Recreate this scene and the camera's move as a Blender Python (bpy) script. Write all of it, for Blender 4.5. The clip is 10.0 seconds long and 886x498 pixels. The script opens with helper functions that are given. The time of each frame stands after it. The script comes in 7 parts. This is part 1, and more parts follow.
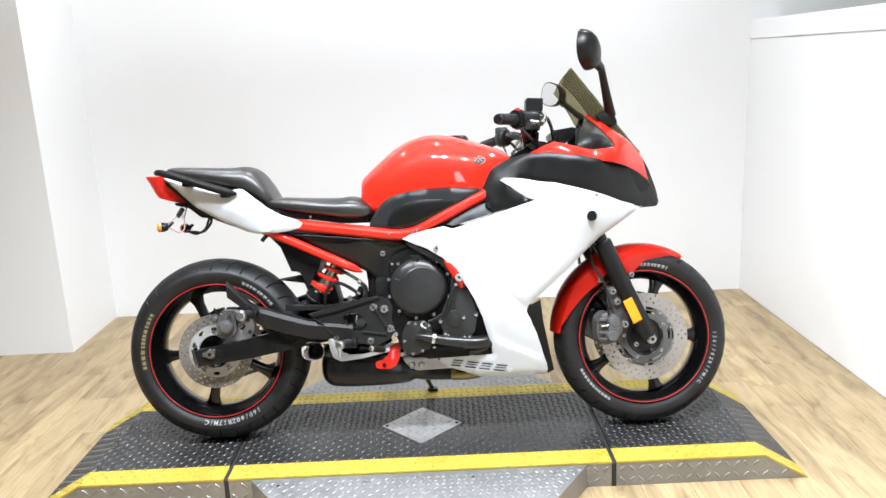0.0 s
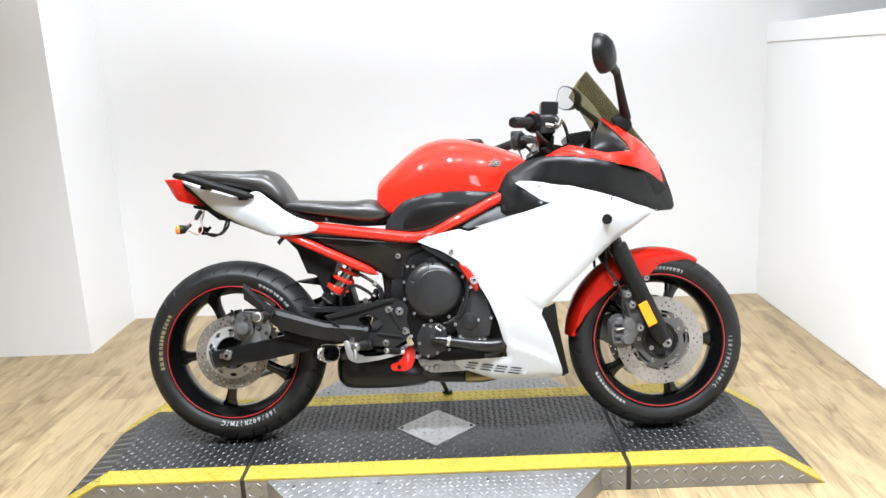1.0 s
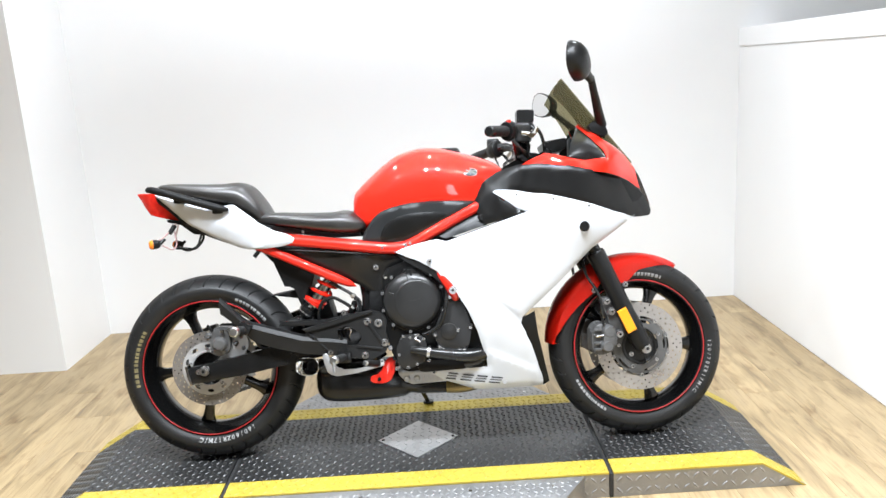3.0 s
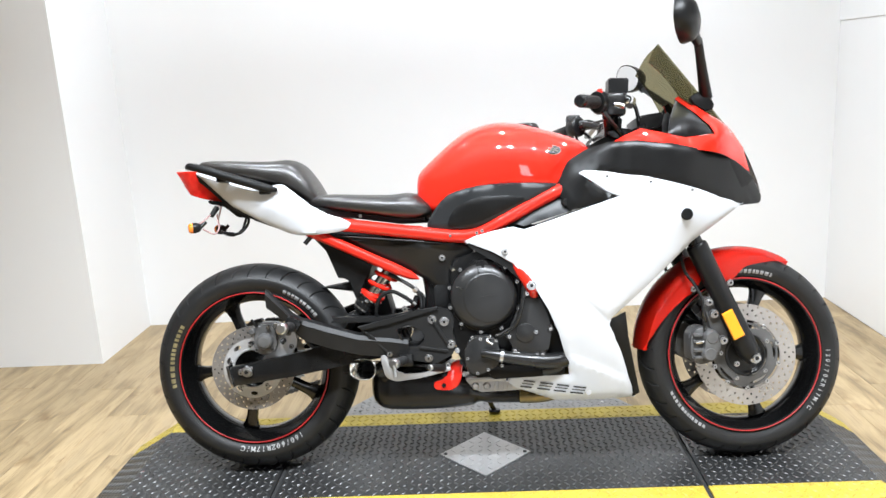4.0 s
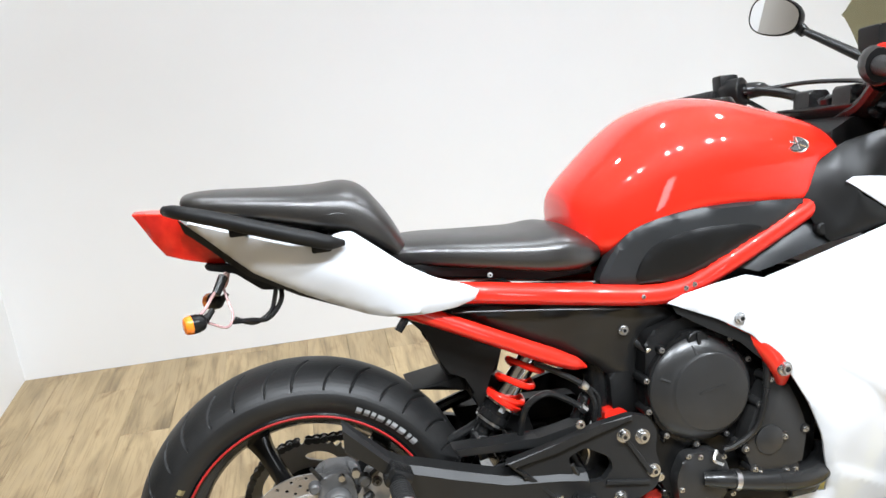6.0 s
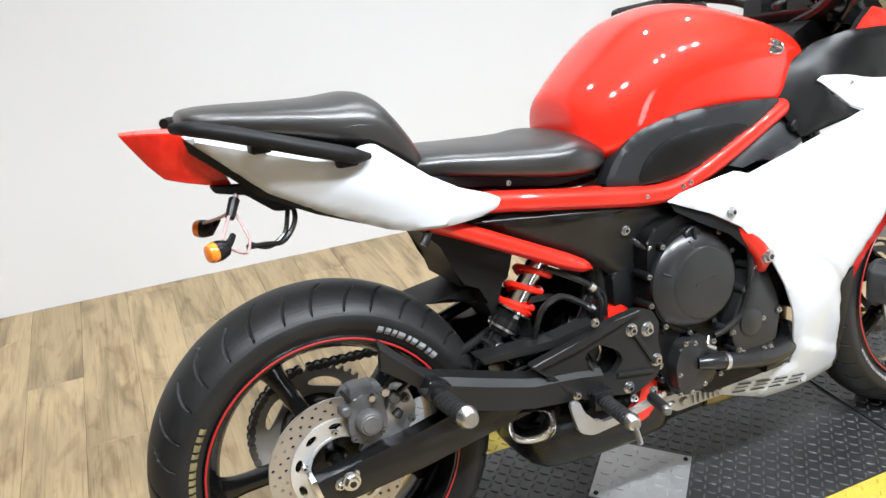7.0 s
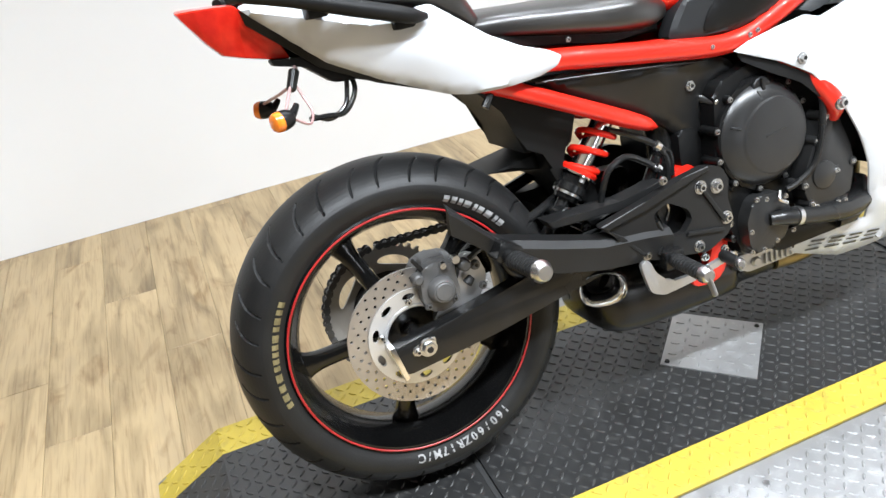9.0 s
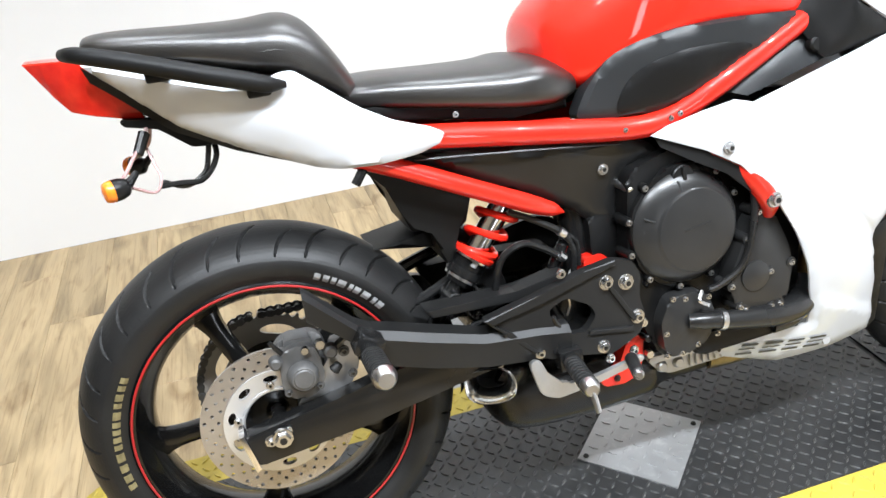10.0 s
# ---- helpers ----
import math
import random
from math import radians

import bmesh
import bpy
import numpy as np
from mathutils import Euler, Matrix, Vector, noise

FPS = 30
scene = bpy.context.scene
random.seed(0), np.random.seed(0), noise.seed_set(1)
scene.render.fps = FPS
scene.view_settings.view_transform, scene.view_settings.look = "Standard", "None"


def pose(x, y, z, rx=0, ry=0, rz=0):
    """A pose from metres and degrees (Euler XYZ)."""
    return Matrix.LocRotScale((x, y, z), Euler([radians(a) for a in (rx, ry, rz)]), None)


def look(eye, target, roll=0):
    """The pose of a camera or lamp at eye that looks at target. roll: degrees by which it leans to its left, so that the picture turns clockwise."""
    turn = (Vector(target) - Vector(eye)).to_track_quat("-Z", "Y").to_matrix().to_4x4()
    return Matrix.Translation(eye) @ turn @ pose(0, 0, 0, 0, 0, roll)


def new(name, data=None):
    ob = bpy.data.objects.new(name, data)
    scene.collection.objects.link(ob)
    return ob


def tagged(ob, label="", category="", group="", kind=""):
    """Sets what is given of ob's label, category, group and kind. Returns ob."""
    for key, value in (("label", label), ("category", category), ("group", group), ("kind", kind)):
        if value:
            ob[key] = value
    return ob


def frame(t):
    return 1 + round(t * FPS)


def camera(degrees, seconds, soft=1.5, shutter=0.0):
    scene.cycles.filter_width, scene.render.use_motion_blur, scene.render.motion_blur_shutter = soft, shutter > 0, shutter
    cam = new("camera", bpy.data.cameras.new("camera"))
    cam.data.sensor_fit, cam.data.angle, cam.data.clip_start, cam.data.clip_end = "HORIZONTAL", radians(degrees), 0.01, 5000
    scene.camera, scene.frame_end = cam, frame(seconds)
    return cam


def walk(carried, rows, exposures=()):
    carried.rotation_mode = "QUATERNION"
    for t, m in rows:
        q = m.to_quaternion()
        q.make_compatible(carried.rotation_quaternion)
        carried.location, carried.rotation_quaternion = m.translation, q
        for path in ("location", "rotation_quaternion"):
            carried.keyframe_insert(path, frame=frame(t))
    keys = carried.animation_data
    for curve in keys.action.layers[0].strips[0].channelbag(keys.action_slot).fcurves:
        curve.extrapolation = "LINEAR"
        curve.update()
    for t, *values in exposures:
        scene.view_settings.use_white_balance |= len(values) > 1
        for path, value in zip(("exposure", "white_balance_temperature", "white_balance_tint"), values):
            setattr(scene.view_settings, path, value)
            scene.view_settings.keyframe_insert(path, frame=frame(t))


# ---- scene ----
cam = camera(59.0, 10.0)
PATH = [
    (0, (0.769, -2.475, 1.311), (0.77, -0.531, 0.842), -2.6),
    (0.5, (0.775, -2.479, 1.311), (0.777, -0.531, 0.859), -2.7),
    (1, (0.77, -2.487, 1.308), (0.732, -0.54, 0.852), -2.7),
    (1.5, (0.776, -2.494, 1.309), (0.737, -0.545, 0.861), -2.8),
    (2, (0.779, -2.5, 1.312), (0.759, -0.55, 0.868), -2.8),
    (2.5, (0.784, -2.497, 1.314), (0.778, -0.544, 0.882), -3.3),
    (2.7, (0.783, -2.494, 1.324), (0.795, -0.542, 0.887), -3.3),
    (3.8, (0.7088, -2.2508, 1.2553), (0.6992, -0.2905, 0.7939), -4.28),
    (4, (0.6784, -2.1606, 1.2342), (0.5869, -0.2058, 0.7815), -3.18),
    (4.5, (0.5478, -1.9134, 1.2401), (0.6102, 0.0435, 0.7855), -4.23),
    (5, (0.3475, -1.6547, 1.2764), (0.6905, 0.2185, 0.6503), -5.29),
    (5.5, (0.19, -1.3703, 1.2399), (0.5301, 0.5285, 0.6531), -3.55),
    (5.7, (0.1524, -1.2658, 1.2827), (0.3986, 0.6508, 0.659), -3.61),
    (6.8, (-0.1955, -1.0646, 1.3261), (0.4992, 0.6401, 0.5369), -4.55),
    (7, (-0.2319, -1.0545, 1.2961), (0.4688, 0.6136, 0.4411), -2.62),
    (7.5, (-0.2779, -1.0657, 1.2599), (0.377, 0.5557, 0.2867), -1.73),
    (8, (-0.3046, -1.0782, 1.2165), (0.2873, 0.5038, 0.1436), -2.63),
    (8.5, (-0.3086, -1.0843, 1.2006), (0.2568, 0.4499, 0.0476), -1.73),
    (9, (-0.2847, -1.0806, 1.2067), (0.2609, 0.5608, 0.2009), -8.19),
    (9.5, (-0.1872, -1.0509, 1.2102), (0.2167, 0.6605, 0.2555), -11.89),
    (10, (0.0409, -1.024, 1.2262), (0.4657, 0.6633, 0.2502), -5.94),
]
EXPOSURES = [(0.0, -0.02), (2.5, 0.0), (4.5, 0.0), (5.5, -0.12), (7.0, -0.15), (8.5, -0.06), (9.5, 0.05), (10.0, 0.08)]
walk(cam, [(t, look(eye, target, roll)) for t, eye, target, roll in PATH], EXPOSURES)

# ---- world and lights ----
world = bpy.data.worlds.new("world")
scene.world = world
world.use_nodes = True
world.node_tree.nodes["Background"].inputs[0].default_value = (0.9, 0.95, 1.0, 1)
world.node_tree.nodes["Background"].inputs[1].default_value = 0.15

CEIL = 2.75
LAMP_SPOTS = [(-0.55, -1.05), (-0.25, -1.05), (0.5, -1.05), (0.8, -1.05), (1.35, -1.05), (1.65, -1.05),
              (-0.4, 0.70), (0.75, 0.70), (1.8, 0.70)]


def area_lamp(name, m, sx, sy, watts, colour, spread=180.0):
    data = bpy.data.lights.new(name, "AREA")
    data.shape, data.size, data.size_y, data.energy, data.color, data.spread = "RECTANGLE", sx, sy, watts, colour, radians(spread)
    ob = new(name, data)
    ob.matrix_world = m
    return ob


# the row before the bike throws a narrower beam than the row near the back wall
for lx, ly in LAMP_SPOTS:
    if ly < 0:
        area_lamp("lamp_light", pose(lx, ly, CEIL - 0.075), 0.07, 0.07, 29, (0.85, 0.92, 1.0), 126.0)
    else:
        area_lamp("lamp_light", pose(lx, ly, CEIL - 0.075), 0.07, 0.07, 22, (0.85, 0.92, 1.0), 168.0)
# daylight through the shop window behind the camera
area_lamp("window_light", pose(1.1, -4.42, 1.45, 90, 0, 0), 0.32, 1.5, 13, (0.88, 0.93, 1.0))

# ---- materials ----


def nodes_of(name, rough=0.5, metal=0.0, coat=0.0, spec=0.5):
    m = bpy.data.materials.new(name)
    m.use_nodes = True
    nt = m.node_tree
    b = nt.nodes["Principled BSDF"]
    b.inputs["Roughness"].default_value = rough
    b.inputs["Metallic"].default_value = metal
    b.inputs["Coat Weight"].default_value = coat
    b.inputs["Coat Roughness"].default_value = 0.04
    b.inputs["Specular IOR Level"].default_value = spec
    return m, nt, b


def noise_node(nt, scale, detail=4.0, coord="Object", stretch=(1, 1, 1), dist=0.0):
    tc = nt.nodes.new("ShaderNodeTexCoord")
    mp = nt.nodes.new("ShaderNodeMapping")
    mp.inputs["Scale"].default_value = stretch
    n = nt.nodes.new("ShaderNodeTexNoise")
    n.inputs["Scale"].default_value = scale
    n.inputs["Detail"].default_value = detail
    n.inputs["Distortion"].default_value = dist
    nt.links.new(tc.outputs[coord], mp.inputs["Vector"])
    nt.links.new(mp.outputs["Vector"], n.inputs["Vector"])
    return n


def ramp(nt, src, stops):
    r = nt.nodes.new("ShaderNodeValToRGB")
    while len(r.color_ramp.elements) < len(stops):
        r.color_ramp.elements.new(0.5)
    for e, (p, c) in zip(r.color_ramp.elements, stops):
        e.position, e.color = p, (c[0], c[1], c[2], 1)
    nt.links.new(src, r.inputs["Fac"])
    return r


def bump(nt, b, src, strength, dist=0.002):
    n = nt.nodes.new("ShaderNodeBump")
    n.inputs["Strength"].default_value = strength
    n.inputs["Distance"].default_value = dist
    nt.links.new(src, n.inputs["Height"])
    nt.links.new(n.outputs["Normal"], b.inputs["Normal"])


def surface(name, c1, c2, rough, metal=0.0, coat=0.0, grain=220.0, relief=0.1, blotch=6.0, spec=0.5, rough_var=0.12, stretch=(1, 1, 1)):
    """A surface with two tones mixed by large blotches, fine grain in relief and uneven gloss."""
    m, nt, b = nodes_of(name, rough, metal, coat, spec)
    big = noise_node(nt, blotch, 5.0, stretch=stretch)
    r = ramp(nt, big.outputs["Fac"], [(0.3, c1), (0.7, c2)])
    nt.links.new(r.outputs["Color"], b.inputs["Base Color"])
    fine = noise_node(nt, grain, 3.0, stretch=stretch)
    bump(nt, b, fine.outputs["Fac"], relief, 0.001)
    rr = nt.nodes.new("ShaderNodeMapRange")
    rr.inputs["To Min"].default_value, rr.inputs["To Max"].default_value = max(0.02, rough - rough_var), min(1.0, rough + rough_var)
    nt.links.new(big.outputs["Fac"], rr.inputs["Value"])
    nt.links.new(rr.outputs["Result"], b.inputs["Roughness"])
    return m


def grey(v, w=0.0):
    return (v * (1 + w), v, v * (1 - w))


RED = surface("red_gloss_paint", (0.68, 0.015, 0.006), (0.72, 0.018, 0.007), 0.5, coat=1.0, relief=0.01, rough_var=0.05, spec=0.1)
RED_FRAME = surface("red_frame_paint", (0.58, 0.016, 0.008), (0.64, 0.020, 0.010), 0.4, coat=0.8, relief=0.02, spec=0.15)
WHITE = surface("pearl_white_paint", (0.525, 0.548, 0.585), (0.550, 0.572, 0.608), 0.5, coat=0.8, relief=0.01, rough_var=0.05, spec=0.15)
BLACK_PLASTIC = surface("black_satin_plastic", grey(0.005), grey(0.009), 0.34, relief=0.1, grain=500, spec=0.23)
CHARCOAL = surface("charcoal_moulded_plastic", grey(0.015, -0.06), grey(0.022, -0.06), 0.40, relief=0.15, grain=480, spec=0.28)
PANEL_BLACK = surface("satin_black_panel", grey(0.006), grey(0.010), 0.30, relief=0.1, grain=480, spec=0.34)
BLACK_MATT = surface("matt_black_plastic", grey(0.004), grey(0.007), 0.5, relief=0.2, grain=420, spec=0.2)
BLACK_GLOSS = surface("gloss_black_paint", grey(0.002), grey(0.004), 0.2, coat=0.35, relief=0.02, spec=0.25)
BLACK_METAL = surface("black_painted_metal", grey(0.006), grey(0.011), 0.25, metal=0.0, relief=0.1, grain=300, spec=0.36)
BRACKET = surface("dark_grey_cast_paint", grey(0.008), grey(0.013), 0.44, metal=0.0, relief=0.15, grain=260, spec=0.26)
ENGINE_BLACK = surface("engine_black_paint", grey(0.004), grey(0.007), 0.30, metal=0.0, relief=0.2, grain=260, blotch=14, spec=0.16)
ENGINE_COVER = surface("satin_engine_cover", grey(0.014), grey(0.020), 0.32, metal=0.1, relief=0.12, grain=300, blotch=14, spec=0.42)
BOLT_DARK = surface("dull_bolt_steel", grey(0.34), grey(0.48), 0.35, metal=1.0, relief=0.08, grain=260)
# the browner second tone paints in warm reflections on the black vinyl
SEAT = surface("black_seat_vinyl", grey(0.008, 0.06), (0.015, 0.013, 0.011), 0.33, relief=0.3, grain=650, blotch=6, spec=0.8)
RUBBER = surface("black_rubber", grey(0.007), grey(0.013, 0.02), 0.47, relief=0.3, grain=240, blotch=12, spec=0.30)
HOSE = surface("rubber_hose", grey(0.007), grey(0.012), 0.28, relief=0.1, spec=0.45)
STEEL = surface("bright_steel", grey(0.48), grey(0.60), 0.27, metal=1.0, relief=0.1, grain=260)
CHROME = surface("polished_steel", grey(0.7), grey(0.78), 0.12, metal=1.0, relief=0.03, rough_var=0.06)
DISC = surface("brake_disc_steel", grey(0.32, 0.06), grey(0.43, 0.06), 0.30, metal=0.82, relief=0.12, grain=180)
ALLOY = surface("cast_alloy", grey(0.38), grey(0.5), 0.46, metal=0.9, relief=0.35, grain=200)
CALIPER = surface("grey_caliper_paint", grey(0.055, 0.015), grey(0.10, 0.015), 0.45, metal=0.2, relief=0.3, grain=220, blotch=25)
CARRIER = surface("brushed_alloy_carrier", grey(0.56), grey(0.68), 0.36, metal=0.72, relief=0.15, grain=240)
CHAIN_M = surface("oily_chain_steel", grey(0.07), grey(0.16), 0.42, metal=0.6, relief=0.2)
SPROCKET_M = surface("worn_sprocket_steel", grey(0.34, 0.03), grey(0.46, 0.03), 0.5, metal=0.35, relief=0.25)
PIPE_M = surface("heat_tinted_pipe", (0.20, 0.15, 0.06), (0.30, 0.23, 0.11), 0.35, metal=1.0, relief=0.1, blotch=20)
AMBER = surface("amber_lens", (0.75, 0.17, 0.010), (0.8, 0.21, 0.014), 0.2, coat=0.5, relief=0.25, grain=150)
REFLECT = surface("amber_reflector", (0.78, 0.27, 0.010), (0.84, 0.31, 0.014), 0.22, coat=0.4, relief=0.2, grain=300)
TAIL_RED = surface("red_tail_lens", (0.58, 0.010, 0.006), (0.78, 0.030, 0.014), 0.14, coat=0.35, relief=0.25, grain=60, blotch=38, spec=0.3)
PINK_WIRE = surface("pale_pink_wire", (0.34, 0.19, 0.19), (0.45, 0.30, 0.29), 0.35)
LETTER_W = surface("tyre_letter_paint", grey(0.16), grey(0.30), 0.6, relief=0.2, blotch=80)
LETTER_Y = surface("tyre_gold_letter", (0.10, 0.082, 0.035), (0.20, 0.165, 0.075), 0.6, relief=0.2, blotch=80)
STRIPE = surface("dark_red_stripe", (0.28, 0.010, 0.012), (0.35, 0.014, 0.014), 0.4, coat=0.3)
DECAL = surface("dark_decal", grey(0.02), grey(0.035), 0.35)
DECAL_GREY = surface("grey_decal", grey(0.28), grey(0.34), 0.35)
MIRROR_GLASS, _nt, _b = nodes_of("mirror_glass", 0.01, 1.0)
_b.inputs["Base Color"].default_value = (0.86, 0.87, 0.88, 1)


def smoked_glass():
    m, nt, b = nodes_of("smoked_screen", 0.06)
    b.inputs["Base Color"].default_value = (0.36, 0.34, 0.25, 1)
    mix = nt.nodes.new("ShaderNodeMixShader")
    tr = nt.nodes.new("ShaderNodeBsdfTransparent")
    tr.inputs["Color"].default_value = (0.64, 0.61, 0.48, 1)
    b.inputs["Base Color"].default_value = (0.05, 0.05, 0.035, 1)
    fine = noise_node(nt, 3.0, 2.0)
    bump(nt, b, fine.outputs["Fac"], 0.02, 0.001)
    mix.inputs["Fac"].default_value = 0.2
    nt.links.new(tr.outputs[0], mix.inputs[1])
    nt.links.new(b.outputs[0], mix.inputs[2])
    nt.links.new(mix.outputs[0], nt.nodes["Material Output"].inputs["Surface"])
    return m


SMOKED = smoked_glass()


def wall_paint():
    m, nt, b = nodes_of("white_wall_paint", 0.55)
    big = noise_node(nt, 1.3, 4.0)
    r = ramp(nt, big.outputs["Fac"], [(0.3, (0.825, 0.828, 0.83)), (0.7, (0.85, 0.853, 0.855))])
    nt.links.new(r.outputs["Color"], b.inputs["Base Color"])
    fine = noise_node(nt, 160.0, 3.0)
    bump(nt, b, fine.outputs["Fac"], 0.12, 0.001)
    return m


def plank_material():
    """Whitewashed oak-look vinyl: tone by plank, long grain, darker knots and streaks."""
    m, nt, b = nodes_of("oak_vinyl_plank", 0.42)
    info = nt.nodes.new("ShaderNodeObjectInfo")
    tc = nt.nodes.new("ShaderNodeTexCoord")
    add = nt.nodes.new("ShaderNodeVectorMath")
    add.operation = "MULTIPLY_ADD"
    comb = nt.nodes.new("ShaderNodeCombineXYZ")
    for k in range(3):
        nt.links.new(info.outputs["Random"], comb.inputs[k])
    add.inputs[1].default_value = (37.0, 91.0, 13.0)
    nt.links.new(comb.outputs[0], add.inputs[0])
    nt.links.new(tc.outputs["Object"], add.inputs[2])

    def grainy(scale, stretch, dist):
        mp = nt.nodes.new("ShaderNodeMapping")
        mp.inputs["Scale"].default_value = stretch
        n = nt.nodes.new("ShaderNodeTexNoise")
        n.inputs["Scale"].default_value, n.inputs["Detail"].default_value, n.inputs["Distortion"].default_value = scale, 6.0, dist
        nt.links.new(add.outputs[0], mp.inputs["Vector"])
        nt.links.new(mp.outputs[0], n.inputs["Vector"])
        return n
    broad = grainy(4.6, (3.0, 0.50, 1.0), 0.9)
    knots = grainy(8.0, (1.9, 0.75, 1.0), 0.8)
    fine = grainy(30.0, (5.0, 0.22, 1.0), 0.6)
    r1 = ramp(nt, broad.outputs["Fac"], [(0.28, (0.185, 0.132, 0.070)), (0.42, (0.300, 0.220, 0.118)), (0.56, (0.395, 0.292, 0.160)), (0.75, (0.342, 0.256, 0.146))])
    r2 = ramp(nt, fine.outputs["Fac"], [(0.3, (0.70, 0.66, 0.62)), (0.5, (1.0, 1.0, 1.0))])
    mixa = nt.nodes.new("ShaderNodeMix")
    mixa.data_type, mixa.blend_type = "RGBA", "MULTIPLY"
    mixa.inputs["Factor"].default_value = 0.9
    nt.links.new(r1.outputs["Color"], mixa.inputs["A"])
    nt.links.new(r2.outputs["Color"], mixa.inputs["B"])
    r3 = ramp(nt, knots.outputs["Fac"], [(0.57, (1.0, 1.0, 1.0)), (0.74, (0.60, 0.53, 0.45))])
    mixb = nt.nodes.new("ShaderNodeMix")
    mixb.data_type, mixb.blend_type = "RGBA", "MULTIPLY"
    mixb.inputs["Factor"].default_value = 1.0
    nt.links.new(mixa.outputs["Result"], mixb.inputs["A"])
    nt.links.new(r3.outputs["Color"], mixb.inputs["B"])
    hsv = nt.nodes.new("ShaderNodeHueSaturation")
    mr = nt.nodes.new("ShaderNodeMapRange")
    mr.inputs["To Min"].default_value, mr.inputs["To Max"].default_value = 0.92, 1.10
    nt.links.new(info.outputs["Random"], mr.inputs["Value"])
    nt.links.new(mr.outputs[0], hsv.inputs["Value"])
    nt.links.new(mixb.outputs["Result"], hsv.inputs["Color"])
    nt.links.new(hsv.outputs["Color"], b.inputs["Base Color"])
    bump(nt, b, fine.outputs["Fac"], 0.18, 0.001)
    return m


def worn_plate(name, c1, c2, scuff, rough, metal, edge=0.55, spec=0.5):
    """Painted or bare tread plate with scuffs and grime."""
    m, nt, b = nodes_of(name, rough, metal, spec=spec)
    big = noise_node(nt, 5.0, 6.0)
    fine = noise_node(nt, 55.0, 5.0, dist=0.4)
    r1 = ramp(nt, big.outputs["Fac"], [(0.3, c1), (0.7, c2)])
    r2 = ramp(nt, fine.outputs["Fac"], [(edge, (0, 0, 0)), (edge + 0.16, (1, 1, 1))])
    mx = nt.nodes.new("ShaderNodeMix")
    mx.data_type = "RGBA"
    sc = nt.nodes.new("ShaderNodeMath")
    sc.operation = "MULTIPLY"
    sc.inputs[1].default_value = 0.35
    nt.links.new(r2.outputs["Color"], sc.inputs[0])
    nt.links.new(sc.outputs[0], mx.inputs["Factor"])
    nt.links.new(r1.outputs["Color"], mx.inputs["A"])
    mx.inputs["B"].default_value = (*scuff, 1)
    nt.links.new(mx.outputs["Result"], b.inputs["Base Color"])
    rr = nt.nodes.new("ShaderNodeMapRange")
    rr.inputs["To Min"].default_value, rr.inputs["To Max"].default_value = rough - 0.12, rough + 0.12
    nt.links.new(fine.outputs["Fac"], rr.inputs["Value"])
    nt.links.new(rr.outputs[0], b.inputs["Roughness"])
    bump(nt, b, fine.outputs["Fac"], 0.15, 0.001)
    return m


WALL = wall_paint()
# tone of the unseen walls, kept dark so glossy blacks reflect less white
UNSEEN_GREY = surface("unseen_wall_grey", grey(0.20, 0.04), grey(0.24, 0.04), 0.6, relief=0.1, grain=160, blotch=1.5)
PLANK = plank_material()
SUBFLOOR = surface("dark_joint", grey(0.17, 0.2), grey(0.21, 0.2), 0.8)
PLATE_BLACK = worn_plate("black_tread_paint", grey(0.010), grey(0.016), (0.045, 0.045, 0.043), 0.38, 0.0, spec=0.8)
PLATE_YELLOW = worn_plate("yellow_safety_paint", (0.37, 0.275, 0.030), (0.44, 0.33, 0.048), (0.15, 0.12, 0.045), 0.45, 0.0, 0.55)
PLATE_BARE = worn_plate("bare_tread_plate", grey(0.26), grey(0.33), (0.46, 0.46, 0.455), 0.50, 0.8)
PLATE_COVER = worn_plate("bright_tread_plate", grey(0.42), grey(0.50), (0.7, 0.7, 0.69), 0.42, 0.85)
TREAD_WORN = worn_plate("worn_black_tread", grey(0.019), grey(0.032), (0.08, 0.08, 0.077), 0.40, 0.05, 0.5, 0.9)
DARK_GAP = surface("dark_gap_rubber", grey(0.012), grey(0.018), 0.7)

# ---- mesh helpers ----


def part(name, bm, material, parent=None, label="", smooth=35.0, at=None):
    """Links a bmesh as one mesh object under a thing or a part."""
    bmesh.ops.recalc_face_normals(bm, faces=bm.faces)
    me = bpy.data.meshes.new(name)
    bm.to_mesh(me)
    bm.free()
    me.materials.append(material)
    if smooth:
        me.polygons.foreach_set("use_smooth", [True] * len(me.polygons))
        me.set_sharp_from_angle(angle=radians(smooth))
    ob = new(name, me)
    if parent:
        ob.parent = parent
    if at:
        ob.location = at
    if label:
        ob["label"] = label
    return ob


def rings(bm, loops, closed=True, caps=True):
    """Skins a row of vertex loops."""
    vs = [[bm.verts.new(p) for p in loop] for loop in loops]
    n = len(vs[0])
    for a, b in zip(vs, vs[1:]):
        for k in range(n if closed else n - 1):
            bm.faces.new((a[k], a[(k + 1) % n], b[(k + 1) % n], b[k]))
    if caps and closed:
        bm.faces.new(list(reversed(vs[0])))
        bm.faces.new(vs[-1])
    return bm


def spline(points, n=8):
    """A smooth line through the points (Catmull-Rom)."""
    p = [Vector(q) for q in points]
    p = [p[0] * 2 - p[1]] + p + [p[-1] * 2 - p[-2]]
    out = []
    for i in range(1, len(p) - 2):
        a, b, c, d = p[i - 1:i + 3]
        for k in range(n):
            t = k / n
            out.append(0.5 * ((2 * b) + (c - a) * t + (2 * a - 5 * b + 4 * c - d) * t * t + (3 * b - a - 3 * c + d) * t ** 3))
    out.append(p[-2])
    return out


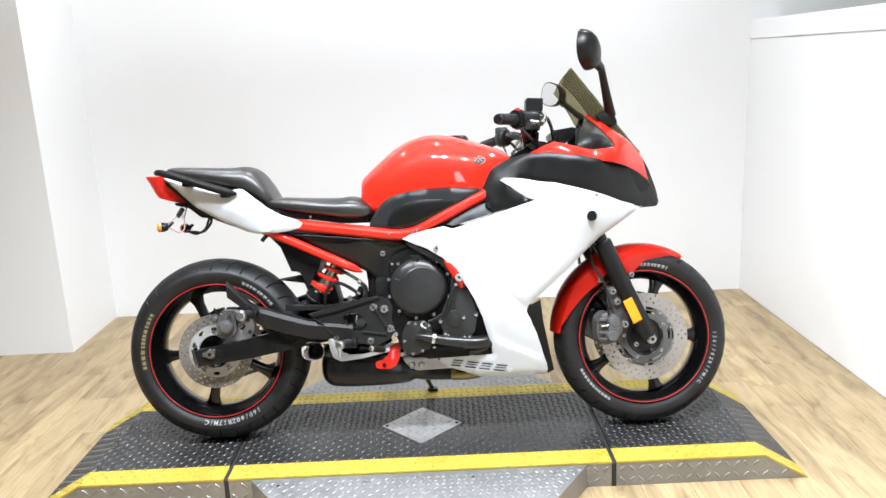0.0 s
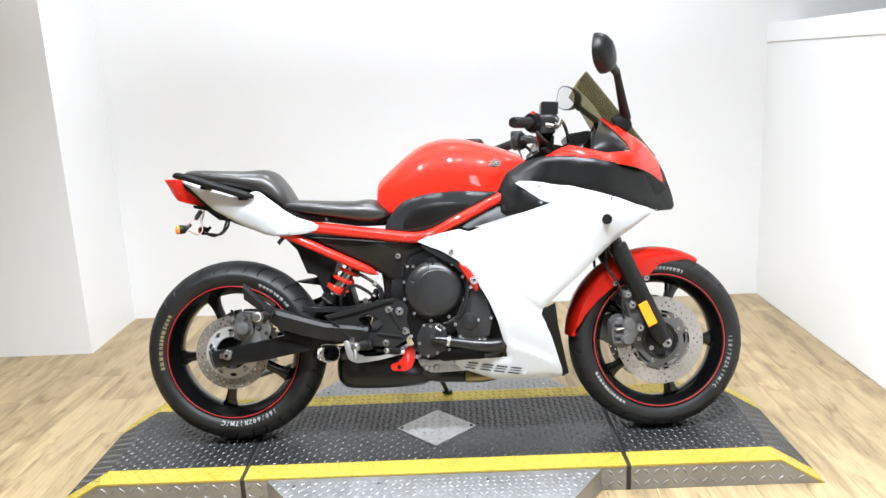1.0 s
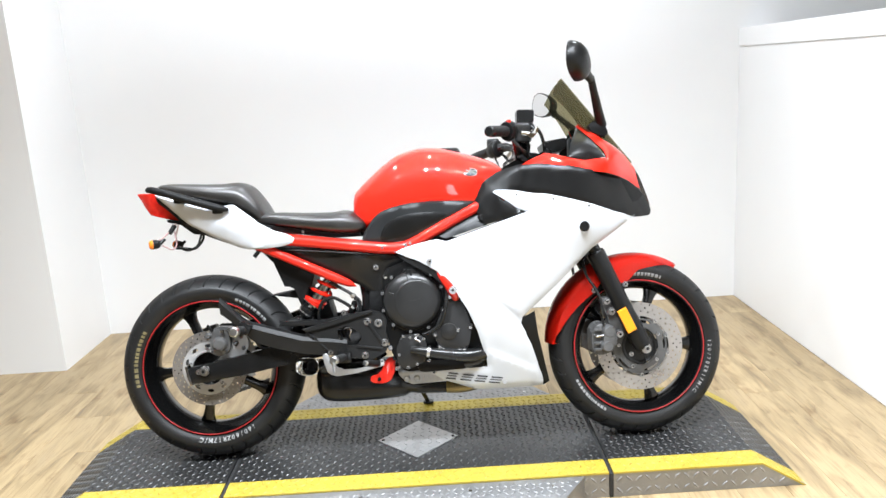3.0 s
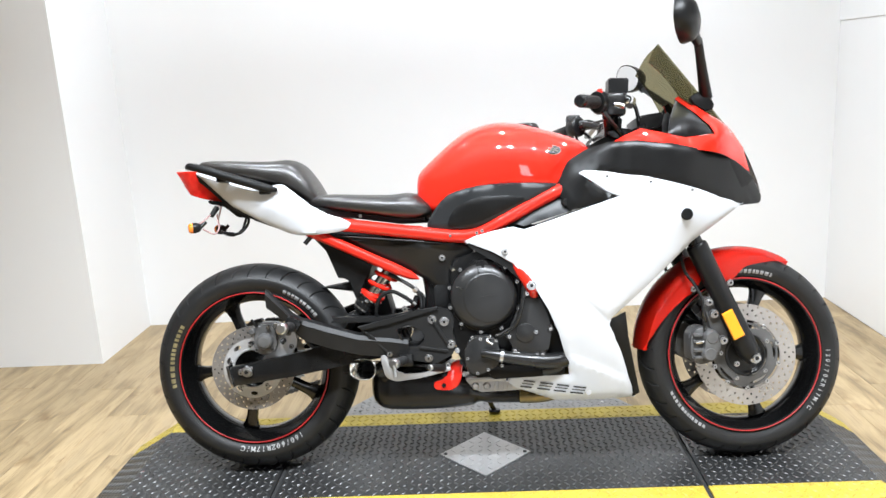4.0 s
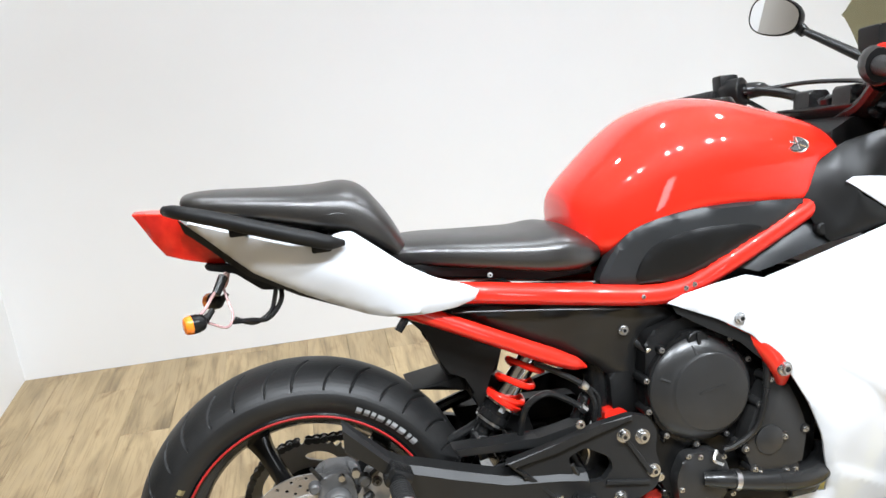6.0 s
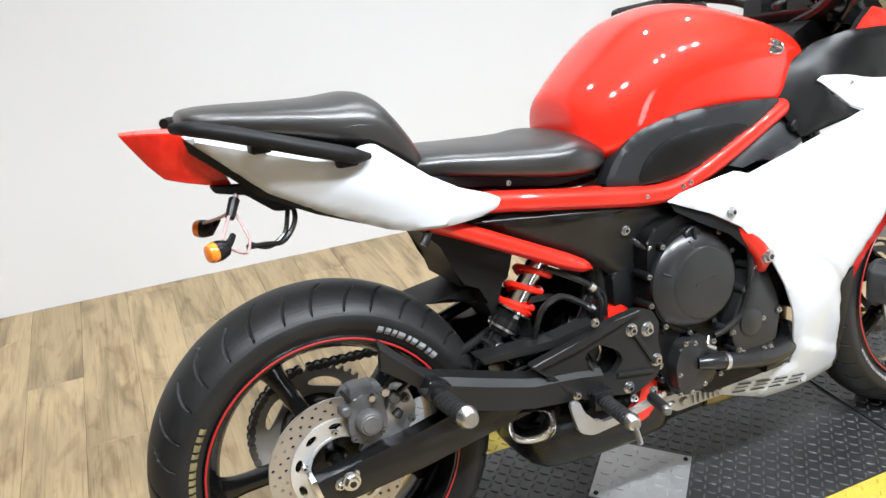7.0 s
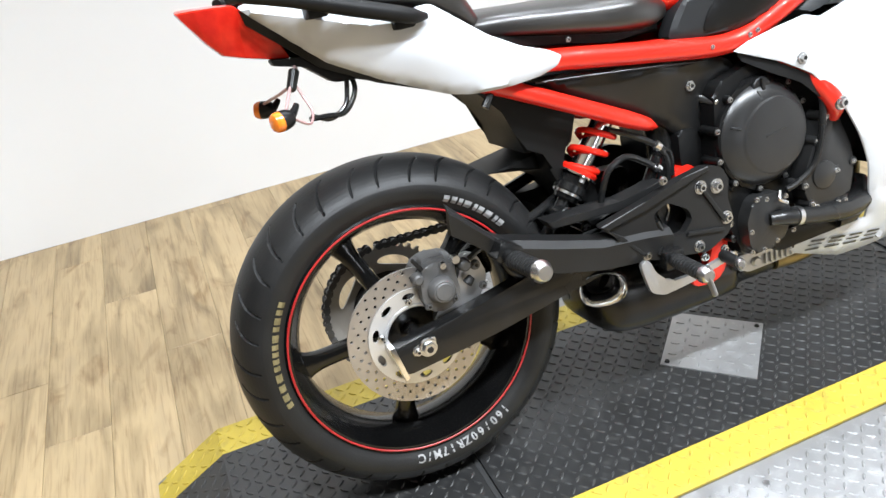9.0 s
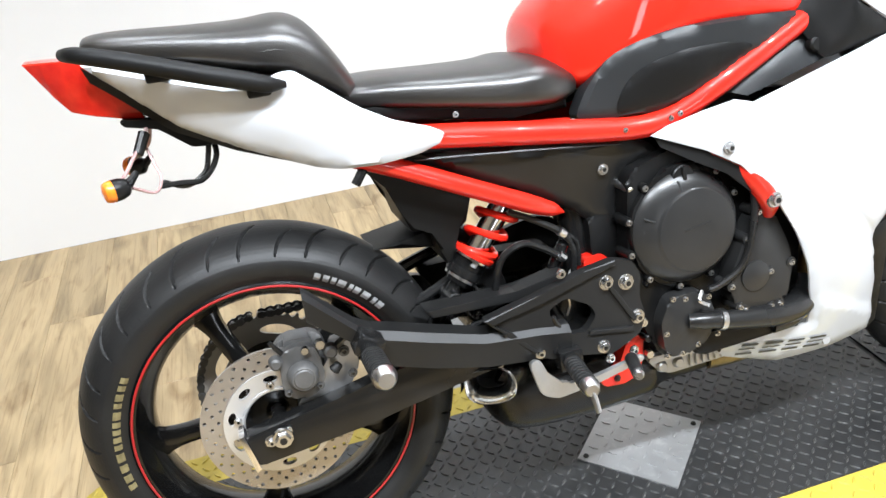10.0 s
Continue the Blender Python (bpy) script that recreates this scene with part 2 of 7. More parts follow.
def tube(points, r, seg=10, n=8, bm=None, flat=1.0):
    """A round bar along a smooth line; r may be one radius or one for each point; flat squeezes its height."""
    bm = bm or bmesh.new()
    line = spline(points, n) if n > 1 else [Vector(p) for p in points]
    rad = [r] * len(line) if not isinstance(r, (list, tuple)) else list(np.interp(np.linspace(0, len(r) - 1, len(line)), range(len(r)), r))
    loops, up = [], None
    for i, q in enumerate(line):
        d = (line[min(i + 1, len(line) - 1)] - line[max(i - 1, 0)]).normalized()
        if up is None:
            up = Vector((0, 0, 1)) if abs(d.z) < 0.9 else Vector((0, 1, 0))
        side = d.cross(up).normalized()
        up = side.cross(d).normalized()
        loops.append([q + side * (rad[i] * math.cos(a)) + up * (rad[i] * flat * math.sin(a)) for a in (2 * math.pi * k / seg for k in range(seg))])
    return rings(bm, loops)


def cyl(a, b, r, r2=None, seg=16, bm=None, chamfer=0.0):
    """A round bar from a to b, with chamfered ends."""
    a, b = Vector(a), Vector(b)
    r2 = r if r2 is None else r2
    if chamfer:
        d = (b - a).normalized() * chamfer
        return tube([a, a + d, b - d, b], [max(r - chamfer, 1e-4), r, r2, max(r2 - chamfer, 1e-4)], seg, 1, bm)
    return tube([a, b], [r, r2], seg, 1, bm)


def spin(profile, cx, cz, seg=64, bm=None, a0=0.0, a1=2 * math.pi):
    """Turns a profile of (radius, y) round the axle at (cx, cz), which lies along y."""
    bm = bm or bmesh.new()
    full = abs(a1 - a0 - 2 * math.pi) < 1e-6
    rows = []
    for k in range(seg if full else seg + 1):
        a = a0 + (a1 - a0) * k / seg
        rows.append([bm.verts.new((cx + r * math.cos(a), y, cz + r * math.sin(a))) for r, y in profile])
    for k in range(seg):
        p, q = rows[k], rows[(k + 1) % len(rows)]
        for i in range(len(profile) - 1):
            bm.faces.new((p[i], p[i + 1], q[i + 1], q[i]))
    return bm


def block(x0, x1, y0, y1, z0, z1, bevel=0.0, bm=None):
    bm = bm or bmesh.new()
    made = bmesh.ops.create_cube(bm, size=1.0)["verts"]
    for v in made:
        v.co = Vector(((x0 + x1) / 2 + v.co.x * (x1 - x0), (y0 + y1) / 2 + v.co.y * (y1 - y0), (z0 + z1) / 2 + v.co.z * (z1 - z0)))
    if bevel:
        es = list({e for v in made for e in v.link_edges})
        bmesh.ops.bevel(bm, geom=es, offset=bevel, segments=2, affect="EDGES", profile=0.6)
    return bm


def prism(outline, y0, y1, bevel=0.0, bm=None, seg=2):
    """An outline in x, z made solid from y0 to y1, with bevelled edges."""
    bm = bm or bmesh.new()
    a = [bm.verts.new((x, y0, z)) for x, z in outline]
    b = [bm.verts.new((x, y1, z)) for x, z in outline]
    n = len(a)
    fs = [bm.faces.new(a), bm.faces.new(list(reversed(b)))]
    for k in range(n):
        fs.append(bm.faces.new((a[k], b[k], b[(k + 1) % n], a[(k + 1) % n])))
    if bevel:
        es = [e for f in fs[:2] for e in f.edges]
        bmesh.ops.bevel(bm, geom=es, offset=bevel, segments=seg, affect="EDGES", profile=0.6)
    return bm


def rounded(outline, r=0.02, n=4):
    """The outline with its corners rounded."""
    out = []
    m = len(outline)
    for k in range(m):
        p, a, b = Vector(outline[k]), Vector(outline[k - 1]), Vector(outline[(k + 1) % m])
        ra = min(r, (a - p).length * 0.45)
        rb = min(r, (b - p).length * 0.45)
        s, e = p + (a - p).normalized() * ra, p + (b - p).normalized() * rb
        for i in range(n + 1):
            t = i / n
            q = s * (1 - t) ** 2 + p * 2 * t * (1 - t) + e * t * t
            out.append((q.x, q.y))
    return out


def field(controls):
    """A smooth half-width over x, z through the control points (thin plate)."""
    c = np.array(controls, float)
    n = len(c)

    def kern(d):
        return np.where(d > 1e-9, d * d * np.log(np.maximum(d, 1e-9)), 0.0)
    d = np.hypot(c[:, None, 0] - c[None, :, 0], c[:, None, 1] - c[None, :, 1])
    big = np.zeros((n + 3, n + 3))
    big[:n, :n] = kern(d) + np.eye(n) * 1e-4
    big[:n, n], big[:n, n + 1:] = 1, c[:, :2]
    big[n, :n], big[n + 1:, :n] = 1, c[:, :2].T
    w = np.linalg.solve(big, np.concatenate([c[:, 2], np.zeros(3)]))

    def f(x, z):
        k = kern(np.hypot(c[:, 0] - x, c[:, 1] - z))
        return float(k @ w[:n] + w[n] + w[n + 1] * x + w[n + 2] * z)
    return f


def inside(poly, x, z):
    hit = False
    for (x0, z0), (x1, z1) in zip(poly, poly[1:] + poly[:1]):
        if (z0 > z) != (z1 > z) and x < (x1 - x0) * (z - z0) / (z1 - z0) + x0:
            hit = not hit
    return hit


def edge_distance(poly, x, z):
    best = 9.0
    for (x0, z0), (x1, z1) in zip(poly, poly[1:] + poly[:1]):
        dx, dz = x1 - x0, z1 - z0
        t = max(0.0, min(1.0, ((x - x0) * dx + (z - z0) * dz) / max(dx * dx + dz * dz, 1e-12)))
        best = min(best, math.hypot(x - x0 - t * dx, z - z0 - t * dz))
    return best


def dense(poly, step):
    out = []
    for (x0, z0), (x1, z1) in zip(poly, poly[1:] + poly[:1]):
        n = max(1, int(math.hypot(x1 - x0, z1 - z0) / step))
        out += [(x0 + (x1 - x0) * k / n, z0 + (z1 - z0) * k / n) for k in range(n)]
    return out


def sheet(outline, holes=(), step=0.018, creases=()):
    """Triangles that fill an outline with holes: points in x, z, and corner numbers."""
    from mathutils.geometry import delaunay_2d_cdt
    polys = [dense(outline, step)] + [dense(h, step) for h in holes]
    pts, edges = [], []
    for p in polys:
        o = len(pts)
        pts += [Vector(q) for q in p]
        edges += [(o + k, o + (k + 1) % len(p)) for k in range(len(p))]
    folds = []
    for c in creases:
        last = None
        for (x0, z0), (x1, z1) in zip(c, c[1:]):
            n = max(1, int(math.hypot(x1 - x0, z1 - z0) / step * 1.4))
            for k in range(n + 1):
                q = (x0 + (x1 - x0) * k / n, z0 + (z1 - z0) * k / n)
                if last and math.hypot(q[0] - last[0][0], q[1] - last[0][1]) < 1e-5:
                    continue
                if not inside(outline, *q) or edge_distance(outline, *q) < step * 0.3:
                    last = None
                    continue
                if last:
                    edges.append((last[1], len(pts)))
                last = (q, len(pts))
                folds.append(q)
                pts.append(Vector(q))
    xs, zs = [p[0] for p in outline], [p[1] for p in outline]
    z = min(zs) + step * 0.5
    row = 0
    while z < max(zs):
        x = min(xs) + step * (0.5 if row % 2 else 0.0)
        while x < max(xs):
            if inside(outline, x, z) and not any(inside(list(h), x, z) for h in holes) and min(edge_distance(list(q), x, z) for q in (outline, *holes)) > step * 0.45 and all(abs(q[0] - x) + abs(q[1] - z) > step * 0.6 for q in folds):
                pts.append(Vector((x, z)))
            x += step
        z += step * 0.87
        row += 1
    v, _, f, *_ = delaunay_2d_cdt(pts, edges, [], 0, 1e-6)
    keep = []
    for t in f:
        cx, cz = sum(v[i].x for i in t) / len(t), sum(v[i].y for i in t) / len(t)
        if inside(outline, cx, cz) and not any(inside(list(h), cx, cz) for h in holes):
            keep.append(t)
    return [(q.x, q.y) for q in v], keep


def panel(outline, half, side, thick=0.004, round_r=0.012, holes=(), step=0.018, sink=1.0, creases=()):
    """A moulded shell: outline in x, z, half-width from a field, rounded rims, on one side of the bike (-1: its right)."""
    outline = [tuple(p) for p in outline]
    pts, tris = sheet(outline, holes, step, creases)
    bm = bmesh.new()
    outer, inner = [], []
    for x, z in pts:
        y = half(x, z)
        if round_r:
            d = edge_distance(outline, x, z)
            if d < round_r:
                k = 1 - d / round_r
                y -= round_r * sink * (1 - math.sqrt(max(0.0, 1 - k * k)))
        outer.append(bm.verts.new((x, side * y, z)))
        inner.append(bm.verts.new((x, side * (y - thick), z)))
    count = {}
    for t in tris:
        try:
            bm.faces.new([outer[i] for i in t])
            bm.faces.new([inner[i] for i in reversed(t)])
        except ValueError:
            continue
        for a, b in zip(t, (*t[1:], t[0])):
            count[(a, b)] = count.get((a, b), 0) + 1
    for a, b in count:
        if (b, a) not in count:
            bm.faces.new((outer[b], outer[a], inner[a], inner[b]))
    loose = [v for v in bm.verts if not v.link_faces]
    bmesh.ops.delete(bm, geom=loose, context="VERTS")
    return bm


def loft(stations, n=28, power=2.6):
    """Rings along x: (x, z_low, z_high, half-width, y offset) with rounded corners; the underside flatter than the top."""
    loops = []
    for x, zl, zh, hw, pw in stations:
        zc = zl + (zh - zl) * 0.42
        loop = []
        for k in range(n):
            a = 2 * math.pi * k / n
            c, s = math.cos(a), math.sin(a)
            p = pw if s > 0 else 4.0
            y = hw * math.copysign(abs(c) ** (2 / p), c)
            z = zc + (zh - zc if s > 0 else zc - zl) * math.copysign(abs(s) ** (2 / p), s)
            loop.append((x, y, z))
        loops.append(loop)
    return rings(bmesh.new(), loops)


def smooth_stations(st, n=5):
    """More stations between those given, by a smooth line in each value."""
    a = [Vector((s[0], s[1], s[2])) for s in st]
    b = [Vector((s[3], s[4], 0)) for s in st]
    return [(p.x, p.y, p.z, max(q.x, 0.004), q.y) for p, q in zip(spline(a, n), spline(b, n))]


BOLT_MESH = {}


def bolt(parent, x, y, z, r=0.006, material=None, name="bolt", side=-1):
    """A flanged hexagon bolt whose head looks along y."""
    material = material or STEEL
    key = (round(r, 4), material.name, side)
    if key not in BOLT_MESH:
        bm = bmesh.new()
        cyl((0, 0, 0), (0, side * r * 0.35, 0), r * 1.25, r * 1.15, 14, bm)
        cyl((0, side * r * 0.3, 0), (0, side * r * 1.0, 0), r * 0.95, r * 0.78, 6, bm)
        first = len(bm.faces)
        cyl((0, side * r * 0.9, 0), (0, side * r * 1.04, 0), r * 0.5, r * 0.46, 6, bm)
        bm.faces.ensure_lookup_table()
        for f in bm.faces[first:]:
            f.material_index = 1
        bmesh.ops.recalc_face_normals(bm, faces=bm.faces)
        me = bpy.data.meshes.new(name)
        bm.to_mesh(me)
        bm.free()
        me.materials.append(material)
        me.materials.append(BLACK_METAL)
        BOLT_MESH[key] = me
    ob = new(name, BOLT_MESH[key])
    ob.parent = parent
    ob.location = (x, y, z)
    return ob


def glyph_points(text):
    """Meshes of the characters in the built-in font, with their widths."""
    cu = bpy.data.curves.new("glyph", "FONT")
    cu.offset = 0.032
    ob = new("glyph", cu)
    out = []
    for ch in text:
        cu.body = ch
        bpy.context.view_layer.update()
        ev = ob.evaluated_get(bpy.context.evaluated_depsgraph_get())
        me = ev.to_mesh()
        vs = [v.co.copy() for v in me.vertices]
        fs = [tuple(p.vertices) for p in me.polygons]
        ev.to_mesh_clear()
        out.append((vs, fs))
    bpy.data.objects.remove(ob)
    bpy.data.curves.remove(cu)
    return out


def ring_text(text, cx, cz, r, y, size, start, end):
    """Characters set round a wheel, tops outward, from one angle clockwise to another (degrees, seen from the bike's right)."""
    bm = bmesh.new()
    glyphs = glyph_points(text)
    for k, (vs, fs) in enumerate(glyphs):
        a = radians(start + (end - start) * (k + 0.5) / len(text))
        if not vs:
            continue
        w = max(v.x for v in vs) + min(v.x for v in vs)
        made = []
        for v in vs:
            u, t = (v.x - w / 2) * size, v.y * size
            rr = r + t
            da = -u / r
            made.append(bm.verts.new((cx + rr * math.cos(a + da), y, cz + rr * math.sin(a + da))))
        for f in fs:
            try:
                bm.faces.new([made[i] for i in f])
            except ValueError:
                pass
    return bm


def ring_bars(cx, cz, r0, r1, y, start, end, count, fill=0.7):
    """Plain bars set round a wheel in place of lettering."""
    bm = bmesh.new()
    rng = random.Random(count)
    shares = [rng.uniform(0.6, 1.3) for _ in range(count)]
    marks = [start + (end - start) * sum(shares[:k]) / sum(shares) for k in range(count + 1)]
    for a0, nxt in zip(marks, marks[1:]):
        a1 = a0 + (nxt - a0) * fill
        rows = []
        for i in range(6):
            r = r0 + (r1 - r0) * i / 5
            rows.append([bm.verts.new((cx + r * math.cos(radians(a)), y, cz + r * math.sin(radians(a)))) for a in (a0, a1)])
        for p, q in zip(rows, rows[1:]):
            bm.faces.new((p[0], p[1], q[1], q[0]))
    return bm

# ---- room ----
X0, X1, Y0, Y1 = -2.6, 2.41, -4.5, 1.70


def wall(name, x0, x1, y0, y1, z0, z1, label):
    return tagged(part(name, block(x0, x1, y0, y1, z0, z1), WALL, smooth=0), label, "wall", kind="structure")


wall("wall_north", X0 - 0.15, X1 + 1.2, Y1, Y1 + 0.15, 0, CEIL, "plain white painted back wall of the photo bay")
wall("wall_pier", X0, -1.06, 1.155, Y1, 0, CEIL, "white painted wall block standing proud of the back wall")
# unseen wall added to close the room, grey to darken reflections
tagged(part("wall_west", block(X0 - 0.15, X0, Y0, Y1, 0, CEIL), UNSEEN_GREY, smooth=0), "unseen grey side wall, added to close the room and darken reflections", "wall", kind="structure")
tagged(part("wall_east", block(X1, X1 + 0.15, Y0, Y1, 0, 1.347, 0.003), WALL, smooth=0), "white painted half-height wall with a ledge", "wall", kind="structure")
tagged(part("trim", block(X1 - 0.005, X1 + 0.155, Y0, Y1, 1.3474, 1.44, 0.003), WALL, smooth=0), "white painted cap along the half-height wall", "trim", kind="structure")
wall("wall_east_upper", X1 + 1.05, X1 + 1.2, Y0, Y1, 0, CEIL, "white painted wall beyond the ledge")
# the unseen south wall, with a shop window behind the camera; grey dims its reflection
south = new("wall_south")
tagged(south, "unseen wall with a tall shop window, its grey added to darken reflections", "wall", kind="structure")
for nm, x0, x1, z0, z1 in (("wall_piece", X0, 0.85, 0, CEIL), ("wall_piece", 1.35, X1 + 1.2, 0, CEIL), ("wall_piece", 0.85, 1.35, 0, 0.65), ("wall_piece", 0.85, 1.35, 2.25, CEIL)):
    part(nm, block(x0, x1, Y0 - 0.15, Y0, z0, z1), UNSEEN_GREY, south, smooth=0)
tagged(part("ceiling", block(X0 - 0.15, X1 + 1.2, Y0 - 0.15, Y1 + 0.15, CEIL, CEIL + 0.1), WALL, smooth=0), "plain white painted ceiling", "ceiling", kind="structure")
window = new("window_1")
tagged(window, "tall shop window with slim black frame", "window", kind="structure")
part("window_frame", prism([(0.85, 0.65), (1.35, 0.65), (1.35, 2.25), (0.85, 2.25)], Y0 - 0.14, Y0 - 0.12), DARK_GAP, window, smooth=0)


def ceiling_lamp(x, y):
    lamp = new("ceiling_lamp")
    lamp.location = (x, y, CEIL)
    tagged(lamp, "small round white ceiling spotlight", "lamp", "ceiling spotlights")
    part("housing", spin_z([(0.062, 0.0), (0.085, -0.004), (0.085, -0.03), (0.078, -0.034), (0.07, -0.02), (0.0, -0.012)]), WALL, lamp)
    return lamp


def spin_z(profile, seg=24):
    bm = bmesh.new()
    loops = [[(r * math.cos(2 * math.pi * k / seg), r * math.sin(2 * math.pi * k / seg), z) for k in range(seg)] for r, z in profile]
    loops = [[(x + 1e-4 * math.cos(i), y + 1e-4 * math.sin(i), z) for i, (x, y, z) in enumerate(lp)] for lp in loops]
    return rings(bm, loops, caps=False)


for lx, ly in LAMP_SPOTS:
    ceiling_lamp(lx, ly)

floor = tagged(part("floor", block(X0, X1 + 1.05, Y0, Y1, -0.06, -0.004), SUBFLOOR, smooth=0), "whitewashed oak-look vinyl plank floor", "floor", kind="structure")

# ---- motorcycle platform ----
H = 0.085
PX0, PX1 = -0.385, 1.735        # the level top
EX0, EX1 = -0.535, 1.875        # where the ramped ends meet the floor
PY0, PY1 = -0.287, 0.324
BAND = 0.085


def top_height(x):
    if x < PX0:
        return H * (x - EX0) / (PX0 - EX0)
    if x > PX1:
        return H * (EX1 - x) / (EX1 - PX1)
    return H


def strip_mesh(xs, y0, y1, lift=0.0, thick=0.006):
    """A bent strip of plate that follows the platform's top."""
    loops = [[(x, y0, top_height(x) + lift), (x, y1, top_height(x) + lift), (x, y1, top_height(x) + lift - thick), (x, y0, top_height(x) + lift - thick)] for x in xs]
    return rings(bmesh.new(), loops)


platform = new("display_platform")
tagged(platform, "low black tread-plate platform with yellow edges on the floor", "platform")
SEAMS = (0.068, 1.268)
GAP = 0.007
SECTIONS = [(EX0, PX0, SEAMS[0] - GAP), (SEAMS[0] + GAP, 0.6, SEAMS[1] - GAP), (SEAMS[1] + GAP, PX1, EX1)]
part("core", block(PX0 + 0.01, PX1 - 0.01, PY0 + 0.03, PY1 - 0.03, 0.0, H - 0.02), DARK_GAP, platform, smooth=0)
for xs in SECTIONS:
    xs = sorted(xs)
    deck = part("deck_plate", strip_mesh(xs, PY0 + BAND, PY1 - BAND), PLATE_BLACK, platform, "black painted tread plate", smooth=0)
    part("edge_band", strip_mesh(xs, PY0, PY0 + BAND - 0.0005), PLATE_YELLOW, platform, "yellow painted edge", smooth=0)
    part("edge_band", strip_mesh(xs, PY1 - BAND + 0.0005, PY1), PLATE_YELLOW, platform, "yellow painted edge", smooth=0)
    for yy, s in ((PY0, 1), (PY1, -1)):
        outline = [(xs[0], 0.001), (xs[-1], 0.001)] + [(x, max(0.0015, top_height(x) - 0.0062)) for x in reversed(xs)]
        if outline[1][1] >= outline[2][1] - 0.001:
            outline.pop(2)
        if outline[0][1] >= outline[-1][1] - 0.001:
            outline.pop(-1)
        part("skirt", prism(outline, yy + s * 0.002, yy + s * 0.008), PLATE_BARE, platform, "bare tread-plate skirt", smooth=0)
for sx in SEAMS:
    part("seam_strip", block(sx - GAP * 0.8, sx + GAP * 0.8, PY0 - 0.002, PY1 + 0.002, 0.002, H - 0.003, 0.002), DARK_GAP, platform, "dark rubber joint", smooth=0)


def tread(x0, x1, y0, y1, pitch=0.0225, mask=None, tall=0.0030):
    """Raised five-sided tread bars in a basket pattern that follows the platform's top."""
    verts, faces = [], []
    i = 0
    ln, wd = pitch * 0.50, pitch * 0.135
    ny = int((y1 - y0) / pitch)
    nx = int((x1 - x0) / pitch)
    for a in range(nx):
        for b in range(ny):
            x, y = x0 + (a + 0.5) * (x1 - x0) / nx, y0 + (b + 0.5) * (y1 - y0) / ny
            if mask and not mask(x, y):
                continue
            ang = radians(45 if (a + b) % 2 else -45)
            c, s = math.cos(ang), math.sin(ang)
            for u, v, h in ((-ln, 0, 0), (-ln * 0.4, -wd, 0), (ln * 0.4, -wd, 0), (ln, 0, 0), (ln * 0.4, wd, 0), (-ln * 0.4, wd, 0),
                            (-ln * 0.62, 0, tall), (0, -wd * 0.45, tall), (ln * 0.62, 0, tall), (0, wd * 0.45, tall)):
                px, py = x + u * c - v * s, y + u * s + v * c
                verts.append((px, py, top_height(px) + h - 0.0002))
            faces += [(i + p[0], i + p[1], i + p[2]) if len(p) == 3 else tuple(i + q for q in p) for p in
                      ((6, 7, 8, 9), (0, 1, 7, 6), (1, 2, 7), (2, 3, 8, 7), (3, 4, 9, 8), (4, 5, 9), (5, 0, 6, 9))]
            i += 10
    me = bpy.data.meshes.new("tread")
    me.from_pydata(verts, [], faces)
    return me


def tread_part(me, material, parent, label=""):
    me.materials.append(material)
    ob = new("tread", me)
    ob.parent = parent
    tagged(ob, label, kind="stuff")
    return ob


CX, CY, CR = 0.67, 0.020, 0.138


def off_diamond(x, y):
    return abs(x - CX) + abs(y - CY) > CR + 0.004


for xs in SECTIONS:
    tread_part(tread(min(xs) + 0.004, max(xs) - 0.004, PY0 + BAND, PY1 - BAND, pitch=0.0205, mask=off_diamond, tall=0.0026), TREAD_WORN, platform, "raised black tread bars")
    tread_part(tread(min(xs) + 0.004, max(xs) - 0.004, PY0 + 0.002, PY0 + BAND, tall=0.0024), PLATE_YELLOW, platform, "raised yellow tread bars")
    tread_part(tread(min(xs) + 0.004, max(xs) - 0.004, PY1 - BAND, PY1 - 0.002, tall=0.0024), PLATE_YELLOW, platform, "raised yellow tread bars")



def side_tread(x0, x1, y, top, s=-1):
    """Tread bars on an upright skirt."""
    me = tread(x0, x1, 0.003, top, 0.0285, lambda px, pz: pz < min(top, top_height(px)) - 0.014, 0.0024)
    for v in me.vertices:
        lift = v.co.z - top_height(v.co.x)
        v.co.z = v.co.y
        v.co.y = y + s * lift
    return me


for xs in SECTIONS:
    tread_part(side_tread(min(xs) + 0.004, max(xs) - 0.004, PY0 + 0.002, H - 0.006), PLATE_BARE, platform, "raised bare tread bars")

# bare diamond plate screwed to the deck
cover = new("cover_plate")
tagged(cover, "bare metal tread-plate diamond screwed to the platform deck", "plate")
bm = bmesh.new()
rings(bm, [[(CX + dx * CR, CY + dy * CR, z) for dx, dy in ((-1, 0), (0, -1), (1, 0), (0, 1))] for z in (H + 0.0005, H + 0.0035)])
part("plate", bm, PLATE_COVER, cover, smooth=0)
tread_part(tread(CX - CR, CX + CR, CY - CR, CY + CR, 0.027, lambda x, y: abs(x - CX) + abs(y - CY) < CR - 0.014, 0.0052), PLATE_COVER, cover, "raised tread bars")
for dx in (-1, 1):
    bm = bmesh.new()
    cyl((CX + dx * (CR - 0.018), CY, H + 0.003), (CX + dx * (CR - 0.018), CY, H + 0.0062), 0.006, 0.0045, 12, bm)
    part("screw", bm, BLACK_METAL, cover, "dark screw head")

# wide bare step plates along both sides of the platform
SZ = H - 0.006


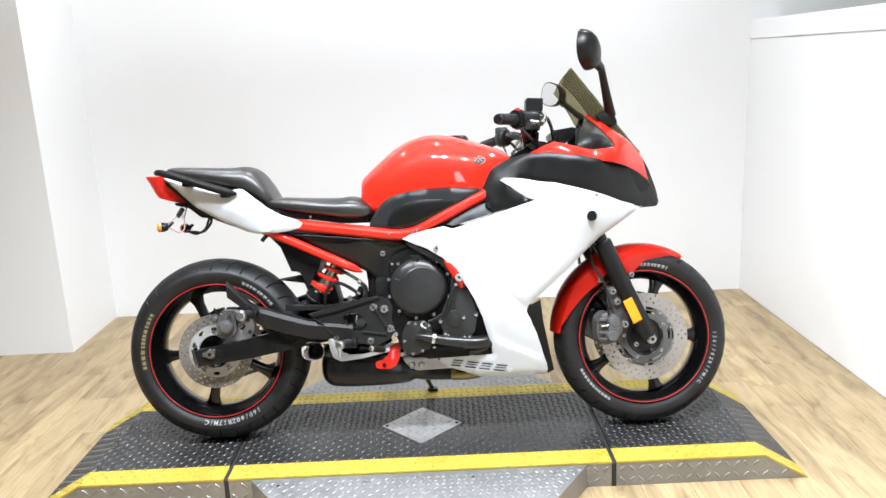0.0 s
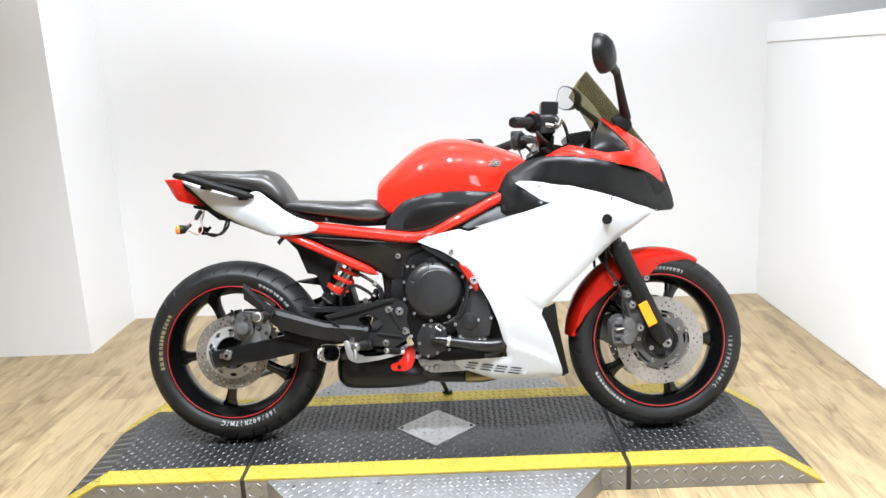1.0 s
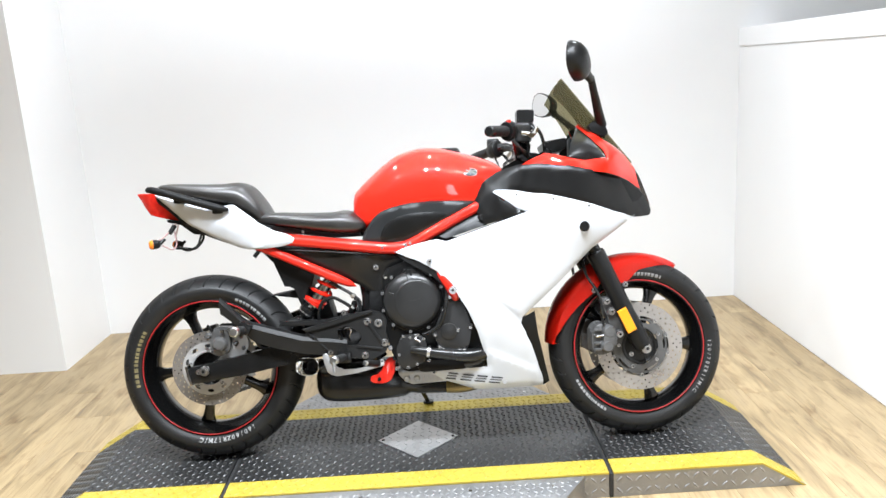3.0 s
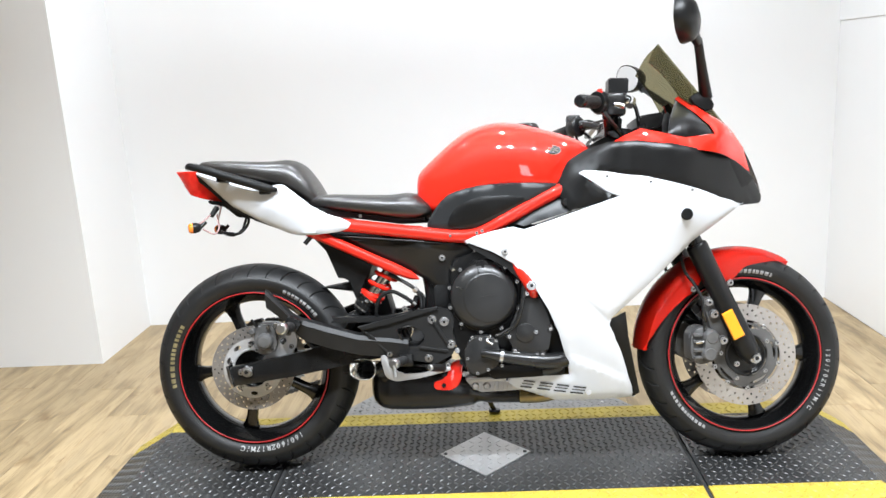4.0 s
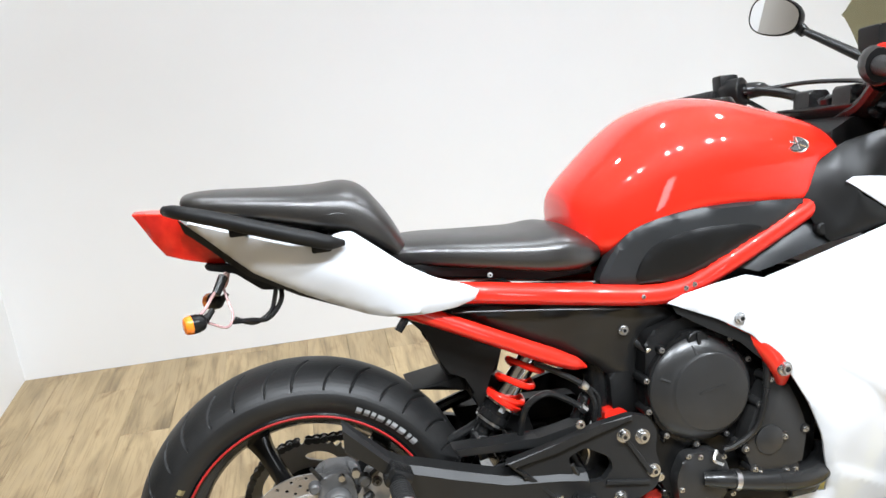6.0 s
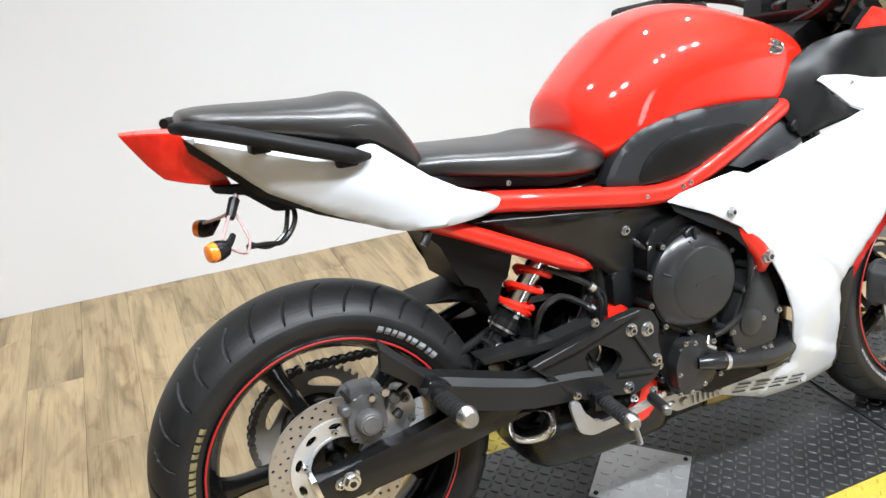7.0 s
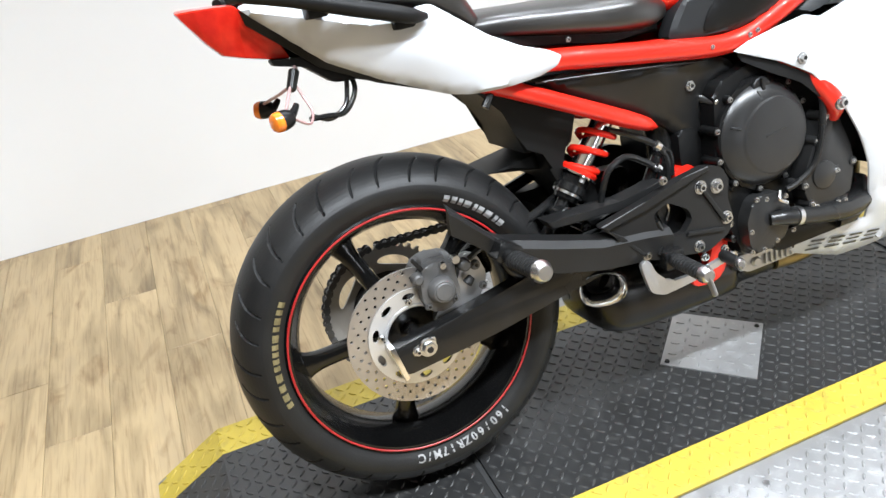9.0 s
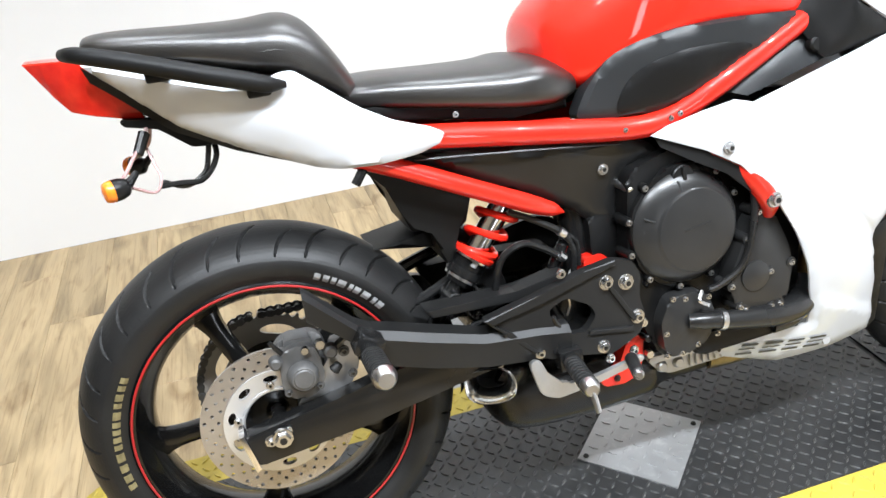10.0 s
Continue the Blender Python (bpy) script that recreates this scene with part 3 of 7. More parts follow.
def step(edge, out, x0, x1, c0, c1, deep, label):
    """A tread-plate step from the platform's edge outwards (out: -1 before it, 1 behind), its corners cut by c0 and c1."""
    thing = new("step_plate")
    tagged(thing, label, "step")
    far = edge + out * deep
    shape = [(x0, edge), (x1, edge), (x1 - c1, far), (x0 + c0, far)]
    bm = bmesh.new()
    rings(bm, [[(x, y, z) for x, y in shape] for z in (SZ - 0.006, SZ)])
    part("plate", bm, PLATE_BARE, thing, smooth=0)
    bm = bmesh.new()
    rings(bm, [[(x, y - out * 0.004, z) for x, y in shape] for z in (0.001, SZ - 0.0065)])
    part("skirt", bm, PLATE_BARE, thing, smooth=0)

    def on_step(x, y):
        t = abs(y - edge) / deep
        return x0 + t * c0 + 0.012 < x < x1 - t * c1 - 0.012

    low, high = sorted((far, edge + out * 0.016))
    me = tread(x0, x1, low, high, 0.0215, on_step, 0.0020)
    for v in me.vertices:
        v.co.z += SZ - H
    tread_part(me, PLATE_BARE, thing, "raised bare tread bars")
    tread_part(side_tread(x0 + c0 + 0.004, x1 - c1 - 0.004, far - out * 0.004, SZ - 0.006, out), PLATE_BARE, thing, "raised bare tread bars")
    for x, d in ((0.095, 0.046), (0.355, 0.046), (0.685, 0.046), (0.935, 0.046), (0.215, 0.211), (0.515, 0.261)):
        bm = bmesh.new()
        cyl((x0 + x, edge + out * d, SZ - 0.001), (x0 + x, edge + out * d, SZ + 0.0035), 0.0065, 0.005, 12, bm)
        part("rivet", bm, STEEL, thing)


step(-0.289, -1, 0.145, 1.185, 0.275, 0.255, 0.383, "bare metal tread-plate step with cut corners beside the platform")
step(0.326, 1, 0.145, 1.185, 0.275, 0.255, 0.383, "bare metal tread-plate step behind the platform, under the motorcycle")

# ---- motorcycle ----
LEAN = 12.0
bike = new("motorcycle")
bike.matrix_world = pose(0, 0, H + 0.0025, -LEAN, 0, 0)
tagged(bike, "red, white and black sports motorcycle leaning on its side stand", "motorcycle")

RA, RR, RW = (0.0, 0.306), 0.306, 0.080     # rear axle, tyre radius, half-width
FA, FR, FW = (1.44, 0.294), 0.294, 0.061    # front


def tyre_profile(radius, hw, drop, bead):
    pts = []
    for k in range(25):
        s = -1 + 2 * k / 24
        pts.append((radius - drop * (1 - math.cos(1.25 * s)) / (1 - math.cos(1.25)), hw * math.sin(1.25 * s) / math.sin(1.25)))
    r1 = radius - drop
    side = [(r1 - 0.008, hw * 1.004), (r1 - 0.020, hw * 0.99), (bead + 0.014, hw * 0.93), (bead + 0.006, hw * 0.88), (bead, hw * 0.84), (bead - 0.004, hw * 0.74)]
    return [(r, -y) for r, y in reversed(side)] + pts + side


def sidewall(radius, hw, drop, bead):
    """The sidewall's half-width at a radius."""
    pr = [p for p in tyre_profile(radius, hw, drop, bead) if p[1] > 0 and p[0] <= radius - drop * 0.5]
    pr = sorted(pr)
    return lambda r: float(np.interp(r, [p[0] for p in pr], [p[1] for p in pr]))


# tread grooves: phase, inner and outer reach, half-width, lean and bow, as shares of the pitch
GROOVES = ((0.0, 0.18, 0.95, 0.0026, 0.30, 0.20), (0.5, 0.36, 0.95, 0.0024, 0.26, 0.16))


def tyre_mesh(c, radius, hw, drop, bead, seg, lugs):
    """A road tyre with swept grooves pressed into the tread."""
    prof = tyre_profile(radius, hw, drop, bead)
    fine = []
    for (r0, y0), (r1, y1) in zip(prof, prof[1:]):
        n = 4 if min(r0, r1) > radius - drop * 1.05 else 1
        fine += [(r0 + (r1 - r0) * k / n, y0 + (y1 - y0) * k / n) for k in range(n)]
    prof = fine + [prof[-1]]
    bm = spin(prof, c[0], c[1], seg)
    step = 2 * math.pi / lugs
    for v in bm.verts:
        dx, dz = v.co.x - c[0], v.co.z - c[1]
        r = math.hypot(dx, dz)
        s = v.co.y / hw
        if r < radius - drop * 1.02 or abs(s) < 0.10 or abs(s) > 0.97:
            continue
        a = math.atan2(dz, dx)
        sg = 1 if s < 0 else -1
        u = abs(s)
        depth = 0.0
        for ph, lo, hi, w, lean, bow in GROOVES:
            if lo < u < hi:
                t = (u - lo) / (hi - lo)
                d = (a - step * (ph + lean * t + bow * t * (1 - t)) - (0 if sg > 0 else step / 2)) % step
                d = min(d, step - d) * r
                ww = w * (1 - 0.55 * abs(2 * t - 1) ** 3)
                if d < ww:
                    depth = max(depth, 0.0045 * (1 - (d / ww) ** 4))
        if depth:
            k = 1 - depth / r
            v.co.x, v.co.z = c[0] + dx * k, c[1] + dz * k
            v.co.y *= 1 - depth * 0.5 / hw
    return bm


def spoke(c, ang, r0, r1, w0, w1, y0, y1, t0, t1, bm):
    """One cast spoke: an oval bar that flares into hub and rim."""
    loops = []
    ca, sa = math.cos(ang), math.sin(ang)
    for k in range(11):
        t = k / 10
        r = r0 + (r1 - r0) * t
        flare = 1 + 0.9 * (2 * t - 1) ** 4
        w, th, yc = (w0 + (w1 - w0) * t) * flare, t0 + (t1 - t0) * t, y0 + (y1 - y0) * t
        loop = []
        for j in range(10):
            b = 2 * math.pi * j / 10
            lx, ly = w * math.copysign(abs(math.cos(b)) ** 0.75, math.cos(b)), th * math.copysign(abs(math.sin(b)) ** 0.75, math.sin(b))
            loop.append((c[0] + r * ca - lx * sa, yc + ly, c[1] + r * sa + lx * ca))
        loops.append(loop)
    return rings(bm, loops)


def drilled_disc(c, r_out, r_in, y, thick, hole_rows, slots=0, slot_r=0.0, slot_in=(), wavy=0.0):
    """A brake disc with real drilled holes and, near its carrier, slots."""
    def circle(cx, cz, r, n, a0=0.0):
        return [(cx + r * math.cos(a0 + 2 * math.pi * k / n), cz + r * math.sin(a0 + 2 * math.pi * k / n)) for k in range(n)]
    outer = circle(c[0], c[1], r_out, 90)
    holes = [circle(c[0], c[1], r_in, 48)]
    for rr, count, off, hr in hole_rows:
        for k in range(count):
            a = 2 * math.pi * (k + off) / count
            holes.append(circle(c[0] + rr * math.cos(a), c[1] + rr * math.sin(a), hr, 7))
    for k in range(slots):
        a = 2 * math.pi * (k + 0.5) / slots
        w = slot_in[1] / slot_r
        ring = [(slot_r + slot_in[0] * math.sin(b), a + w * math.cos(b)) for b in (2 * math.pi * j / 12 for j in range(12))]
        holes.append([(c[0] + r * math.cos(b), c[1] + r * math.sin(b)) for r, b in ring])
    return panel_flat(outer, holes, y, thick)


def panel_flat(outline, holes, y, thick):
    from mathutils.geometry import delaunay_2d_cdt
    pts, edges = [], []
    for p in (outline, *holes):
        o = len(pts)
        pts += [Vector(q) for q in p]
        edges += [(o + k, o + (k + 1) % len(p)) for k in range(len(p))]
    v, _, f, *_ = delaunay_2d_cdt(pts, edges, [], 0, 1e-7)
    info = [(sum(q[0] for q in h) / len(h), sum(q[1] for q in h) / len(h), list(h)) for h in holes]
    bm = bmesh.new()
    a = [bm.verts.new((q.x, y, q.y)) for q in v]
    b = [bm.verts.new((q.x, y + thick, q.y)) for q in v]
    count = {}
    outline = list(outline)
    for t in f:
        cx, cz = sum(v[i].x for i in t) / len(t), sum(v[i].y for i in t) / len(t)
        if not inside(outline, cx, cz) or any(inside(h, cx, cz) for _, _, h in info):
            continue
        bm.faces.new([a[i] for i in t])
        bm.faces.new([b[i] for i in reversed(t)])
        for p, q in zip(t, (*t[1:], t[0])):
            count[(p, q)] = 1
    for p, q in count:
        if (q, p) not in count:
            bm.faces.new((a[q], a[p], b[p], b[q]))
    bmesh.ops.delete(bm, geom=[w for w in bm.verts if not w.link_faces], context="VERTS")
    return bm


def rim_mesh(c, bead, hw):
    """The barrel and flanges of a cast wheel."""
    b = bead
    prof = [(b + 0.004, hw * 0.84), (b + 0.006, hw * 0.88), (b + 0.002, hw * 0.93), (b - 0.006, hw * 0.92), (b - 0.010, hw * 0.82), (b - 0.018, hw * 0.6), (b - 0.028, hw * 0.35),
            (b - 0.030, 0), (b - 0.028, -hw * 0.35), (b - 0.018, -hw * 0.6), (b - 0.010, -hw * 0.82), (b - 0.006, -hw * 0.92), (b + 0.002, -hw * 0.93), (b + 0.006, -hw * 0.88), (b + 0.004, -hw * 0.84)]
    return spin(prof, c[0], c[1], 96)


def hub_and_spokes(c, bead, angles, hub_r, hub_w, dish, parent):
    bm = bmesh.new()
    spin([(0.013, hub_w), (hub_r * 0.8, hub_w), (hub_r, hub_w * 0.85), (hub_r * 0.86, 0.0), (hub_r, -hub_w * 0.85), (hub_r * 0.8, -hub_w), (0.013, -hub_w)], c[0], c[1], 40, bm)
    part("hub", bm, BLACK_GLOSS, parent)
    for a in angles:
        part("spoke", spoke(c, radians(a), hub_r * 0.8, bead - 0.024, 0.0165, 0.0165, -dish, 0.0, 0.017, 0.013, bmesh.new()), BLACK_GLOSS, parent)


def stripe(c, r, y, w=0.0020):
    prof = [(r - w, y - 0.0008), (r - w * 0.4, y - 0.0022), (r + w * 0.4, y - 0.0022), (r + w, y - 0.0008)]
    return spin(prof, c[0], c[1], 96)


# rear wheel
rear = part("rear_wheel", rim_mesh(RA, 0.222, RW * 0.98), BLACK_GLOSS, bike, "gloss black five-spoke cast wheel with a red rim stripe")
hub_and_spokes(RA, 0.222, [42.5 + 72 * k for k in range(5)], 0.052, 0.045, 0.016, rear)
part("tyre", tyre_mesh(RA, RR, RW, 0.044, 0.222, 1300, 17), RUBBER, rear, "black road tyre with swept grooves and white size lettering", smooth=50)
part("rim_stripe", stripe(RA, 0.2215, -RW * 0.925), STRIPE, rear, "thin red rim stripe")
sw = sidewall(RR, RW, 0.044, 0.222)


def on_sidewall(bm, c, f, lift=0.0018):
    for v in bm.verts:
        v.co.y = -(f(math.hypot(v.co.x - c[0], v.co.z - c[1])) + lift)
    return bm


part("size_lettering", on_sidewall(ring_text("160/60ZR17M/C", *RA, 0.2345, 0, 0.0195, -55, -102), RA, sw), LETTER_W, rear, "white tyre size lettering", smooth=0)
part("maker_lettering", on_sidewall(ring_bars(*RA, 0.2365, 0.2485, 0, 66, 36, 9), RA, sw), LETTER_W, rear, "white maker's lettering as bars", smooth=0)
part("model_lettering", on_sidewall(ring_bars(*RA, 0.237, 0.248, 0, 192, 146, 13), RA, sw), LETTER_Y, rear, "faded gold lettering as bars", smooth=0)
part("brake_disc", drilled_disc(RA, 0.1225, 0.0865, -0.081, 0.005, [(0.1155, 28, 0.0, 0.0032), (0.1045, 28, 0.5, 0.0032), (0.0940, 28, 0.0, 0.0032)]), DISC, rear, "drilled steel brake disc", smooth=0)
part("disc_carrier", drilled_disc(RA, 0.0872, 0.0545, -0.0845, 0.006, [], 10, 0.0742, (0.0062, 0.0118)), CARRIER, rear, "bright alloy disc carrier with oval slots", smooth=0)
part("carrier_rim", spin([(0.0545, -0.079), (0.0535, -0.0855), (0.0555, -0.0875), (0.0590, -0.0875), (0.0600, -0.0850)], *RA, 64), CARRIER, rear)
part("carrier_cup", spin([(0.0545, -0.083), (0.050, -0.070), (0.044, -0.050), (0.020, -0.046)], *RA, 48), BLACK_METAL, rear)
for k in range(5):
    a = radians(20 + 72 * k)
    bolt(rear, RA[0] + 0.0648 * math.cos(a), -0.0845, RA[1] + 0.0648 * math.sin(a), 0.0055)
bm = cyl((RA[0] + 0.204 * math.cos(radians(-24)), -0.01, RA[1] + 0.204 * math.sin(radians(-24))), (RA[0] + 0.175 * math.cos(radians(-22)), -0.025, RA[1] + 0.175 * math.sin(radians(-22))), 0.0045, 0.0035, 10)
part("valve_stem", bm, HOSE, rear)
# sprocket and chain on the far side
SPR = 0.1245


def sprocket_mesh(c, r, teeth, y, t):
    out = []
    for k in range(teeth):
        for f, rr in ((0.0, r - 0.008), (0.25, r - 0.006), (0.42, r + 0.001), (0.58, r + 0.001), (0.75, r - 0.006)):
            a = 2 * math.pi * (k + f) / teeth
            out.append((c[0] + rr * math.cos(a), c[1] + rr * math.sin(a)))
    holes = [[(c[0] + 0.06 * math.cos(a), c[1] + 0.06 * math.sin(a)) for a in (2 * math.pi * k / 40 for k in range(40))]]
    for k in range(5):
        a = 2 * math.pi * k / 5
        ring = [(0.0935 + 0.0095 * math.sin(b), a + 0.36 * math.cos(b)) for b in (2 * math.pi * j / 18 for j in range(18))]
        holes.append([(c[0] + q * math.cos(w), c[1] + q * math.sin(w)) for q, w in ring])
    return panel_flat(out, holes, y, t)


part("sprocket", sprocket_mesh(RA, SPR + 0.002, 46, 0.082, 0.006), SPROCKET_M, rear, "worn steel chain sprocket", smooth=0)
part("sprocket_hub", spin([(0.014, 0.045), (0.07, 0.05), (0.072, 0.08), (0.05, 0.085), (0.014, 0.085)], *RA, 40), BLACK_METAL, rear)
# the chain, link by link
bm = bmesh.new()
front_c, front_r = (0.555, 0.375), 0.04
top_a, low_a = 97.0, -93.0
path = []
for k in range(30):
    a = radians(top_a + (360 + low_a - top_a) * k / 29)
    path.append((RA[0] + SPR * math.cos(a), RA[1] + SPR * math.sin(a)))
lower = [(RA[0] + SPR * math.cos(radians(low_a)) + (front_c[0] - RA[0]) * t, RA[1] - SPR * (1 - t) + (front_c[1] - RA[1] - front_r) * t) for t in (k / 29 for k in range(1, 30))]
upper = [(front_c[0] - (front_c[0] - RA[0] - SPR * math.cos(radians(top_a))) * t, front_c[1] + front_r + (RA[1] + SPR - front_c[1] - front_r) * t) for t in (k / 29 for k in range(1, 29))]
loop = path + lower + upper
dist = [0.0]
for p, q in zip(loop, loop[1:]):
    dist.append(dist[-1] + math.hypot(q[0] - p[0], q[1] - p[1]))
n_links = int(dist[-1] / 0.0159)
for k in range(n_links):
    d = dist[-1] * k / n_links
    x, z = np.interp(d, dist, [p[0] for p in loop]), np.interp(d, dist, [p[1] for p in loop])
    x2, z2 = np.interp(d + 0.0168, dist, [p[0] for p in loop]), np.interp(d + 0.0168, dist, [p[1] for p in loop])
    t = Vector((x2 - x, z2 - z)).normalized()
    nrm = Vector((-t.y, t.x))
    wide = 0.012 if k % 2 else 0.0095
    # waisted link plates: round at both pins, narrow between them
    o = []
    for along, across in ((0.003, -0.0068), (0.0085, -0.0038), (0.014, -0.0068), (0.0205, -0.0048), (0.0225, 0.0), (0.0205, 0.0048), (0.014, 0.0068), (0.0085, 0.0038), (0.003, 0.0068), (-0.0035, 0.0048), (-0.0055, 0.0), (-0.0035, -0.0048)):
        o.append((x + t.x * along + nrm.x * across, z + t.y * along + nrm.y * across))
    prism(o, 0.085 - wide, 0.085 - wide + 0.0022, 0, bm)
    prism(o, 0.085 + wide - 0.0022, 0.085 + wide, 0, bm)
    cyl((x, 0.0715, z), (x, 0.0985, z), 0.0046, 0.0046, 8, bm)
part("chain", bm, CHAIN_M, bike, "oily steel drive chain", smooth=0)

part("chain_guard", prism(rounded([(0.285, 0.452), (0.36, 0.452), (0.54, 0.442), (0.54, 0.402), (0.38, 0.404), (0.30, 0.418)], 0.012), 0.066, 0.106, 0.005), BLACK_MATT, bike, "black plastic chain guard")

# front wheel
front = part("front_wheel", rim_mesh(FA, 0.220, FW * 1.0), BLACK_GLOSS, bike, "gloss black five-spoke cast wheel with a red rim stripe")
hub_and_spokes(FA, 0.220, [69 + 72 * k for k in range(5)], 0.046, 0.036, 0.0, front)
part("tyre", tyre_mesh(FA, FR, FW, 0.034, 0.220, 1000, 16), RUBBER, front, "black road tyre with white size lettering", smooth=50)
part("rim_stripe", stripe(FA, 0.2195, -FW * 0.94), STRIPE, front, "thin red rim stripe")
swf = sidewall(FR, FW, 0.034, 0.220)
part("size_lettering", on_sidewall(ring_text("120/70ZR17M/C", *FA, 0.2345, 0, 0.0150, 2, -44), FA, swf), LETTER_W, front, "white tyre size lettering", smooth=0)
part("model_lettering", on_sidewall(ring_bars(*FA, 0.2345, 0.2435, 0, 238, 203, 12), FA, swf), LETTER_W, front, "white lettering as bars", smooth=0)
part("maker_lettering", on_sidewall(ring_bars(*FA, 0.234, 0.245, 0, 101, 68, 11), FA, swf), LETTER_W, front, "white maker's lettering as bars", smooth=0)
for sy in (-1, 1):
    part("brake_disc", drilled_disc(FA, 0.145, 0.099, -0.062 if sy < 0 else 0.057, 0.005, [(0.139, 30, 0.0, 0.0032), (0.127, 30, 0.5, 0.0032), (0.115, 30, 0.0, 0.0032)]), DISC, front, "drilled steel brake disc", smooth=0)
    y = sy * 0.058
    spider = []
    for k in range(60):
        q = 2 * math.pi * k / 60
        spider.append((FA[0] + (0.092 + 0.006 * (k % 6 == 3)) * math.cos(q), FA[1] + (0.092 + 0.006 * (k % 6 == 3)) * math.sin(q)))
    wins = [[(FA[0] + 0.062 * math.cos(2 * math.pi * k / 40), FA[1] + 0.062 * math.sin(2 * math.pi * k / 40)) for k in range(40)]]
    for k in range(5):
        q = 2 * math.pi * (k + 0.1) / 5
        wins.append([(FA[0] + (0.082 + 0.0045 * math.sin(t)) * math.cos(q + 0.34 * math.cos(t)), FA[1] + (0.082 + 0.0045 * math.sin(t)) * math.sin(q + 0.34 * math.cos(t))) for t in (2 * math.pi * j / 18 for j in range(18))])
    part("disc_carrier", panel_flat(spider, wins, y + (sy * 0.008 if sy < 0 else 0.002), 0.006), CALIPER, front, "dark grey disc carrier", smooth=0)
    for k in range(10):
        a = radians(18 + 36 * k)
        bolt(front, FA[0] + 0.096 * math.cos(a), y + sy * 0.007, FA[1] + 0.096 * math.sin(a), 0.0058, STEEL, "disc_button", sy)
    for k in range(5):
        a = radians(30 + 72 * k)
        bolt(front, FA[0] + 0.072 * math.cos(a), y + sy * 0.008, FA[1] + 0.072 * math.sin(a), 0.005, STEEL, "bolt", sy)
part("hub_cover", spin([(0.0, -0.056), (0.048, -0.054), (0.056, -0.060), (0.0605, -0.060), (0.0605, -0.045)], *FA, 40), BLACK_METAL, front)

# ---- swingarm and rear brake ----
ARM = [(-0.058, 0.318), (-0.045, 0.263), (0.134, 0.286), (0.30, 0.316), (0.42, 0.335), (0.52, 0.345), (0.54, 0.40), (0.47, 0.418), (0.36, 0.392), (0.28, 0.378), (0.20, 0.366), (0.104, 0.345)]
swing = part("swingarm", prism(rounded(ARM, 0.012, 2), -0.135, -0.102, 0.006), BLACK_METAL, bike, "matt black box-section swingarm")
prism(rounded(ARM, 0.012, 2), 0.102, 0.135, 0.006, bm := bmesh.new())
part("swingarm_side", bm, BLACK_METAL, swing)
part("cross_brace", block(0.345, 0.47, -0.104, 0.104, 0.335, 0.40, 0.012), BLACK_METAL, swing)
part("chain_adjuster", prism([(-0.063, 0.322), (-0.055, 0.324), (-0.041, 0.262), (-0.049, 0.258)], -0.139, -0.098, 0.001), CHROME, swing, "bright chain adjuster end plate")
part("axle", cyl((0, -0.10, 0.306), (0, 0.15, 0.306), 0.012), STEEL, swing)
part("axle_washer", prism(rounded([(-0.027, 0.296), (0.016, 0.302), (0.016, 0.322), (-0.027, 0.312)], 0.006), -0.1395, -0.134, 0.001), STEEL, swing)
bolt(swing, 0.0, -0.139, 0.306, 0.0135, STEEL, "axle_nut")
bolt(swing, -0.018, -0.139, 0.303, 0.006, STEEL)
cal = part("rear_caliper", prism(rounded([(0.006, 0.372), (0.008, 0.430), (0.028, 0.445), (0.060, 0.442), (0.070, 0.425), (0.074, 0.385), (0.062, 0.362), (0.03, 0.354)], 0.009), -0.116, -0.092, 0.006), CALIPER, bike, "grey cast rear brake caliper", at=(0.010, 0, -0.008))
part("inner_half", prism(rounded([(0.0, 0.385), (0.004, 0.438), (0.03, 0.450), (0.075, 0.446), (0.086, 0.42), (0.08, 0.385)], 0.01), -0.078, -0.055, 0.006), CALIPER, cal)
part("bridge", prism(rounded([(0.02, 0.432), (0.022, 0.450), (0.062, 0.448), (0.066, 0.430)], 0.005), -0.1, -0.06, 0.003), CALIPER, cal)
part("caliper_bracket", prism(rounded([(0.018, 0.336), (0.06, 0.332), (0.11, 0.352), (0.132, 0.388), (0.118, 0.432), (0.092, 0.440), (0.08, 0.40), (0.05, 0.372)], 0.010), -0.100, -0.086, 0.003), ALLOY, cal, "cast caliper bracket")
part("piston_housing", cyl((0.040, -0.114, 0.396), (0.040, -0.134, 0.396), 0.0245, 0.022, 28, None, 0.004), CALIPER, cal)
part("piston_face", cyl((0.040, -0.133, 0.396), (0.040, -0.136, 0.396), 0.016, 0.015, 24, None, 0.001), CALIPER, cal)
part("slide_boss", cyl((0.088, -0.108, 0.425), (0.088, -0.128, 0.425), 0.012, 0.010, 16, None, 0.003), CALIPER, cal)
part("slide_boss", cyl((0.004, -0.105, 0.425), (0.004, -0.126, 0.425), 0.011, 0.009, 16, None, 0.003), CALIPER, cal)
part("rubber_boot", cyl((0.086, -0.116, 0.39), (0.098, -0.116, 0.40), 0.009, 0.007, 12, None, 0.002), RUBBER, cal)
part("bleed_screw", cyl((0.016, -0.11, 0.436), (0.002, -0.116, 0.460), 0.0042, 0.0035, 8), RUBBER, cal)
part("pad_pin", cyl((0.050, -0.115, 0.436), (0.050, -0.124, 0.436), 0.0065, 0.0055, 12), STEEL, cal)
part("banjo", cyl((0.074, -0.112, 0.44), (0.074, -0.124, 0.44), 0.008, 0.0075, 6), STEEL, cal)
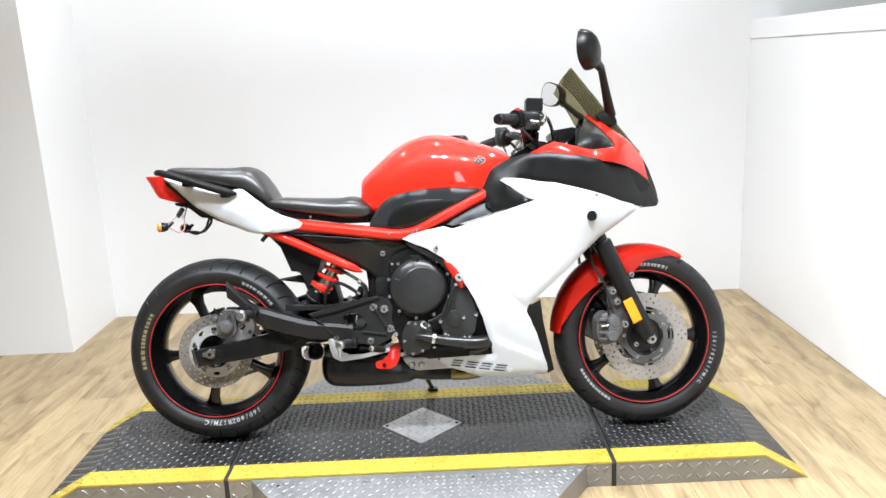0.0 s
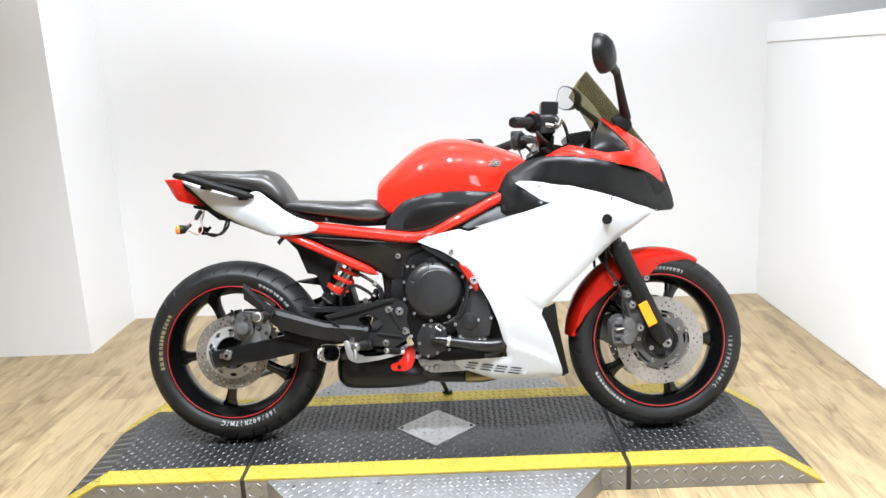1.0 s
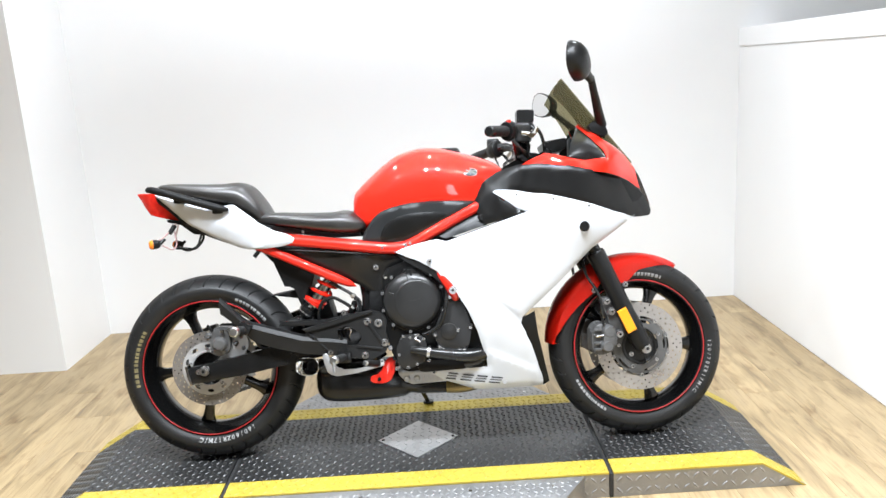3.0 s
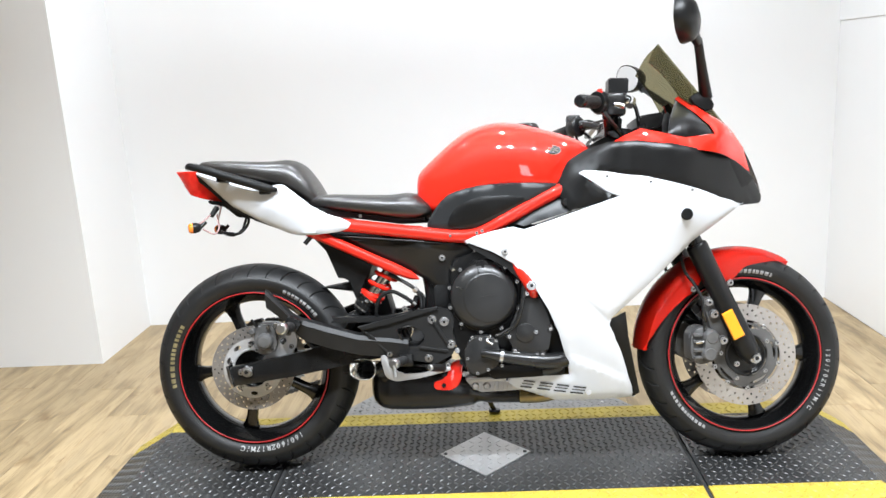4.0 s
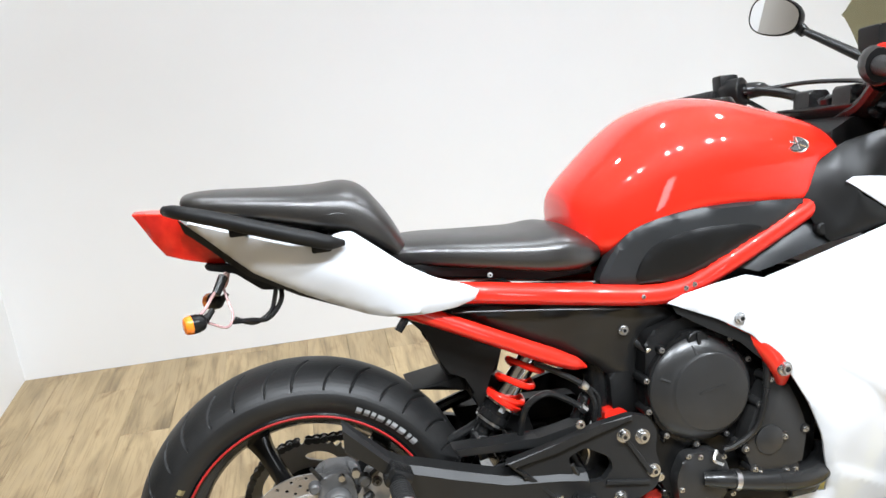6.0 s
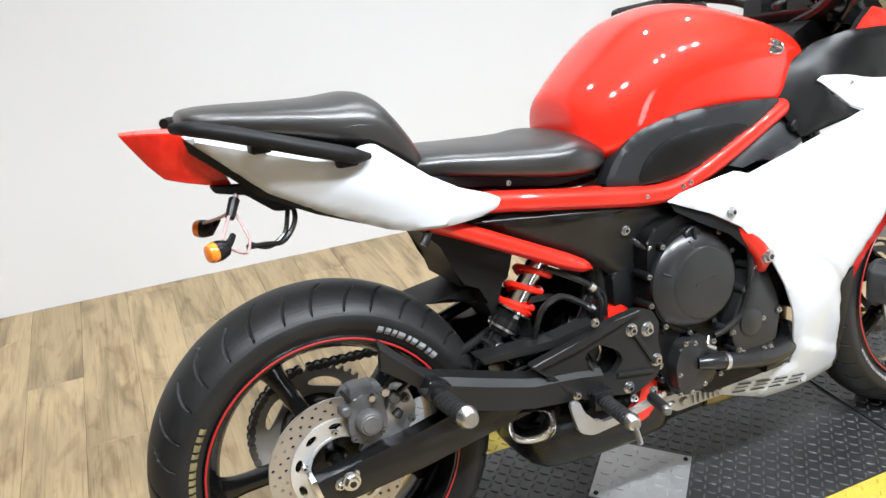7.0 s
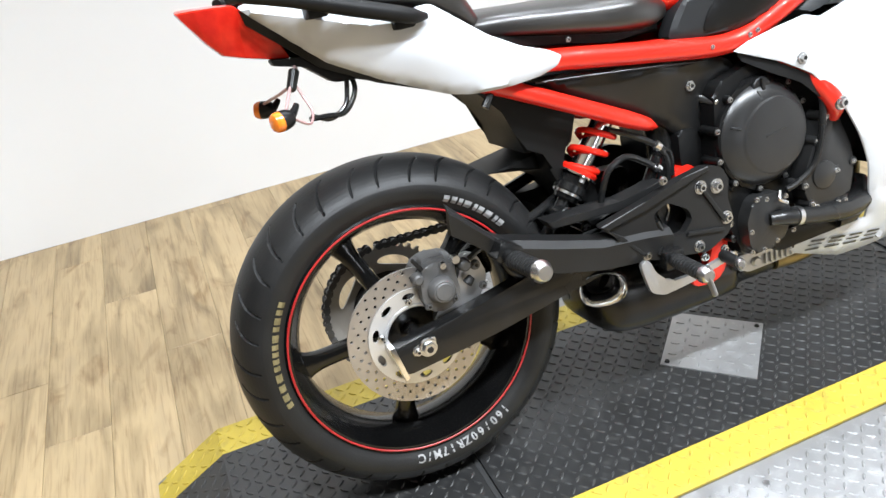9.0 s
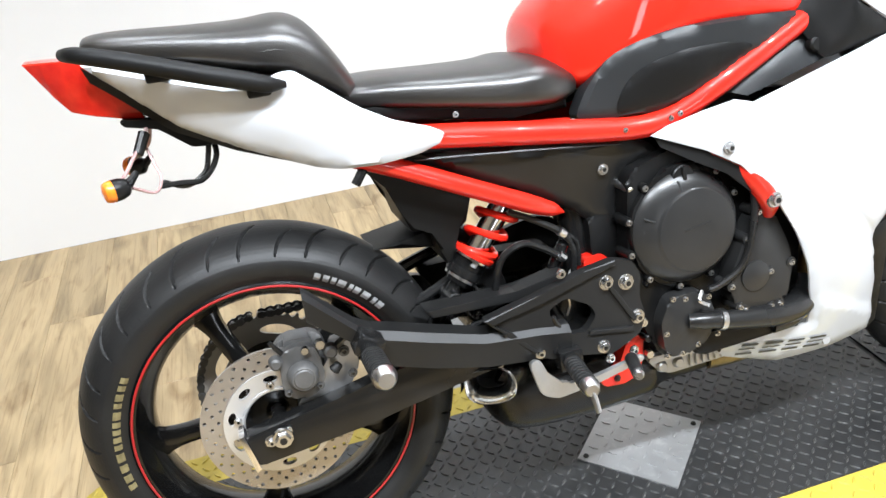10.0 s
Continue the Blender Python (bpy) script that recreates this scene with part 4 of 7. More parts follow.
for x, z, r in ((0.014, 0.372, 0.006), (0.108, 0.418, 0.0075), (0.062, 0.372, 0.006), (0.115, 0.378, 0.006)):
    bolt(cal, x, -0.114, z, r, CALIPER)
part("brake_hose", tube([(0.10, -0.112, 0.43), (0.125, -0.118, 0.445), (0.15, -0.12, 0.43), (0.165, -0.125, 0.39), (0.20, -0.12, 0.372), (0.3, -0.115, 0.40), (0.40, -0.11, 0.43)], 0.0055, 8), HOSE, cal)

# hugger over the rear tyre's front
hug = bmesh.new()
loops = []
for k in range(16):
    a = radians(-8 + 34 * k / 15)
    r = RR + 0.016
    loops.append([(RA[0] + (r - 0.02 * abs(u) ** 3) * math.cos(a), 0.075 * u, RA[1] + (r - 0.02 * abs(u) ** 3) * math.sin(a)) for u in (-1, -0.75, -0.4, 0, 0.4, 0.75, 1)])
rings(hug, loops, closed=False, caps=False)
bmesh.ops.solidify(hug, geom=hug.faces[:], thickness=0.003)
part("mudguard", hug, BLACK_MATT, bike, "matt black plastic rear mudguard")

# ---- frame, engine and side parts ----


def both(name, make, material, parent, label="", smooth=35.0):
    """The same part on the bike's right and left."""
    a = part(name, make(-1), material, parent, label, smooth)
    b = part(name, make(1), material, parent, label, smooth)
    return a, b


def frame_rail(s):
    return tube([(0.20, s * 0.118, 0.722), (0.31, s * 0.128, 0.711), (0.477, s * 0.136, 0.686), (0.60, s * 0.138, 0.668), (0.66, s * 0.142, 0.667), (0.70, s * 0.147, 0.679), (0.764, s * 0.158, 0.712), (0.86, s * 0.16, 0.760), (0.93, s * 0.150, 0.792), (1.02, s * 0.10, 0.84)], 0.0185, 16, 6)


both("frame_rail", frame_rail, RED_FRAME, bike, "red painted tubular frame rail")
both("subframe_tube", lambda s: tube([(0.19, s * 0.118, 0.700), (0.24, s * 0.118, 0.678), (0.345, s * 0.122, 0.627), (0.44, s * 0.120, 0.580), (0.482, s * 0.116, 0.560), (0.504, s * 0.112, 0.549)], [0.015, 0.015, 0.015, 0.0155, 0.0120, 0.002], 14, 5), RED_FRAME, bike, "red painted subframe tube")
both("frame_downtube", lambda s: tube([(0.735, s * 0.150, 0.625), (0.765, s * 0.172, 0.596), (0.795, s * 0.190, 0.562), (0.817, s * 0.198, 0.524), (0.826, s * 0.185, 0.492)], [0.006, 0.013, 0.0185, 0.0185, 0.010], 14, 6), RED_FRAME, bike, "red painted frame downtube")
bolt(bike, 0.817, -0.212, 0.524, 0.011, STEEL, "engine_mount_bolt")
bolt(bike, 0.60, -0.157, 0.669, 0.0035)
bolt(bike, 0.675, -0.162, 0.674, 0.004)
bolt(bike, 0.690, -0.164, 0.679, 0.004)
part("frame_bracket", prism(rounded([(0.524, 0.430), (0.572, 0.430), (0.576, 0.452), (0.560, 0.467), (0.530, 0.463)], 0.006), -0.115, -0.06, 0.004), RED_FRAME, bike, "red frame lug")
part("frame_bracket", prism(rounded([(0.587, 0.306), (0.619, 0.313), (0.613, 0.262), (0.60, 0.236), (0.575, 0.228), (0.535, 0.232), (0.532, 0.252), (0.568, 0.262)], 0.008), -0.128, -0.09, 0.004), RED_FRAME, bike, "red lower frame bracket")
bolt(bike, 0.562, -0.13, 0.243, 0.005, BLACK_METAL)
part("rear_frame_post", tube([(0.53, -0.06, 0.60), (0.545, -0.06, 0.5), (0.53, -0.06, 0.38), (0.56, -0.06, 0.3)], 0.03, 14, 6), BLACK_METAL, bike)

# black side panel under the seat rail
SIDE = [(0.262, 0.690), (0.473, 0.668), (0.62, 0.648), (0.648, 0.640), (0.668, 0.622), (0.628, 0.602), (0.603, 0.580), (0.597, 0.500), (0.56, 0.512), (0.525, 0.545), (0.40, 0.612)]
side_f = field([(0.262, 0.69, 0.118), (0.473, 0.668, 0.132), (0.648, 0.64, 0.135), (0.573, 0.607, 0.120), (0.60, 0.5, 0.112), (0.40, 0.612, 0.113), (0.5, 0.64, 0.134), (0.45, 0.60, 0.112)])
sp = both("side_panel", lambda s: panel(rounded(SIDE, 0.010, 3), side_f, s, 0.02, 0.008, (), 0.013), PANEL_BLACK, bike, "black moulded side panel")
part("panel_crease", tube([(0.275, -0.126, 0.682), (0.45, -0.139, 0.664), (0.6, -0.141, 0.646)], 0.0022, 6, 4), BLACK_PLASTIC, sp[0])
bolt(sp[0], 0.573, -0.121, 0.607, 0.0078, STEEL, "panel_screw")
part("lower_side_cover", prism(rounded([(0.545, 0.53), (0.60, 0.53), (0.605, 0.44), (0.56, 0.43), (0.545, 0.47)], 0.01), -0.112, -0.07, 0.006), BLACK_MATT, bike)

# under-seat tray and inner mudguard
TRAY = [(0.16, 0.700), (0.20, 0.684), (0.232, 0.640), (0.254, 0.600), (0.262, 0.560), (0.300, 0.556), (0.303, 0.52), (0.315, 0.49), (0.325, 0.49), (0.333, 0.53), (0.335, 0.556), (0.354, 0.557), (0.366, 0.600), (0.38, 0.66), (0.42, 0.69)]
part("under_tray", prism(TRAY, -0.074, 0.088, 0.006), BLACK_MATT, bike, "matt black under-seat tray")
part("helmet_hook", tube([(0.205, -0.115, 0.690), (0.192, -0.125, 0.676), (0.182, -0.128, 0.664)], 0.007, 8, 4), BLACK_METAL, bike)
part("inner_mudguard", prism([(0.20, 0.53), (0.335, 0.55), (0.40, 0.5), (0.42, 0.42), (0.38, 0.40), (0.345, 0.46), (0.31, 0.52)], -0.03, 0.09, 0.006), BLACK_MATT, bike)
part("swingarm_brace", tube([(0.205, 0.085, 0.43), (0.27, 0.085, 0.455), (0.34, 0.085, 0.475)], 0.012, 10, 4), BLACK_METAL, bike)
part("torque_arm", tube([(0.20, -0.06, 0.425), (0.27, -0.05, 0.44), (0.345, -0.04, 0.468)], 0.0085, 10, 4), BLACK_METAL, bike)

# rear shock with red spring
S0, S1 = Vector((0.428, -0.072, 0.588)), Vector((0.308, -0.072, 0.440))
ax = (S1 - S0).normalized()
shock = part("rear_shock", cyl(S0, S0 + (S1 - S0) * 0.60, 0.0195, 0.0195, 20), CHROME, bike, "rear shock absorber with a red coil spring")
e1, e2 = Vector((0, 1, 0)), ax.cross(Vector((0, 1, 0))).normalized()
coil = []
for k in range(85):
    t = k / 84
    a = 2 * math.pi * 2.7 * t
    coil.append(S0 + (S1 - S0) * (0.10 + 0.48 * t) + e1 * (0.031 * math.cos(a)) + e2 * (0.031 * math.sin(a)))
part("spring", tube(coil, 0.0058, 8, 1), RED, shock, "red coil spring")
part("spring_seat", cyl(S0 + (S1 - S0) * 0.555, S0 + (S1 - S0) * 0.61, 0.0365, 0.0355, 24, None, 0.003), RED, shock, "red spring seat")
part("seat_ring", cyl(S0 + (S1 - S0) * 0.612, S0 + (S1 - S0) * 0.628, 0.0375, 0.0375, 24), CHROME, shock)
part("shock_body", cyl(S0 + (S1 - S0) * 0.63, S0 + (S1 - S0) * 0.88, 0.029, 0.022, 20, None, 0.003), BLACK_METAL, shock)
part("adjuster", cyl(S0 + (S1 - S0) * 0.72, S0 + (S1 - S0) * 0.79, 0.0305, 0.0305, 12), BLACK_METAL, shock)
part("lock_ring", cyl(S0 + (S1 - S0) * 0.80, S0 + (S1 - S0) * 0.825, 0.0285, 0.0285, 24), STEEL, shock)
part("rod", cyl(S0 + (S1 - S0) * 0.86, S0 + (S1 - S0) * 1.42, 0.0135, 0.0125, 16), BLACK_METAL, shock)
for cx, cz in ((0.365, 0.43), (0.345, 0.405)):
    bolt(shock, cx, -0.098, cz, 0.0062)
    part("link", cyl((cx, -0.097, cz), (cx, -0.05, cz), 0.011, 0.011, 14, None, 0.002), BLACK_METAL, shock)
part("eye", cyl((S1.x, -0.105, S1.z), (S1.x, -0.04, S1.z), 0.014, 0.014, 16, None, 0.002), BLACK_METAL, shock)
bolt(shock, S1.x, -0.105, S1.z, 0.007)
part("shock_label", cyl(S0 + (S1 - S0) * 0.64 + Vector((0.002, -0.026, 0.004)), S0 + (S1 - S0) * 0.70 + Vector((0.002, -0.026, 0.004)), 0.006, 0.006, 8), LETTER_W, shock)

# hoses by the shock
for pts, r in (([(0.374, -0.10, 0.425), (0.378, -0.115, 0.47), (0.392, -0.122, 0.503), (0.425, -0.125, 0.517), (0.46, -0.122, 0.500), (0.486, -0.12, 0.480)], 0.0058),
               ([(0.415, -0.10, 0.566), (0.455, -0.11, 0.545), (0.492, -0.12, 0.520), (0.508, -0.125, 0.49), (0.505, -0.125, 0.45)], 0.0055),
               ([(0.493, -0.118, 0.52), (0.515, -0.126, 0.50), (0.515, -0.126, 0.46)], 0.0042)):
    part("hose", tube(pts, r, 8, 6), HOSE, bike)
for x, z in ((0.488, 0.48), (0.493, 0.519), (0.507, 0.447)):
    part("hose_clip", cyl((x - 0.004, -0.122, z + 0.004), (x + 0.004, -0.122, z - 0.004), 0.0085, 0.0085, 10), STEEL, bike)
part("master_cylinder", cyl((0.468, -0.10, 0.43), (0.498, -0.112, 0.50), 0.012, 0.010, 14, None, 0.003), BLACK_METAL, bike, "rear brake master cylinder")

# foot-peg bracket, one cast plate with a window, reaching back to the passenger peg
PLATE_O = [(0.330, 0.424), (0.42, 0.443), (0.50, 0.464), (0.555, 0.472), (0.588, 0.462), (0.601, 0.435), (0.595, 0.40), (0.604, 0.366), (0.592, 0.335), (0.542, 0.312), (0.48, 0.325), (0.43, 0.331), (0.405, 0.352), (0.36, 0.40)]
WIN = [(0.438, 0.415), (0.470, 0.428), (0.510, 0.405), (0.518, 0.385), (0.498, 0.362), (0.45, 0.366)]


def bracket(s):
    return panel_flat(rounded(PLATE_O, 0.008, 2), [rounded(WIN, 0.008, 2)], -0.168 if s < 0 else 0.152, 0.016)


def peg_arm(s):
    """The arm to the passenger peg: a flat-topped wing that drops to the peg's hinge, then a folded bar to the plate."""
    loops = []
    for x, zt, zb, back in ((0.071, 0.539, 0.489, 0.158), (0.078, 0.532, 0.484, 0.154), (0.106, 0.502, 0.462, 0.146), (0.140, 0.467, 0.432, 0.138), (0.163, 0.452, 0.402, 0.133), (0.185, 0.446, 0.388, 0.132), (0.25, 0.425, 0.366, 0.132), (0.33, 0.401, 0.346, 0.134), (0.42, 0.392, 0.335, 0.140), (0.47, 0.382, 0.333, 0.150)):
        h = zt - zb
        loops.append([(x, s * back, zt + 0.003), (x, s * 0.166, zt), (x, s * 0.175, zt - 0.22 * h), (x, s * 0.168, zb), (x, s * 0.150, zb - 0.002), (x, s * (back + 0.006), zt - 0.010)])
    bm = rings(bmesh.new(), loops)
    bmesh.ops.bevel(bm, geom=[e for e in bm.edges if e.calc_face_angle(0) > 0.35], offset=0.0013, segments=1, affect="EDGES")
    return bm


pegs = both("footpeg_bracket", bracket, BRACKET, bike, "black cast foot-peg bracket", 20.0)
pb = pegs[0]
for s, g in zip((-1, 1), pegs):
    part("arm", peg_arm(s), BRACKET, g, smooth=12)
# bright upper ledge, raised rims and ribs of the bracket
part("ledge", prism([(0.25, 0.452), (0.40, 0.444), (0.48, 0.462), (0.48, 0.450), (0.40, 0.430), (0.26, 0.436)], -0.140, -0.100, 0.003), BRACKET, pb, smooth=12)
part("flange", prism([(0.328, 0.426), (0.42, 0.445), (0.50, 0.466), (0.555, 0.474), (0.556, 0.464), (0.50, 0.452), (0.42, 0.430), (0.345, 0.414)], -0.176, -0.167, 0.003), BRACKET, pb, smooth=12)
part("flange", prism([(0.328, 0.426), (0.345, 0.414), (0.372, 0.396), (0.412, 0.352), (0.405, 0.350), (0.360, 0.396)], -0.174, -0.167, 0.002), BRACKET, pb, smooth=12)
part("rib", prism([(0.53, 0.445), (0.537, 0.447), (0.588, 0.365), (0.58, 0.36)], -0.1735, -0.1675, 0.002), BRACKET, pb, smooth=12)
part("rib", prism([(0.50, 0.357), (0.503, 0.364), (0.58, 0.352), (0.58, 0.344)], -0.1735, -0.1675, 0.002), BRACKET, pb, smooth=12)
for x, z, r in ((0.539, 0.437, 0.0115), (0.573, 0.430, 0.0125), (0.589, 0.366, 0.0110), (0.525, 0.329, 0.0105)):
    part("washer", cyl((x, -0.1675, z), (x, -0.1700, z), r * 1.12, r * 1.08, 20), STEEL, pb)
    bolt(pb, x, -0.169, z, r * 0.78, STEEL)
for x, z, r in ((0.416, 0.346, 0.0085), (0.535, 0.305, 0.008), (0.578, 0.308, 0.008), (0.465, 0.47, 0.008)):
    bolt(pb, x, -0.168, z, r * 0.85, STEEL)
bolt(pb, 0.362, -0.172, 0.395, 0.004, BLACK_METAL)


def peg(name, a, b, r, label, feeler=False):
    """A ribbed rubber foot peg with a bright end, hinged to its bracket."""
    a, b = Vector(a), Vector(b)
    d = b - a
    ob = part(name, cyl(a, a + d * 0.22, r * 0.8, r * 0.8, 12, None, 0.002), BLACK_METAL, bike, label)
    bm = bmesh.new()
    n = 9
    prof = []
    for k in range(n):
        t0, t1 = 0.2 + 0.66 * k / n, 0.2 + 0.66 * (k + 0.62) / n
        prof += [(t0, r), (t1, r), (t1 + 0.004, r * 0.9), (0.2 + 0.66 * (k + 1) / n - 0.004, r * 0.9)]
    tube([a + d * t for t, _ in prof], [q for _, q in prof], 14, 1, bm, 0.85)
    part("rubber", bm, RUBBER, ob, "ribbed black rubber")
    part("end_cap", cyl(a + d * 0.86, b, r * 1.02, r * 0.8, 16, None, 0.003), STEEL, ob, "bright metal end")
    if feeler:
        part("feeler", cyl(b - d.normalized() * 0.006, b + Vector((0.004, -0.006, -0.034)), 0.0055, 0.0045, 10, None, 0.0015), STEEL, ob, "bright feeler stud")
    return ob


pp = peg("passenger_peg", (0.148, -0.196, 0.436), (0.150, -0.322, 0.444), 0.0176, "passenger foot peg with a ribbed rubber sleeve")
part("hinge", prism(rounded([(0.124, 0.436), (0.160, 0.418), (0.176, 0.446), (0.140, 0.466)], 0.006), -0.200, -0.16, 0.003), BLACK_METAL, pp)
peg("passenger_peg", (0.118, 0.178, 0.474), (0.143, 0.326, 0.449), 0.0180, "passenger foot peg with a ribbed rubber sleeve")
rp = peg("rider_peg", (0.462, -0.168, 0.328), (0.440, -0.305, 0.338), 0.0150, "rider foot peg with a ribbed rubber sleeve", True)
part("hinge", block(0.442, 0.482, -0.185, -0.155, 0.310, 0.345, 0.005), BLACK_METAL, rp)
peg("rider_peg", (0.462, 0.168, 0.328), (0.440, 0.305, 0.338), 0.0150, "rider foot peg with a ribbed rubber sleeve")
# brake pedal
pedal = part("brake_pedal", prism(rounded([(0.390, 0.343), (0.408, 0.345), (0.418, 0.318), (0.446, 0.290), (0.50, 0.290), (0.585, 0.306), (0.588, 0.296), (0.50, 0.277), (0.432, 0.270), (0.405, 0.282), (0.397, 0.31)], 0.008), -0.187, -0.178, 0.003), ALLOY, bike, "bare alloy brake pedal")
part("pedal_pad", cyl((0.565, -0.182, 0.302), (0.535, -0.262, 0.318), 0.011, 0.010, 12, None, 0.002), RUBBER, pedal)
part("pad_tip", cyl((0.535, -0.262, 0.318), (0.532, -0.270, 0.319), 0.009, 0.007, 12, None, 0.001), STEEL, pedal)
part("pedal_spring", tube([(0.445, -0.165, 0.40), (0.455, -0.165, 0.37), (0.44, -0.168, 0.34)], 0.005, 8, 5), BLACK_METAL, pedal)
part("brake_switch", cyl((0.455, -0.13, 0.41), (0.47, -0.135, 0.372), 0.010, 0.010, 12, None, 0.002), BLACK_PLASTIC, pedal)
part("switch_rod", tube([(0.455, -0.15, 0.425), (0.475, -0.152, 0.428), (0.482, -0.152, 0.41), (0.475, -0.15, 0.39)], 0.0028, 6, 4), STEEL, pedal)

# engine block
eng = part("engine_block", prism(rounded([(0.60, 0.60), (0.70, 0.63), (0.86, 0.60), (0.92, 0.50), (0.905, 0.34), (0.84, 0.27), (0.64, 0.265), (0.605, 0.34), (0.59, 0.46)], 0.02), -0.15, 0.16, 0.012), ENGINE_BLACK, bike, "black four-cylinder engine block")
part("cylinder_head", prism(rounded([(0.70, 0.60), (0.76, 0.70), (0.92, 0.68), (0.93, 0.54)], 0.02), -0.14, 0.15, 0.01), ENGINE_BLACK, eng)
CC = (0.689, 0.504)


def cover_outline(c, rs):
    return [(c[0] + r * math.cos(radians(a)), c[1] + r * math.sin(radians(a))) for a, r in rs]


clutch_o = cover_outline(CC, [(a, 0.096 + 0.003 * math.sin(radians(a * 3)) + (0.012 if 70 < a < 120 else 0) + (0.006 if 200 < a < 260 else 0)) for a in range(0, 360, 15)])
clutch = part("clutch_cover", prism(clutch_o, -0.190, -0.14, 0.006), ENGINE_BLACK, bike, "black round clutch cover with bolted rim", at=(-0.001, 0.030, -0.009))
dome = [(0.0925, -0.186, 0.0), (0.0930, -0.192, 0.0), (0.0895, -0.1975, 0.001), (0.0805, -0.2045, 0.005), (0.0715, -0.2095, 0.0095), (0.0695, -0.2098, 0.0105), (0.0675, -0.2118, 0.011), (0.0650, -0.2124, 0.011), (0.020, -0.2130, 0.011)]
part("cover_dome", rings(bmesh.new(), [[(CC[0] + k + r * math.cos(2 * math.pi * q / 72), y, CC[1] - k * 0.3 + r * math.sin(2 * math.pi * q / 72)) for q in range(72)] for r, y, k in dome]), ENGINE_COVER, clutch, "satin black domed cover")
for a in (100, 158):
    a = radians(a)
    p, q = [(CC[0] + r * math.cos(a), y, CC[1] + r * math.sin(a)) for r, y in ((0.066, -0.2085), (0.082, -0.2015))]
    part("cover_rib", cyl(p, q, 0.0024, 0.0022, 8), ENGINE_COVER, clutch)
part("cast_mark", prism([(0.678, 0.500), (0.724, 0.506), (0.7235, 0.511), (0.6775, 0.505)], -0.2140, -0.2122), ENGINE_COVER, clutch, "cast maker's mark as a bar")
for a, r in ((22, 0.1005), (52, 0.101), (130, 0.1005), (164, 0.1005), (196, 0.1005), (228, 0.101), (262, 0.1005), (296, 0.1005)):
    x, z = CC[0] + r * math.cos(radians(a)), CC[1] + r * math.sin(radians(a))
    part("lug", cyl((x, -0.191, z), (x, -0.15, z), 0.0075, 0.009, 12), ENGINE_BLACK, clutch)
    bolt(clutch, x, -0.191, z, 0.0042, BOLT_DARK)
cap = part("oil_filler_cap", cyl((0.688, -0.175, 0.588), (0.688, -0.199, 0.588), 0.0205, 0.0195, 26, None, 0.002), BLACK_PLASTIC, clutch, "black oil filler cap")
part("cap_grip", block(0.6845, 0.6915, -0.2035, -0.197, 0.571, 0.605, 0.0015), BLACK_PLASTIC, cap)
part("cover_hose", tube([(0.780, -0.175, 0.595), (0.797, -0.188, 0.54), (0.792, -0.192, 0.48), (0.772, -0.191, 0.42), (0.735, -0.185, 0.392), (0.715, -0.18, 0.385)], 0.0062, 10, 6), HOSE, bike)
PK = [(0.806, 0.500), (0.835, 0.497), (0.862, 0.435), (0.870, 0.398), (0.858, 0.340), (0.842, 0.327), (0.77, 0.338), (0.752, 0.36), (0.754, 0.405), (0.775, 0.45)]
pk = part("pickup_cover", prism(rounded(PK, 0.015), -0.186, -0.14, 0.008), ENGINE_COVER, bike, "black bolted engine side cover")
part("cover_boss", spin([(0.026, -0.185), (0.026, -0.189), (0.024, -0.190), (0.0, -0.190)], 0.797, 0.392, 36), ENGINE_COVER, pk)
for x, z in ((0.806, 0.500), (0.784, 0.459), (0.752, 0.383), (0.766, 0.343), (0.826, 0.330), (0.842, 0.330), (0.866, 0.40), (0.826, 0.393), (0.775, 0.336)):
    part("lug", cyl((x, -0.1885, z), (x, -0.15, z), 0.0085, 0.0095, 12), ENGINE_COVER, pk)
    bolt(pk, x, -0.1885, z, 0.0042, STEEL)
# water pump and hoses low on the engine
wp = part("water_pump", prism(rounded([(0.625, 0.345), (0.645, 0.385), (0.70, 0.388), (0.725, 0.36), (0.72, 0.30), (0.66, 0.275), (0.63, 0.29)], 0.014), -0.178, -0.13, 0.007), ENGINE_COVER, bike, "black water pump cover")
for x, z in ((0.634, 0.325), (0.650, 0.383), (0.672, 0.378), (0.715, 0.372), (0.728, 0.302), (0.66, 0.283), (0.69, 0.292), (0.632, 0.285)):
    bolt(wp, x, -0.177, z, 0.0042, STEEL)
part("coolant_hose", tube([(0.675, -0.178, 0.338), (0.70, -0.186, 0.336), (0.747, -0.187, 0.326), (0.80, -0.185, 0.317), (0.85, -0.18, 0.310), (0.90, -0.165, 0.312), (0.93, -0.13, 0.33)], [0.012, 0.014, 0.016, 0.019, 0.022, 0.024, 0.024], 16, 6), HOSE, wp, "black coolant hose")
part("hose_elbow", tube([(0.84, -0.165, 0.285), (0.88, -0.168, 0.292), (0.905, -0.16, 0.315)], 0.017, 14, 5), HOSE, wp)
part("hose_clamp", cyl((0.724, -0.187, 0.332), (0.733, -0.187, 0.330), 0.0185, 0.0185, 18), STEEL, wp, "steel hose clamp")
part("engine_case", prism(rounded([(0.66, 0.30), (0.90, 0.30), (0.905, 0.268), (0.70, 0.262)], 0.01), -0.165, -0.10, 0.006), ENGINE_BLACK, eng)
part("clutch_wire", tube([(0.70, -0.18, 0.386), (0.69, -0.19, 0.375), (0.705, -0.192, 0.365)], 0.004, 8, 4), STEEL, bike)
